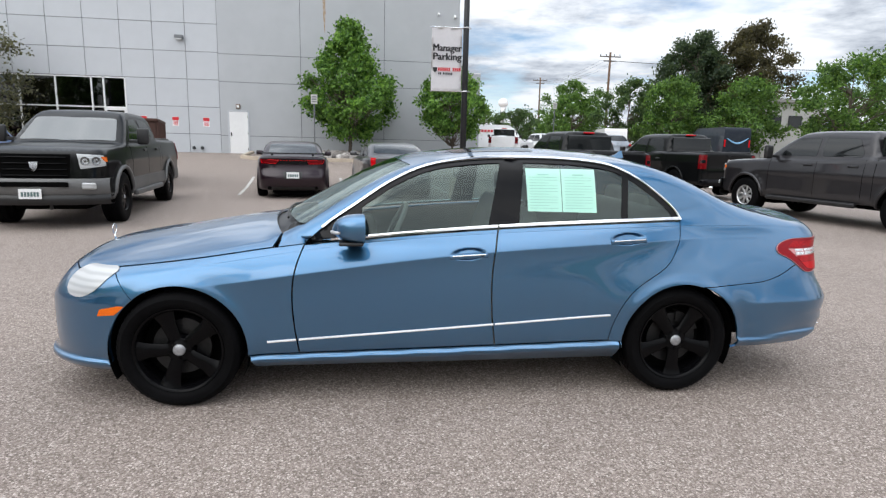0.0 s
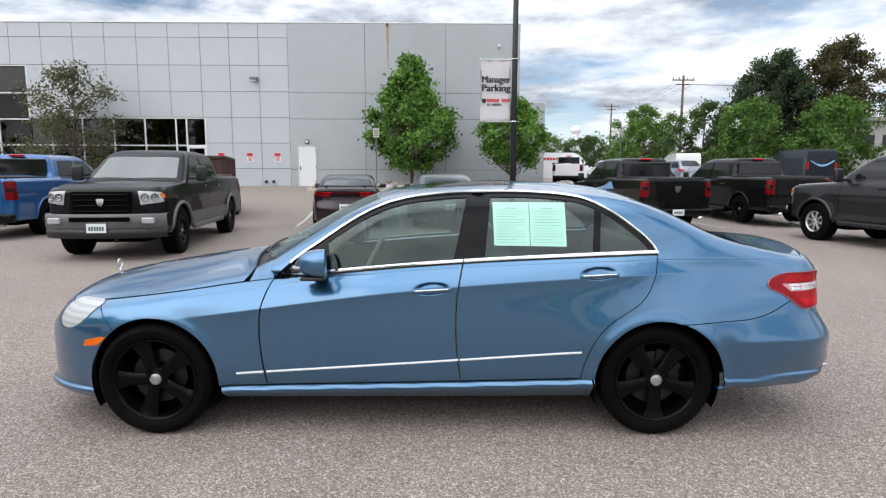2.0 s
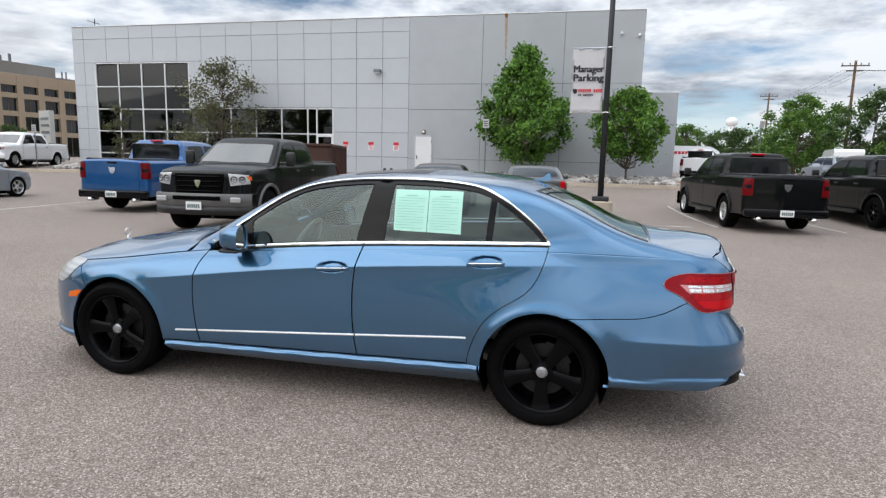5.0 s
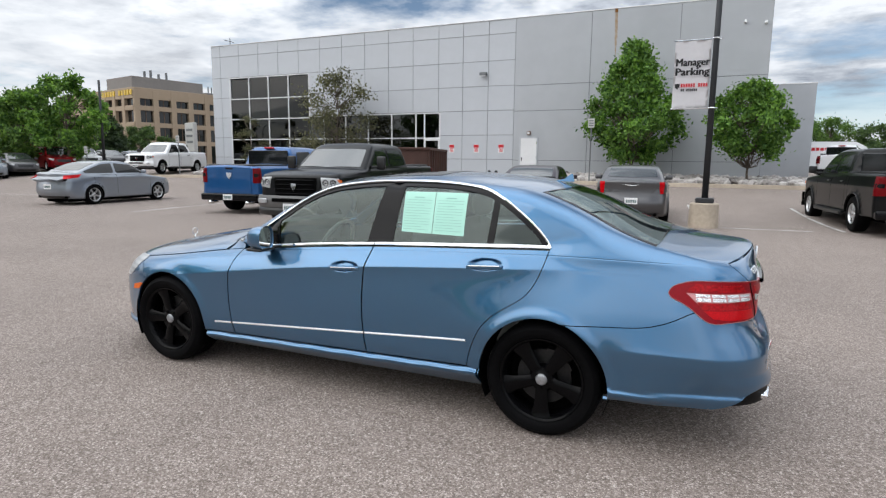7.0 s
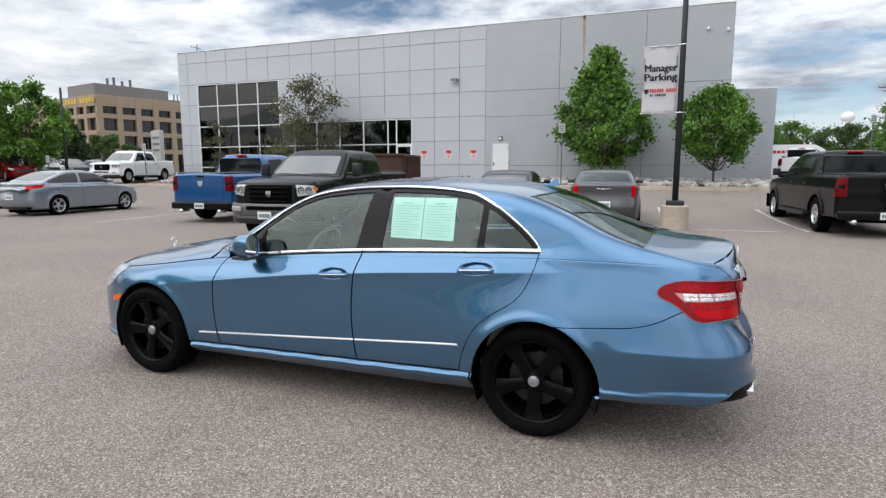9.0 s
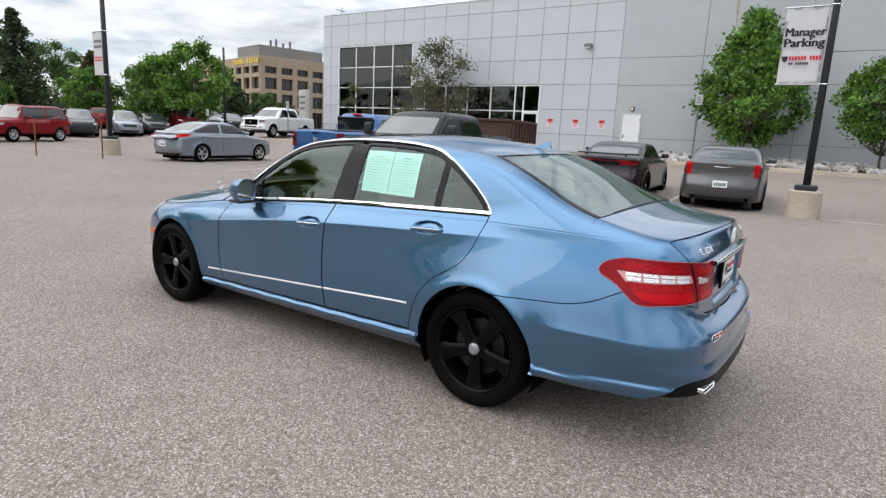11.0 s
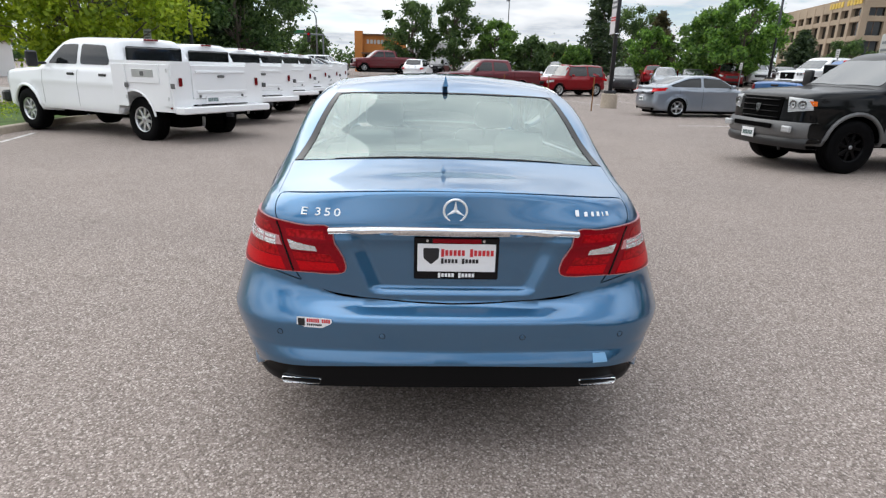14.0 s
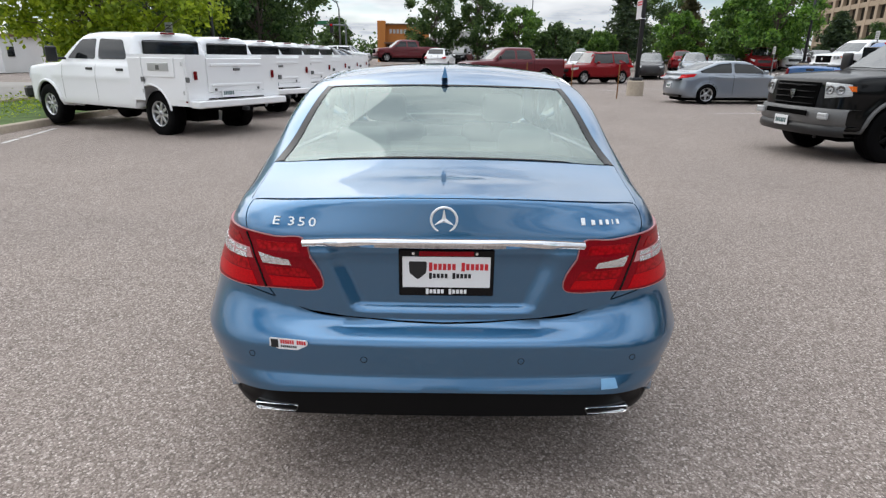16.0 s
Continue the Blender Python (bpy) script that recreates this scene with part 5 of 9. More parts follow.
    for z in (0.575, 0.62, 0.665, 0.71):
        panel_part("grille_bar", strip(HF, NOSE, curve3(on_nose((18, z), (0, z), (-18, z)), 8), 0.012, 0.010), M["chrome"], car, "chrome grille bar")
    panel_part("lower_intake", cut_panel(HF, NOSE, on_nose((-30, 0.40), (30, 0.40), (26, 0.27), (-26, 0.27)), 0.03, off=0.004, scale=(0.9, 1)), M["gloss_black"], car)

    # door handles
    for hx, hz in HANDLES:
        for s in (-1, 1):
            yy = float(on_side((hx, hz - 0.040))[0, 1])
            bm = bmesh.new()
            add_box(bm, 0, 0, 0, 0.222, 0.018, 0.027, 0.009, None, 3)
            for v in bm.verts:
                v.co.y += 0.016 * (v.co.x / 0.107) ** 2
                v.co.z += 0.10 * v.co.x * 0.6
            ob = part("door_handle", bm, blue, car, "blue door handle with chrome insert", smooth=50)
            ob.matrix_basis = Matrix.Translation((hx, yy - 0.012, hz - 0.004)) if s < 0 else Matrix.Translation((hx, -yy + 0.012, hz - 0.004)) @ Matrix.Rotation(math.pi, 4, "Z")
            bm = bmesh.new()
            add_box(bm, 0, -0.009, 0.006, 0.19, 0.006, 0.007, 0.002)
            for v in bm.verts:
                v.co.y += 0.016 * (v.co.x / 0.107) ** 2
                v.co.z += 0.06 * v.co.x
            part("handle_strip", bm, M["chrome"], ob, "chrome handle strip")
            if hx < 0.5 and s < 0:
                bm = bmesh.new()
                add_lathe(bm, [(0.001, -0.0125), (0.006, -0.0125), (0.007, -0.006)], 12)
                bmesh.ops.translate(bm, vec=(0.075, 0.006, 0.006), verts=bm.verts[:])
                part("key_lock", bm, M["black_plastic"], ob)

    # mirrors
    for s in (-1, 1):
        mirror = new("door_mirror")
        mirror.parent = car
        mirror.matrix_basis = Matrix.Translation((-0.490, s * 0.905, 1.003)) @ Matrix.Diagonal((1.38, -s, 1.12, 1))
        mirror["label"] = "blue door mirror with clear indicator strip"
        # local: x to the rear, y towards the car, z up
        bm = bmesh.new()
        rows = []
        for u in np.linspace(0, 1, 13):
            ang = u * math.pi / 2
            k = math.sin(ang) ** 0.72
            x = 0.036 - 0.112 * math.cos(ang) ** 0.9
            row = []
            for a in np.linspace(0, 2 * math.pi, 40, endpoint=False):
                c, d = math.cos(a), math.sin(a)
                yy = math.copysign(abs(c) ** 0.85, c) * 0.080
                zz = math.copysign(abs(d) ** 0.66, d) * (0.076 if d > 0 else 0.068)
                zz *= 1 - 0.10 * (yy / 0.086 < 0) * (yy / 0.086) ** 2
                row.append(bm.verts.new((x - 0.12 * yy * (1 - 0.3 * u), yy * k, zz * k)))
            rows.append(row)
        for p, q in zip(rows, rows[1:]):
            for i in range(40):
                bm.faces.new((p[i], p[(i + 1) % 40], q[(i + 1) % 40], q[i]))
        rim = [bm.verts.new((v.co.x - 0.006, v.co.y * 0.93, v.co.z * 0.93)) for v in rows[-1]]
        for i in range(40):
            bm.faces.new((rows[-1][i], rows[-1][(i + 1) % 40], rim[(i + 1) % 40], rim[i]))
        bmesh.ops.remove_doubles(bm, verts=bm.verts[:], dist=0.0004)
        bmesh.ops.recalc_face_normals(bm, faces=bm.faces[:])
        part("mirror_shell", bm, blue, mirror, smooth=50)
        bm = bmesh.new()
        loop = [(math.copysign(abs(math.cos(a)) ** 0.85, math.cos(a)) * 0.075, math.copysign(abs(math.sin(a)) ** 0.66, math.sin(a)) * 0.068) for a in np.linspace(0, 2 * math.pi, 40, endpoint=False)]
        bm.faces.new([bm.verts.new((0.027 - 0.084 * y, y, z + 0.003)) for y, z in loop])
        bmesh.ops.recalc_face_normals(bm, faces=bm.faces[:])
        part("mirror_glass", bm, M["mirror"], mirror, "mirror glass")
        bm = bmesh.new()
        add_box(bm, -0.012, 0.010, -0.066, 0.095, 0.135, 0.018, 0.008, None, 3)
        part("mirror_base", bm, M["black_plastic"], mirror, smooth=50)
        bm = bmesh.new()
        add_box(bm, -0.005, 0.105, -0.060, 0.060, 0.13, 0.022, 0.008, None, 3)
        part("mirror_arm", bm, M["black_plastic"], mirror, smooth=50)
        bm = bmesh.new()
        pts = [(-0.078 * math.cos(a) ** 0.8 - 0.002 - 0.022 * math.sin(a), -0.083 * math.sin(a), -0.008) for a in np.linspace(0.25, 1.25, 12)]
        add_tube(bm, pts, [0.003] + [0.008] * 10 + [0.005], 8)
        part("indicator_strip", bm, M["headlamp"], mirror, smooth=60)

    # number plate holder, chrome bar, badges
    bar = curve3(on_tail((27.3, 0.918), (20, 0.925), (0, 0.928), (-20, 0.925), (-27.3, 0.918)), 10)
    panel_part("boot_chrome_bar", strip(lambda p: HF(p) - 0.006, TAIL, bar, 0.024, 0.012, 0.024, 7), M["chrome"], car, "bright chrome bar across the boot lid")
    face = lambda y, z: float(shoot(HF, np.array([[3.2, y, z]]), np.array([[1.6, y, z]]))[0, 0])
    plate = new("number_plate")
    plate.parent = car
    plate.matrix_basis = Matrix.Translation((face(0, 0.815) + 0.014, 0.010, 0.815)) @ Matrix.Rotation(radians(90), 4, "Z")
    plate["label"] = "dealer plate in a black frame"
    bm = box(0, 0, 0, 0.318, 0.014, 0.165, 0.004)
    part("plate_frame", bm, M["gloss_black"], plate, "black plate frame", smooth=40)
    part("plate_sheet", box(0, -0.008, 0.004, 0.292, 0.004, 0.108, 0.001), M["white_print"], plate, "white dealer plate")
    part("plate_strip", box(0, -0.008, 0.069, 0.18, 0.004, 0.016), M["deep_red"], plate)
    for cx, cz, w, h, mt in ((0.040, 0.024, 0.200, 0.030, "red_print"), (0.012, -0.008, 0.143, 0.021, "black_print"), (0.0, -0.064, 0.140, 0.019, "white_print")):
        n = 13 if w > 0.15 else 11
        for k in range(n):
            if k == n // 2:
                continue
            part("print_bar", box(cx - w / 2 + w * (k + 0.5) / n, -0.0105, cz, w / n * 0.72, 0.002, h * (1.0 if k in (0, n // 2 + 1) else 0.72)), M[mt], plate)
    bm = bmesh.new()
    add_prism(bm, rounded2([(-0.030, 0.030), (0.030, 0.030), (0.028, -0.010), (0.0, -0.034), (-0.028, -0.010)], 0.006), -0.0105, -0.009)
    bmesh.ops.translate(bm, vec=(-0.095, 0, 0.012), verts=bm.verts[:])
    part("plate_emblem", bm, M["black_print"], plate)
    for px in (-0.11, 0.10):
        bm = bmesh.new()
        add_lathe(bm, [(0.001, -0.012), (0.005, -0.012), (0.006, -0.007)], 10)
        bmesh.ops.translate(bm, vec=(px, 0, 0.070), verts=bm.verts[:])
        part("plate_screw", bm, M["chrome"], plate)
    # round emblem with a three-armed figure
    badge = new("boot_emblem")
    badge.parent = car
    badge.matrix_basis = Matrix.Translation((face(0, 1.0) + 0.006, 0.0, 1.0)) @ Matrix.Rotation(radians(90), 4, "Z") @ Matrix.Rotation(radians(4), 4, "X")
    bm = bmesh.new()
    add_tube(bm, [(0.042 * math.cos(a), 0, 0.042 * math.sin(a)) for a in np.linspace(0, 2 * math.pi, 40)[:-1]], 0.0042, 8, True)
    part("emblem_ring", bm, M["badge"], badge, "chrome ring", smooth=60)
    for k in range(3):
        bm = bmesh.new()
        a = radians(90 + 120 * k)
        tip, l, r = Vector((math.cos(a), 0, math.sin(a))) * 0.040, Vector((math.cos(a + 1.05), 0, math.sin(a + 1.05))) * 0.008, Vector((math.cos(a - 1.05), 0, math.sin(a - 1.05))) * 0.008
        v = [bm.verts.new(c) for c in (tip, l, r, Vector((0, -0.006, 0)))]
        for f in ((0, 1, 3), (1, 2, 3), (2, 0, 3), (0, 2, 1)):
            bm.faces.new([v[i] for i in f])
        bmesh.ops.recalc_face_normals(bm, faces=bm.faces[:])
        part("emblem_arm", bm, M["badge"], badge)
    model = new("model_badge")
    model.parent = car
    model["label"] = "chrome model badge"

    def stuck(y, z, lift=0.002):
        """A pose on the tail whose -y points away from it."""
        c = np.array([face(y, z), y, z])
        n = Vector(gradient(HF, c[None])[0])
        side = Vector((0, 0, 1)).cross(n).normalized()
        up = n.cross(side)
        m = Matrix((side, -n, up)).transposed().to_4x4()
        m.translation = Vector(c) + n * lift
        return m
    for word, dx in (("E", -0.064), ("3", -0.012), ("5", 0.023), ("0", 0.059)):
        bm = text_mesh(word, 0.043, 0.002)
        bmesh.ops.scale(bm, vec=(1.30, 1, 1), verts=bm.verts[:])
        part("badge_character", bm, M["badge"], model).matrix_basis = stuck(-0.49 + dx, 0.978)
    drive = new("drive_badge")
    drive.parent = car
    drive["label"] = "chrome badge"
    for k, (w, h) in enumerate(((0.022, 0.030), (0.020, 0.021), (0.016, 0.021), (0.016, 0.021), (0.006, 0.021), (0.016, 0.021))):
        part("badge_bar", box(0, 0, (h - 0.021) / 2, w * 0.62, 0.004, h * 0.85, 0.001), M["badge"], drive).matrix_basis = stuck(0.516 - 0.058 + (0, 0.034, 0.060, 0.082, 0.100, 0.118)[k], 0.985)
    # dealer sticker on the bumper, and a square of tape
    st = new("bumper_sticker")
    st.parent = car
    st["label"] = "small red and white dealer sticker"
    st.matrix_basis = Matrix.Translation((face(-0.515, 0.583) + 0.002, -0.515, 0.583)) @ Matrix.Rotation(radians(90 - 9), 4, "Z")
    bm = bmesh.new()
    add_prism(bm, rounded2([(-0.066, -0.02), (0.03, -0.02), (0.068, 0.0), (0.068, 0.018), (-0.066, 0.02)], 0.008), -0.0012, 0.001)
    part("sticker_sheet", bm, M["white_print"], st)
    part("sticker_emblem", box(-0.048, -0.0016, 0, 0.026, 0.001, 0.030), M["black_print"], st)
    for k in range(11):
        if k != 6:
            part("print_bar", box(-0.024 + 0.0082 * k, -0.0016, 0.008, 0.0062, 0.001, 0.014), M["red_print"], st)
    for k in range(8):
        part("print_bar", box(-0.024 + 0.0072 * k, -0.0016, -0.009, 0.0052, 0.001, 0.008), M["black_print"], st)
    panel_part("tape_patch", cut_panel(HF, TAIL, on_tail((-29.2, 0.466), (-31.6, 0.466), (-31.8, 0.432), (-28.9, 0.432)), 0.03, off=0.002, rim=0.002, scale=(0.9, 1)), M["blue_tape"], car, "light blue tape patch")
    for a in (34.5, 15.0, -15.0, -34.5):
        c = on_tail((a, 0.536))[0]
        n = gradient(HF, c[None])[0]
        bm = bmesh.new()
        add_lathe(bm, [(0.001, 0.0015), (0.0085, 0.0012), (0.0095, 0.0002)], 16, "z")
        ob = part("parking_sensor", bm, blue, car, "round parking sensor", smooth=40)
        ob.matrix_basis = Matrix.Translation(c) @ Vector(n).to_track_quat("Z", "Y").to_matrix().to_4x4()
        bm = bmesh.new()
        add_tube(bm, [(0.0105 * math.cos(t), 0.0105 * math.sin(t), 0.0) for t in np.linspace(0, 2 * math.pi, 20)[:-1]], 0.0012, 5, True)
        part("sensor_ring", bm, M["gloss_black"], ob)
    # tail pipes
    for s in (-1, 1):
        bm = bmesh.new()
        loop = rounded2([(-0.080, 0.015), (0.080, 0.015), (0.072, -0.013), (-0.072, -0.013)], 0.012, 6)
        inn = rounded2([(-0.075, 0.010), (0.075, 0.010), (0.067, -0.008), (-0.067, -0.008)], 0.008, 6)
        rows = [[bm.verts.new((xx, a * 1.0, b)) for a, b in lp] for xx, lp in ((-0.16, loop), (0.0, loop), (0.004, (loop + inn) / 2), (0.0, inn), (-0.08, inn))]
        m = len(loop)
        for a, b in zip(rows, rows[1:]):
            for k in range(m):
                bm.faces.new((a[k], a[(k + 1) % m], b[(k + 1) % m], b[k]))
        bmesh.ops.recalc_face_normals(bm, faces=bm.faces[:])
        ob = part("tail_pipe", bm, M["chrome"], car, "flat chrome tail pipe", smooth=50)
        ob.matrix_basis = Matrix.Translation((2.566, s * 0.570, 0.344)) @ Matrix.Rotation(radians(s * 7), 4, "Z")
        # Near-black plug painted in for the shaded inside of the pipe.
        part("pipe_bore", box(-0.07, 0, 0.001, 0.01, 0.15, 0.022), M["hollow"], ob)
    # shark-fin aerial
    bm = bmesh.new()
    ra = float(on_top((1.36, 0.0))[0, 2])
    fin = [(0.0, 0.0), (0.075, 0.018), (0.115, 0.050), (0.128, 0.050), (0.140, 0.0)]
    prev = []
    for a, b in fin:
        w = 0.014 * (1 - b / 0.060)
        prev.append([bm.verts.new((a, -w, b)), bm.verts.new((a, w, b))])
    for p, q in zip(prev, prev[1:]):
        bm.faces.new((p[0], q[0], q[1], p[1]))
    for k in (0, 1):
        bm.faces.new([r[k] for r in prev])
    bm.faces.new((prev[0][0], prev[0][1], prev[-1][1], prev[-1][0]))
    bmesh.ops.recalc_face_normals(bm, faces=bm.faces[:])
    ob = part("roof_aerial", bm, blue, car, "small blue shark-fin aerial")
    ob.matrix_basis = Matrix.Translation((1.255, 0, ra - 0.004 + 0.02))
    # hood ornament
    orn = on_top((-2.07, 0.0))[0]
    bm = bmesh.new()
    add_tube(bm, [(0, 0, -0.01), (0, 0, 0.035)], [0.010, 0.004], 8)
    add_tube(bm, [(0, 0.030 * math.cos(a), 0.066 + 0.030 * math.sin(a)) for a in np.linspace(0, 2 * math.pi, 24)[:-1]], 0.0032, 6, True)
    ob = part("bonnet_ornament", bm, M["chrome"], car, "chrome ring bonnet ornament", smooth=60)
    ob.matrix_basis = Matrix.Translation(orn)
    # wipers
    for y0, y1 in ((-0.45, 0.10), (0.15, 0.62)):
        pts = on_top(*[(-0.945 + 0.03 * t + 0.12 * ((y0 + (y1 - y0) * t) / 0.69) ** 2, y0 + (y1 - y0) * t) for t in np.linspace(0, 1, 8)])
        bm = bmesh.new()
        add_tube(bm, [tuple(p + [0, 0, 0.010]) for p in pts], 0.007, 6)
        part("wiper", bm, M["black_plastic"], car)
    # wheels, arch liners and underbody
    for cx in (-1.437, 1.437):
        for s in (-1, 1):
            hub_wheel(car, cx, s * 0.882, 0.327, 0.235, 0.236, M["rubber"], M["matte_rim"], M["silver_cap"], 5, 2, turn=0.25 if cx > 0 else 0.47)
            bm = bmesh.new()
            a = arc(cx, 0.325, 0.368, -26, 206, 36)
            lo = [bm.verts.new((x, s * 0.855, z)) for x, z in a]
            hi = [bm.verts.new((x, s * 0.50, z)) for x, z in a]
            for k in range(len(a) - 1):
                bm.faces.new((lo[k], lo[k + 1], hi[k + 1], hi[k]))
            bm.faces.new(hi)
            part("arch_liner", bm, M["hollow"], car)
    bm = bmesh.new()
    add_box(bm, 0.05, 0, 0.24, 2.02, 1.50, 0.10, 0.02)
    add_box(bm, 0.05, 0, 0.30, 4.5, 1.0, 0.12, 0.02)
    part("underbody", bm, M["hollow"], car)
    hero_cabin(car)
    return car


def hero_cabin(car):
    """Seats, dashboard, wheel, linings and the papers in the window."""
    inner = lambda p: HF(p) + 0.045
    # linings behind the panels, up to the windows and under the roof
    low = [(x, float(HERO_BELT(x)) - 0.015) for x in np.linspace(-0.74, 1.50, 30)]
    lin = low + [(1.50, 0.72), (1.02, 0.60), (0.9, 0.30), (-0.74, 0.30)]
    for mirror in (False, True):
        panel_part("door_lining", cut_panel(inner, SIDE, np.array(lin), 0.06, rim=0.0, flat=False), M["interior"], car, "grey door lining", mirror)
    head = [(x, -0.52) for x in np.linspace(-0.12, 1.30, 12)] + [(x, 0.52) for x in np.linspace(1.30, -0.12, 12)]
    panel_part("headliner", cut_panel(lambda p: HF(p) + 0.02, TOPV, np.array(head), 0.08, rim=0.0, flat=False), M["seat"], car, "pale grey headliner")
    part("cabin_floor", box(0.35, 0, 0.34, 2.3, 1.40, 0.06, 0.01), M["interior"], car)
    part("parcel_shelf", box(1.72, 0, 0.975, 0.50, 1.16, 0.03, 0.01), M["seat"], car, "pale grey parcel shelf")
    part("bulkhead", box(1.50, 0, 0.66, 0.05, 1.36, 0.60, 0.01), M["interior"], car)
    bm = bmesh.new()
    add_prism(bm, rounded2([(-0.90, 0.60), (-0.90, 0.93), (-0.62, 0.945), (-0.36, 0.90), (-0.34, 0.66)], 0.06, 4), -0.66, 0.66)
    part("dashboard", bm, M["dash"], car, "dark dashboard", smooth=40)
    part("front_bulkhead", box(-0.92, 0, 0.60, 0.04, 1.40, 0.60), M["hollow"], car)

    def seat(x, y, w, name, tall=True):
        ob = new(name)
        ob.parent = car
        ob.matrix_basis = Matrix.Translation((x, y, 0))
        bm = bmesh.new()
        add_box(bm, -0.20, 0, 0.50, 0.52, w, 0.18, 0.06, None, 3)
        part("seat_cushion", bm, M["seat"], ob, smooth=50)
        bm = bmesh.new()
        add_box(bm, 0, 0, 0.30, 0.15, w, 0.62, 0.06, None, 3)
        bmesh.ops.rotate(bm, cent=(0, 0, 0), matrix=Matrix.Rotation(radians(20), 3, "Y"), verts=bm.verts[:])
        bmesh.ops.translate(bm, vec=(0.06, 0, 0.52), verts=bm.verts[:])
        part("seat_back", bm, M["seat"], ob, smooth=50)
        return ob

    def rest(ob, dy, x, z):
        bm = bmesh.new()
        add_box(bm, x, dy, z, 0.11, 0.25, 0.17, 0.05, None, 3)
        part("headrest", bm, M["seat"], ob, smooth=50)
        for k in (-0.06, 0.06):
            bm = bmesh.new()
            add_tube(bm, [(x, dy + k, z - 0.15), (x, dy + k, z - 0.05)], 0.006, 6)
            part("headrest_post", bm, M["chrome"], ob)
    for y in (-0.36, 0.36):
        ob = seat(0.30, y, 0.50, "front_seat")
        ob["label"] = "light grey leather front seat"
        rest(ob, 0, 0.31, 1.20)
    ob = seat(1.18, 0, 1.26, "rear_bench")
    ob["label"] = "light grey leather rear bench"
    for y in (-0.38, 0, 0.38):
        rest(ob, y, 0.35, 1.06 if y == 0 else 1.10)
    wheel = new("steering_wheel")
    wheel.parent = car
    wheel.matrix_basis = Matrix.Translation((-0.26, -0.36, 0.92)) @ Matrix.Rotation(radians(-64), 4, "Y")
    bm = bmesh.new()
    add_tube(bm, [(0.185 * math.cos(a), 0.185 * math.sin(a), 0) for a in np.linspace(0, 2 * math.pi, 40)[:-1]], 0.015, 8, True)
    part("wheel_rim", bm, M["seat"], wheel, smooth=60)
    part("wheel_hub", box(0, 0, -0.01, 0.14, 0.15, 0.05, 0.03, 2), M["dash"], wheel)
    for a in (0, 90, -90):
        ob = part("wheel_spoke", box(0.12, 0, -0.01, 0.12, 0.035, 0.02, 0.006), M["dash"], wheel)
        ob.matrix_basis = Matrix.Rotation(radians(a), 4, "Z")
    # papers in the rear side window
    q = [(0.494, 1.338), (0.703, 1.339), (0.708, 1.092), (0.503, 1.095)]
    q2 = [(0.707, 1.339), (0.914, 1.338), (0.918, 1.089), (0.712, 1.092)]
    for loop in (q, q2):
        panel_part("window_sticker", cut_panel(lambda p: HF(p) + 0.004, SIDE, np.array(loop), 0.05, rim=0.0015, flat=False), M["paper"], car, "pale green printed form in the window")
        x0, x1 = loop[0][0] + 0.02, loop[1][0] - 0.02
        for k in range(13):
            z = 1.305 - 0.0160 * k
            a, b = (x0 + 0.05, x1 - 0.05) if k == 0 else (x0, x1 - (0.05 if k % 4 == 3 else 0.0))
            panel_part("print_line", strip(lambda p: HF(p) + 0.0025, SIDE, on_side(*[(t, z) for t in np.linspace(a, b, 3)]), 0.0022 if k else 0.005, 0.0005, 0.0005, 2), M["paper_ink"], car)


def curve_closed(p, n):
    """A closed smooth line through points in space."""
    m = len(p)
    q = np.concatenate([p[-2:], p, p[:3]])
    s = np.r_[0, np.cumsum(np.linalg.norm(np.diff(q, axis=0), axis=1))]
    t = np.concatenate([np.linspace(s[i + 2], s[i + 3], n, endpoint=False) for i in range(m)])
    return np.stack([cubic(s, q[:, k])(t) for k in range(3)], -1)


def holed_panel(F, view, outline, holes, h=0.03, rim=0.010):
    """A panel with openings."""
    loops = [resample(outline, h)] + [resample(x, h) for x in holes]
    verts, edges = [], []
    for lp in loops:
        n0 = len(verts)
        verts += [tuple(v) for v in lp]
        edges += [(n0 + i, n0 + (i + 1) % len(lp)) for i in range(len(lp))]
    vs, _, fs, _, _, _ = delaunay_2d_cdt([Vector(v) for v in verts], edges, [], 1, 1e-6)
    q = np.array([(v.x, v.y) for v in vs])
    keep = []
    for f in fs:
        c = q[list(f)].mean(0)[None]
        if inside(c, loops[0])[0] and not any(inside(c, lp)[0] for lp in loops[1:]):
            keep.append(list(f))
    p = view.lift(F, q)
    nor = gradient(F, p)
    normals = []
    for f in keep:
        if np.cross(p[f[1]] - p[f[0]], p[f[2]] - p[f[0]]) @ nor[f].mean(0) < 0:
            f.reverse()
        normals += [nor[i] for i in f]
    verts, count = list(p), {}
    for f in keep:
        for a, b in zip(f, f[1:] + f[:1]):
            count[(a, b)] = 1
    deep = {}
    for a, b in [k for k in count if (k[1], k[0]) not in count]:
        for v in (a, b):
            if v not in deep:
                deep[v] = len(verts)
                verts.append(p[v] - nor[v] * rim)
        f = [b, a, deep[a], deep[b]]
        fn = np.cross(np.array(verts[f[1]]) - verts[f[0]], np.array(verts[f[2]]) - verts[f[0]])
        keep.append(f)
        normals += [fn / max(np.linalg.norm(fn), 1e-9)] * 4
    return np.array(verts), keep, np.array(normals)


def border_panel(F, view, outline, hole, off):
    return holed_panel(lambda q: F(q) - off, view, outline, [hole], 0.04, 0.003)


M["blue_tape"] = plain("light_blue_tape", (0.20, 0.42, 0.66), 0.5, 0, 0.05, 9)
hero = make_hero()

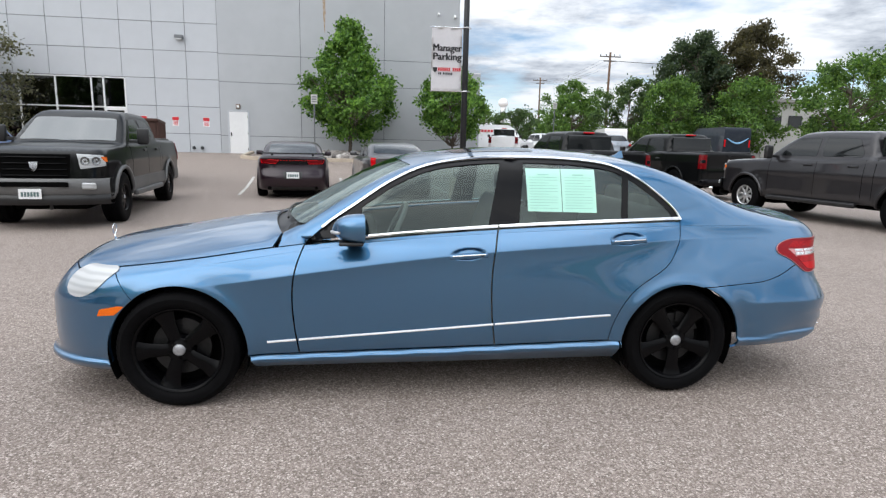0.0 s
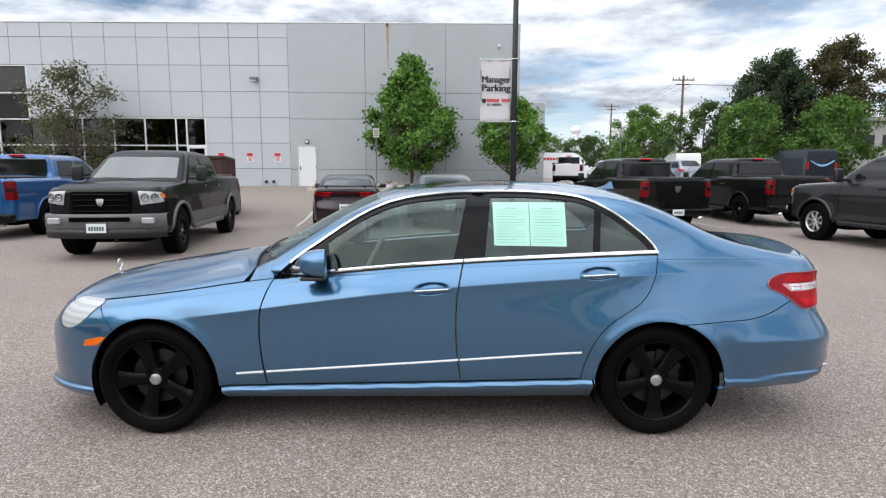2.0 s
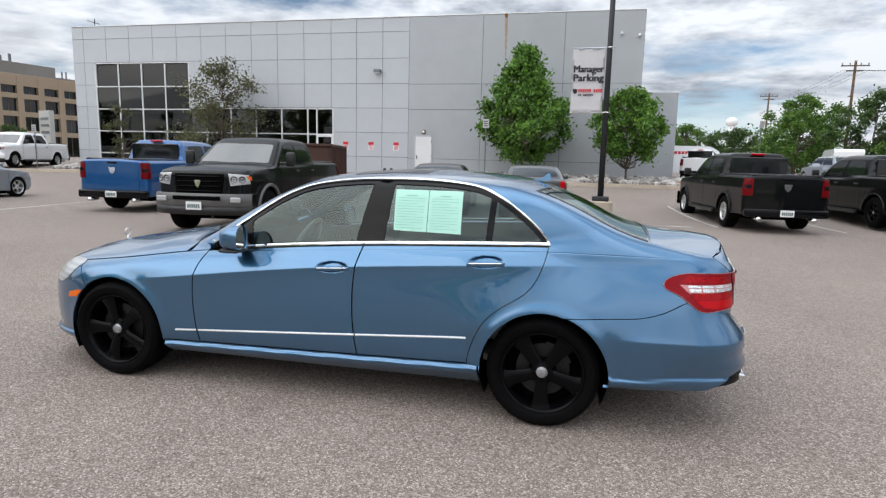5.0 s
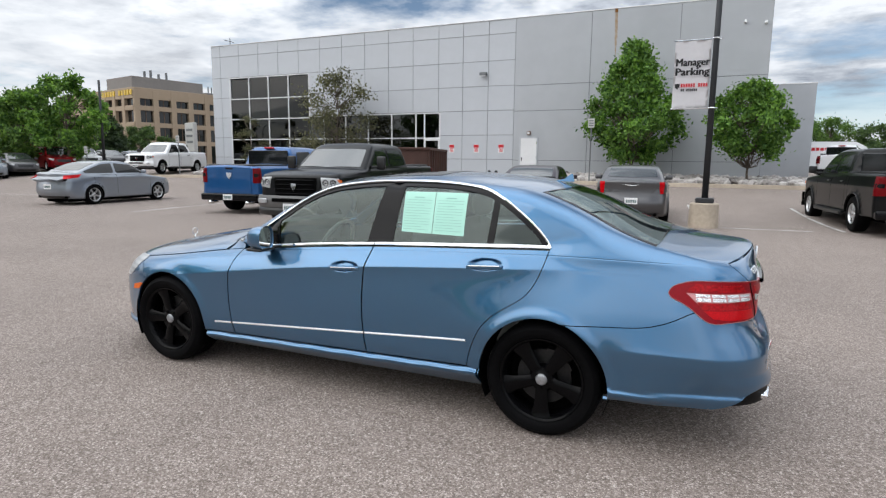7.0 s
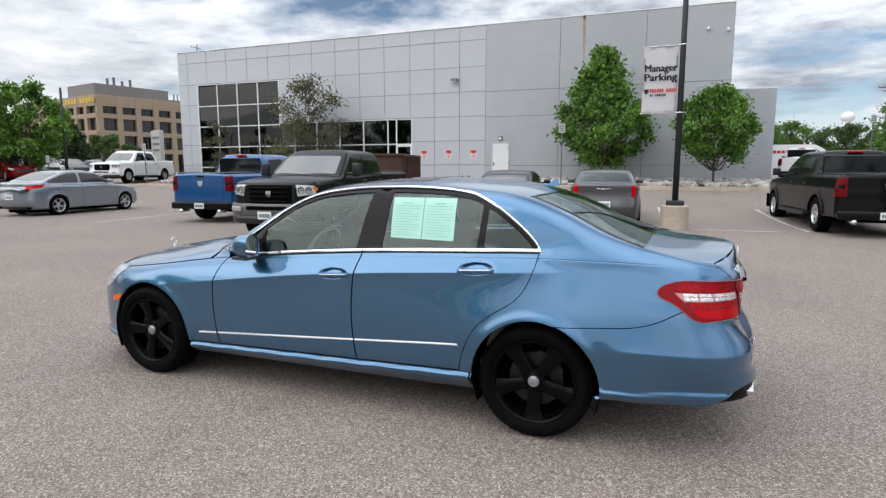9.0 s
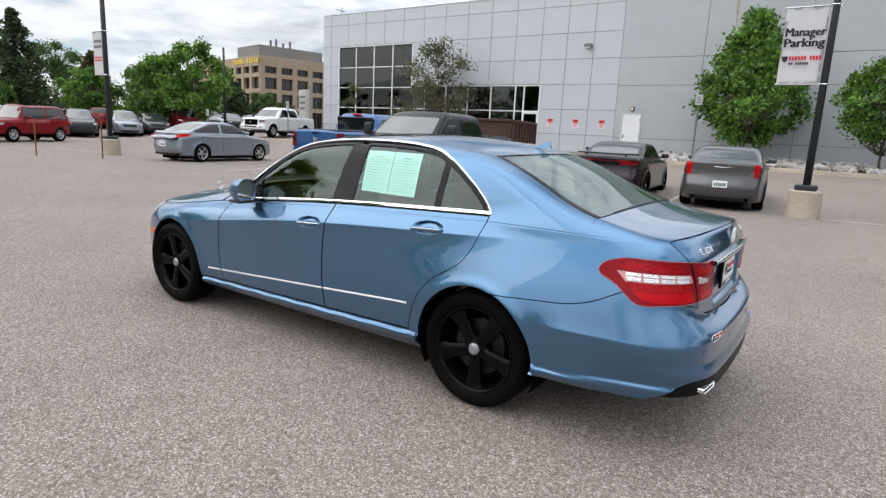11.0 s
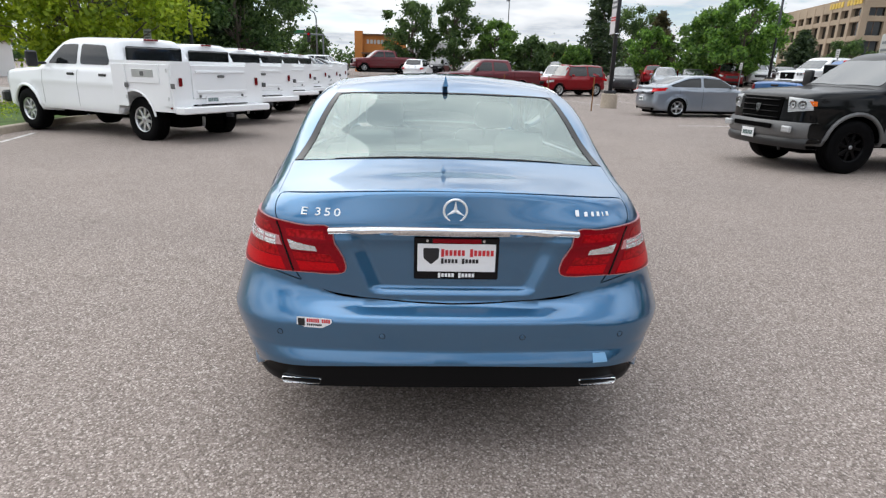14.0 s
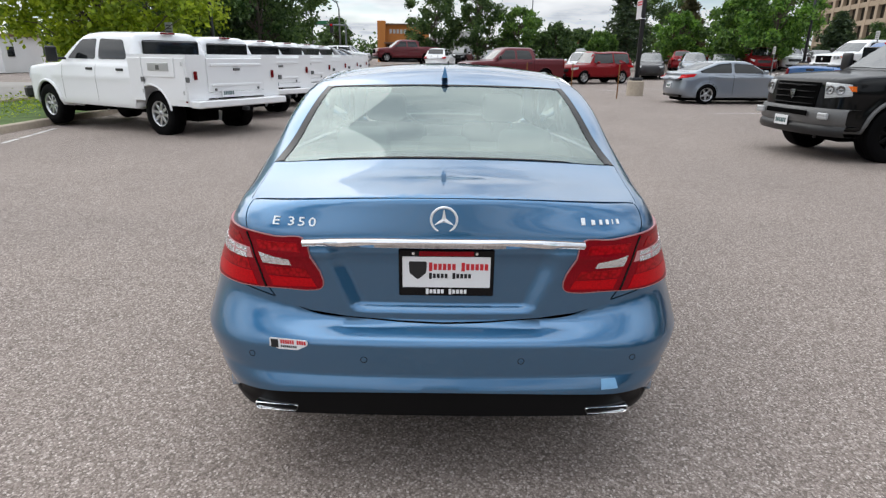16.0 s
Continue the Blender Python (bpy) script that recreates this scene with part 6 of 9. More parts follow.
# ---- other vehicles ----
def make_shell(o):
    """The solid of a vehicle from a few lengths. Its nose points to -x, and x = 0 lies midway between the axles."""
    top = cubic(*o["top"])
    roof = cubic(*o["roof"])
    W, xf, xr, base = o["half"], o["xf"], o["xr"], o["base"]
    (wx0, wz0, wx1, wz1), (rx0, rz0, rx1, rz1) = o["ws"], o["rs"]
    wsl, rsl = (wx1 - wx0) / (wz1 - wz0), (rx1 - rx0) / (rz1 - rz0)
    belt, gw, tum = o["belt"], o["gw"], o.get("tumble", 0.20)
    kf, kr, ks = o.get("kf", 0.25), o.get("kr", 0.18), o.get("ks", 0.07)
    taper_f, taper_r = o.get("taper_f", 0.09), o.get("taper_r", 0.07)
    line, r, half_wb = o.get("line", 0.85), o["r"], o["wb"] / 2
    bf, br = o.get("bow_f", 0.16), o.get("bow_r", 0.07)

    tail, front = (cubic(*o[k]) if k in o else None for k in ("tail", "front"))

    def F(p):
        x, y, z = p[..., 0], np.abs(p[..., 1]), p[..., 2]
        w = W - taper_f * step((-x - half_wb * 0.55) / (half_wb * 1.1)) ** 2 - taper_r * step((x - half_wb * 0.55) / (half_wb * 1.1)) ** 2
        w = w - 0.16 * pos(z - line, 0.015) - 0.010 * (1 - np.exp(-pos(line - z, 0.008) / 0.05)) - 0.5 * pos(base + 0.16 - z, 0.03) ** 2 - 0.02
        for cx in (-half_wb, half_wb):
            d = np.hypot(x - cx, z - r)
            w = w + 0.022 * np.exp(-((d - o["arch"] - 0.01) / 0.06) ** 2)
        low = smax(y - w, x - (xr - br * y ** 2 + (tail(z) if tail else 0.0)), kr)
        low = smax(low, xf + bf * y ** 2 + (front(z) if front else o.get("lean_f", 0.05) * pos(z - 0.7, 0.05)) - x, kf)
        low = smax(low, z - (top(x) - o.get("crown", 0.05) * (y / W) ** 2), ks)
        low = smax(low, base - z, 0.04)
        gs = y - (gw - tum * (z - belt) - 0.3 * pos(z - belt - 0.12, 0.04) ** 2)
        gr = z - (roof(x) - 0.05 * (y / W) ** 2)
        ws = (wx0 + wsl * (z - wz0) + 0.16 * (y / W) ** 2 - x) / math.hypot(1, wsl)
        rs = (x - (rx0 + rsl * (z - rz0) - o.get("rbow", 0.06) * (y / W) ** 2)) / math.hypot(1, rsl)
        cab = smax(smax(smax(smax(gs, gr, 0.12), ws, 0.09), rs, 0.09), belt - 0.2 - z, 0.03)
        return smin(low, cab, 0.04)
    return F


def skin(F, o, nx=56, nphi=44, nb=9):
    """The whole outer skin, with the wheel arches cut out."""
    zc = o["base"] + 0.42 * (o["belt"] - o["base"]) + 0.12
    xa, xb = o["xf"] + 0.75, o["xr"] - 0.75
    cen, way = [], []
    for b in np.linspace(-88, -88 / nb, nb):
        cen.append(xa), way.append(radians(b))
    for x in np.linspace(xa, xb, nx):
        cen.append(x), way.append(0.0)
    for b in np.linspace(88 / nb, 88, nb):
        cen.append(xb), way.append(radians(b))
    phi = np.linspace(0, 2 * math.pi, nphi, endpoint=False) + math.pi / nphi
    c = np.stack([np.repeat(cen, nphi), np.zeros(len(cen) * nphi), np.full(len(cen) * nphi, zc)], -1)
    w, f = np.repeat(way, nphi), np.tile(phi, len(cen))
    d = np.stack([np.sin(w), np.cos(w) * np.cos(f), np.cos(w) * np.sin(f)], -1)
    p = shoot(F, c + 3.0 * d, c, 26)
    # fit the mesh to the edge of the arches
    for cx in (-o["wb"] / 2, o["wb"] / 2):
        v = p[:, [0, 2]] - [cx, o["r"]]
        rr = np.linalg.norm(v, axis=1)
        m = (np.abs(rr - o["arch"]) < 0.055) & (np.abs(p[:, 1]) > 0.5)
        q = v[m] / rr[m][:, None] * o["arch"] + [cx, o["r"]]
        sg = np.sign(p[m, 1])
        lifted = shoot(F, np.stack([q[:, 0], np.full(len(q), -1.7), q[:, 1]], -1), np.stack([q[:, 0], np.zeros(len(q)), q[:, 1]], -1), 24)
        lifted[:, 1] *= -sg
        p[m] = lifted
    n = gradient(F, p)
    faces, normals, rows = [], [], len(cen)
    for i in range(rows - 1):
        for k in range(nphi):
            f4 = [i * nphi + k, (i + 1) * nphi + k, (i + 1) * nphi + (k + 1) % nphi, i * nphi + (k + 1) % nphi]
            mid = p[f4].mean(0)
            if abs(mid[1]) > 0.5 and any(np.all(np.hypot(p[f4, 0] - cx, p[f4, 2] - o["r"]) < o["arch"] + 0.004) for cx in (-o["wb"] / 2, o["wb"] / 2)):
                continue
            if np.cross(p[f4[1]] - p[f4[0]], p[f4[2]] - p[f4[0]]) @ n[f4].mean(0) < 0:
                f4.reverse()
            faces.append(f4)
            normals += [n[j] for j in f4]
    return p, faces, np.array(normals)


SHELLS = {}


def vehicle_parts(car, o, kind, paint_mat, detail=1, two_tone=None):
    """Skin, glass, lamps, wheels and trim that all kinds share. Returns the shell."""
    key = (kind, detail)
    if key not in SHELLS:
        F = make_shell(o)
        fine = (80, 76, 20) if detail else (34, 34, 8)
        got = {"F": F, "skin": panel_mesh("body", skin(F, o, *fine))}
        h = 0.07 if detail else 0.14
        for name, loop in o["side_glass"]:
            pan = cut_panel(F, SIDE, rounded2(loop, 0.06, 4), h, off=0.006, rim=0.008, flat=False)
            got[name] = (panel_mesh("side_window", pan), panel_mesh("side_window", flip_panel(pan)))
        got["ws"] = panel_mesh("windscreen", cut_panel(F, TOPV, rounded2(o["ws_loop"], 0.05, 4), h, off=0.006, rim=0.008, flat=False))
        if "rs_loop" in o:
            got["rs"] = panel_mesh("rear_window", cut_panel(F, TOPV, rounded2(o["rs_loop"], 0.05, 4), h, off=0.006, rim=0.008, flat=False))
        SHELLS[key] = got
    got = SHELLS[key]

    def put(name, me, mat, label=""):
        me = me.copy()
        me.materials.clear()
        me.materials.append(mat)
        ob = new(name, me)
        ob.parent = car
        if label:
            ob["label"] = label
        return ob
    put("body", got["skin"], paint_mat)
    for name, _ in o["side_glass"]:
        for k in (0, 1):
            put("side_window", got[name][k], M["shut_glass"], "dark side window")
    put("windscreen", got["ws"], M["screen_glass"], "pale reflecting windscreen")
    if "rs" in got:
        put("rear_window", got["rs"], M["screen_glass"] if detail else M["shut_glass"], "rear window")
    F, hw = got["F"], o["wb"] / 2
    for cx in (-hw, hw):
        for s in (-1, 1):
            y = s * (o["half"] - 0.025)
            hub_wheel(car, cx, y, o["r"], o["tw"], o["rim"], M["rubber"], o["rim_mat"], M["silver_cap"], o.get("spokes", 5), 1 if detail else 0, o.get("style", "wide"))
            bm = bmesh.new()
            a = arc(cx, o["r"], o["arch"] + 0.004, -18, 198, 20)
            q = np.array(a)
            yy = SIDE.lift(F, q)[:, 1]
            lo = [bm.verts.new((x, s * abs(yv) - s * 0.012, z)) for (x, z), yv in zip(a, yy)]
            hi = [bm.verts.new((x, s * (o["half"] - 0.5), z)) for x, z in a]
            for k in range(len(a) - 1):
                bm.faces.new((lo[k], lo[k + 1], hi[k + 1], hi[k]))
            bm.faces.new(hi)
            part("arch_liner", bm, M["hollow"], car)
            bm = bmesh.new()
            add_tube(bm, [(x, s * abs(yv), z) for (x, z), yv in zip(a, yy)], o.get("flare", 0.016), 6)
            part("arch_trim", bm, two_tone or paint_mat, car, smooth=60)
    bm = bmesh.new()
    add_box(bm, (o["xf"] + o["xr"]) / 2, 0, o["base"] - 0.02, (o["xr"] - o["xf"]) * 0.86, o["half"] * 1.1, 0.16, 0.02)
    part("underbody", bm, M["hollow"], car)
    return F


def on_end(F, view, pairs):
    q = np.array(pairs, float)
    return view.lift(F, np.stack([np.radians(q[:, 0]), q[:, 1]], -1))


def end_panel(car, F, view, loop, mat, name, label="", off=0.008, both=False, h=0.06):
    pan = cut_panel(F, view, on_end(F, view, loop), h, off=off, rim=0.015, scale=(0.9, 1))
    panel_part(name, pan, mat, car, label)
    if both:
        panel_part(name, pan, mat, car, label, True)


def plate_part(car, x, y, z, way, tilt=0):
    pl = new("number_plate")
    pl.parent = car
    pl.matrix_basis = Matrix.Translation((x, y, z)) @ Matrix.Rotation(radians(90 * way), 4, "Z")
    part("plate_sheet", box(0, 0, 0, 0.31, 0.012, 0.155, 0.004), M["white_print"], pl, "pale number plate")
    for k in range(6):
        part("print_bar", box(-0.105 + 0.042 * k, -0.008, -0.005, 0.030, 0.004, 0.07), M["plate_ink"], pl)
    return pl


M["shut_glass"] = plain("dark_window_glass", (0.010, 0.012, 0.013), 0.05, 0, 0.1, 1, spec=0.6)
M["screen_glass"] = plain("windscreen_glass", (0.030, 0.036, 0.036), 0.03, 0, 0.1, 1, spec=0.9)
M["screen_glass"].node_tree.nodes["Principled BSDF"].inputs["IOR"].default_value = 1.85
M["plate_ink"] = plain("plate_ink", (0.10, 0.16, 0.16), 0.5, 0, 0.1, 9)
M["paint_black"] = paint("black_truck_paint", (0.0035, 0.004, 0.0045), 0.2, 0.3, 0.0, 0.003, 0.45)
M["paint_grey"] = paint("dark_grey_metallic_paint", (0.026, 0.025, 0.028), 0.2, 0.32, 0.5, 0.02, 0.6)
M["paint_plum"] = paint("dark_plum_metallic_paint", (0.014, 0.004, 0.010), 0.3, 0.3, 0.3, 0.008, 0.5)
M["paint_steel"] = paint("steel_grey_metallic_paint", (0.085, 0.085, 0.09), 0.2, 0.32, 0.5, 0.03, 0.7)
M["paint_bright_blue"] = paint("bright_blue_paint", (0.003, 0.085, 0.27), 0.15, 0.3, 0.35, 0.03)
M["paint_silver"] = paint("silver_metallic_paint", (0.26, 0.29, 0.33), 0.15, 0.32, 0.6, 0.02)
M["paint_white"] = paint("white_vehicle_paint", (0.86, 0.87, 0.88), 0.03, 0.35, 0.0, 0.03)
M["paint_red"] = paint("red_vehicle_paint", (0.20, 0.004, 0.008), 0.15, 0.3, 0.2, 0.01, 0.45)
M["paint_dark_red"] = paint("dark_red_truck_paint", (0.11, 0.003, 0.009), 0.2, 0.3, 0.3, 0.01, 0.45)
M["paint_navy"] = paint("blue_grey_paint", (0.07, 0.10, 0.15), 0.15, 0.3, 0.4, 0.04)
M["lamp_bowl"] = plain("dark_lamp_housing", (0.16, 0.165, 0.17), 0.12, 0.7, 0.35, 30, coat=1.0)
M["two_tone"] = plain("satin_grey_lower_trim", (0.13, 0.13, 0.13), 0.45, 0.3, 0.12, 8)
M["alloy"] = plain("machined_alloy_wheel", (0.60, 0.61, 0.62), 0.28, 0.85, 0.1, 12)
M["black_wheel"] = M["matte_rim"]


def pickup_spec(heavy=False, rim=None, style="wide", spokes=6, big=0.0):
    L, wb, fo, H = (6.07, 3.80, 1.02, 1.96) if heavy else (5.92, 3.67, 0.98, 1.95)
    xf = -wb / 2 - fo
    xr = xf + L
    hz, rail = (1.30, 1.43) if heavy else (1.22, 1.38)
    belt = hz + 0.06
    H += big
    hz += big
    belt += big
    rail += big
    base = 0.47 + big if heavy else 0.40 + big
    a, b = xf + 1.50, xf + 4.06
    g = belt + 0.05
    roof_in = H - 0.17
    return dict(
        xf=xf, xr=xr, half=1.01, base=base, wb=wb, r=0.43 if heavy else 0.41, tw=0.29, rim=0.235, arch=0.52 if heavy else 0.49, flare=0.035 if heavy else 0.022,
        top=([xf, xf + 0.25, xf + 0.7, a, a + 0.6, b, b + 0.12, xr - 0.3, xr], [hz - 0.10, hz - 0.03, hz + 0.02, hz + 0.06, belt, rail, rail + 0.003, rail, rail]),
        roof=([a, a + 0.55, a + 0.95, a + 1.6, b, b + 0.3], [H - 0.35, H - 0.09, H - 0.015, H, H - 0.03, H - 0.06]),
        ws=(a - 0.12, hz + 0.06, a + 0.66, H - 0.06), rs=(b + 0.06, belt, b - 0.10, H - 0.04), belt=belt, gw=0.90, tumble=0.23, line=1.02 + big, kf=0.22, kr=0.10, ks=0.08,
        taper_f=0.06, taper_r=0.02, bow_f=0.14, bow_r=0.02, lean_f=0.04, crown=0.04, rbow=0.02, rim_mat=rim or M["alloy"], style=style, spokes=spokes,
        side_glass=[("fg", [(a + 0.34, g), (a + 0.78, roof_in), (a + 1.30, roof_in + 0.015), (a + 1.32, g)]), ("rg", [(a + 1.44, g), (a + 1.42, roof_in + 0.015), (a + 2.18, roof_in - 0.01), (a + 2.36, g + 0.08), (a + 2.34, g)])],
        ws_loop=[(a + 0.00, -0.76), (a + 0.56, -0.66), (a + 0.50, 0.0), (a + 0.56, 0.66), (a + 0.00, 0.76), (a - 0.10, 0.0)],
        H=H, a=a, b=b, hz=hz, rail=rail, heavy=heavy)


def make_pickup(name, m, label, o, key, paint_mat, lower=None, detail=1, front=True, tail=True, bed_panel=True, group="parked pickups", tow_mirrors=False, plate=True, bars=True):
    car = thing(name, m, label, "pickup truck", group)
    F = vehicle_parts(car, o, key, paint_mat, detail, lower)
    NV, TV = Round(o["xf"] + 0.9, -1), Round(o["xr"] - 0.9, 1)
    xf, xr, hz, rail, base = o["xf"], o["xr"], o["hz"], o["rail"], o["base"]
    bump = lower or paint_mat
    # front
    gz0, gz1 = base + 0.33, hz - 0.13
    end_panel(car, F, NV, [(-30, gz1), (30, gz1), (28, gz0), (-28, gz0)], M["hollow"], "grille", "black grille", 0.012)
    for k in range(4 if detail else 0):
        z = gz0 + (gz1 - gz0) * (k + 0.5) / 4
        pts = on_end(F, NV, [(a, z) for a in np.linspace(27, -27, 7)])
        bm = bmesh.new()
        add_tube(bm, [tuple(p + [-0.022, 0, 0]) for p in pts], 0.014, 6)
        part("grille_bar", bm, M["matte_rim"], car, smooth=60)
    if detail:
        c = on_end(F, NV, [(0, (gz0 + gz1) / 2)])[0]
        bm = bmesh.new()
        add_prism(bm, [(-0.06, 0.07), (0.06, 0.07), (0.05, -0.02), (0.0, -0.08), (-0.05, -0.02)], -0.02, 0.0, "x")
        ob = part("grille_emblem", bm, M["chrome"], car, "chrome emblem")
        ob.location = c + np.array([-0.028, 0, 0])
    end_panel(car, F, NV, [(34.5, gz1 + 0.01), (53, gz1 - 0.01), (54.5, gz0 + 0.20), (36, gz0 + 0.15)], M["headlamp"], "headlamp", "clear headlamp with dark bowls", 0.012, True)
    for s in (-1, 1) if detail else ():
        for ang in (39.5, 46.5):
            c = on_end(F, NV, [(s * ang, (gz1 + gz0 + 0.17) / 2 + 0.005)])[0]
            nv = Vector(gradient(F, c[None])[0])
            bm = bmesh.new()
            add_lathe(bm, [(0.062, 0.004), (0.066, 0.010), (0.061, 0.012), (0.048, 0.004), (0.026, -0.004), (0.015, 0.010), (0.001, 0.012)], 20, "z")
            part("lamp_reflector", bm, M["lamp_bowl"], car, smooth=60).matrix_basis = Matrix.Translation(Vector(c) + nv * 0.012) @ nv.to_track_quat("Z", "Y").to_matrix().to_4x4()
    end_panel(car, F, NV, [(50.5, gz1 - 0.03), (56, gz1 - 0.04), (56.5, gz0 + 0.26), (53.5, gz0 + 0.26)], M["amber_lens"], "indicator_lamp", "amber corner lamp", 0.014, True)
    for zc, hh, mt, nm in ((base + 0.20, 0.26, bump, "front_bumper"), (base + 0.00, 0.16, M["black_plastic"], "front_valance")):
        bm = bmesh.new()
        ring = []
        for y in np.linspace(-0.98, 0.98, 15):
            x = xf - 0.10 + 0.20 * y ** 2 + 0.10 * y ** 8
            ring.append([bm.verts.new((x + dx, y, zc + dz)) for dx, dz in ((0.22, hh / 2), (0.03, hh / 2), (0.0, hh / 2 - 0.04), (0.0, -hh / 2 + 0.05), (0.04, -hh / 2), (0.24, -hh / 2))])
        for p, q in zip(ring, ring[1:]):
            for k in range(5):
                bm.faces.new((p[k], q[k], q[k + 1], p[k + 1]))
        bmesh.ops.recalc_face_normals(bm, faces=bm.faces[:])
        part(nm, bm, mt, car, smooth=45)
    if detail:
        for s in (-1, 1):
            part("fog_lamp", box(xf - 0.025, s * 0.74, base + 0.22, 0.05, 0.20, 0.10, 0.015), M["headlamp"], car)
        part("bumper_slot", box(xf - 0.095, 0, base + 0.245, 0.03, 0.95, 0.075, 0.01), M["hollow"], car)
        if plate:
            plate_part(car, xf - 0.115, 0.05, base + 0.10, -1)
    # tail
    c = on_end(F, TV, [(0, (base + 0.25 + rail) / 2)])[0]
    end_panel(car, F, TV, [(-38.5, rail - 0.05), (38.5, rail - 0.05), (38.5, base + 0.20), (-38.5, base + 0.20)], paint_mat, "tailgate", "", 0.010)
    end_panel(car, F, TV, [(41, rail - 0.09), (51, rail - 0.09), (51, rail - 0.50), (41, rail - 0.50)], M["dark_red_lens"], "tail_lamp", "tall dark red tail lamp", 0.014, True)
    end_panel(car, F, TV, [(42.5, rail - 0.24), (49, rail - 0.24), (49, rail - 0.33), (42.5, rail - 0.33)], M["gloss_black"], "reversing_lamp", "", 0.017, True)
    bm = bmesh.new()
    add_box(bm, xr + 0.01, 0, base + 0.08, 0.20, 1.88, 0.20, 0.05, None, 3)
    part("rear_bumper", bm, lower or M["gloss_black"], car, smooth=45)
    if plate:
        plate_part(car, xr + 0.122, 0, base + 0.08, 1)
    if detail:
        part("tailgate_handle", box(xr + 0.018, 0, rail - 0.10, 0.02, 0.26, 0.05, 0.01), M["gloss_black"], car)
        bm = bmesh.new()
        add_prism(bm, [(-0.09, 0.08), (0.09, 0.08), (0.07, -0.03), (0.0, -0.10), (-0.07, -0.03)], 0.0, 0.02, "x")
        ob = part("tailgate_emblem", bm, M["chrome"] if tail else M["gloss_black"], car)
        ob.location = (xr + 0.012, 0, rail - 0.30)
        for s in (-1, 1):
            bm = bmesh.new()
            add_tube(bm, [(xr - 0.2, s * 0.62, base - 0.06), (xr + 0.12, s * 0.62, base - 0.07)], 0.05, 12)
            part("tail_pipe", bm, M["chrome"], car, smooth=60)
    if lower and detail:
        hw, ar = o["wb"] / 2, o["arch"] + 0.03
        for xa, xb in ((-hw + ar, hw - ar), (hw + ar, xr - 0.12)):
            band = [(xa, base + 0.27), (xb, base + 0.27), (xb + (0.05 if xb < hw else 0), base + 0.03), (xa - 0.05, base + 0.03)]
            pan = cut_panel(F, SIDE, rounded2(band, 0.02, 3), 0.10, off=0.007, rim=0.010, flat=False)
            for mirror in (False, True):
                panel_part("lower_cladding", pan, lower, car, "satin grey lower door cladding", mirror)
    # rear cab window, brake lamp, bed
    b = o["b"]
    part("rear_window", box(b + 0.015, 0, (o["belt"] + o["H"]) / 2 - 0.03, 0.05, 1.42, o["H"] - o["belt"] - 0.20, 0.02), M["shut_glass"], car, "dark rear cab window")
    part("brake_lamp", box(b - 0.065, 0, o["H"] - 0.055, 0.08, 0.34, 0.045, 0.01), M["red_lens"], car, "high red brake lamp")
    # Black panel: a cover on one truck, elsewhere standing for the shaded open bed.
    bm = bmesh.new()
    add_box(bm, (b + 0.16 + xr - 0.05) / 2, 0, rail - 0.012, xr - b - 0.24, 1.56, 0.05, 0.015)
    part("bed_top_panel", bm, M["black_plastic"], car, "black panel over the load bed")
    # mirrors, handles, door joints
    for s in (-1, 1):
        mx = o["a"] + 0.28
        bm = bmesh.new()
        add_box(bm, mx, s * 1.15, o["belt"] + 0.12, 0.10, 0.20, 0.30 if tow_mirrors or o["heavy"] else 0.20, 0.035, None, 2)
        part("door_mirror", bm, M["black_plastic"], car, smooth=45)
        bm = bmesh.new()
        add_box(bm, mx, s * 1.01, o["belt"] + 0.03, 0.07, 0.20, 0.06, 0.015)
        part("mirror_arm", bm, M["black_plastic"], car)
        for hx in (o["a"] + 1.18, o["a"] + 2.22):
            y = float(SIDE.lift(F, np.array([[hx, o["belt"] - 0.14]]))[0, 1])
            part("door_handle", box(hx, s * (abs(y) + 0.012), o["belt"] - 0.14, 0.22, 0.03, 0.045, 0.01), M["black_plastic"] if bars else paint_mat, car)
        if detail:
            for jx in (o["a"] + 0.16, o["a"] + 1.38, o["b"] - 0.10, o["b"] + 0.12):
                zz = np.linspace(base + 0.12, o["belt"] if jx < o["b"] else rail - 0.05, 10)
                pts = SIDE.lift(F, np.stack([np.full(10, jx), zz], -1))
                panel_part("door_joint", strip(F, SIDE, pts, 0.010, 0.0012, 0.004, 2), M["hollow"], car, "", s > 0)
            bm = bmesh.new()
            add_box(bm, o["a"] + 1.3, s * 0.985, base - 0.02, 2.2, 0.10, 0.10, 0.03, None, 2)
            part("running_board", bm, lower or M["black_plastic"], car)
    return car


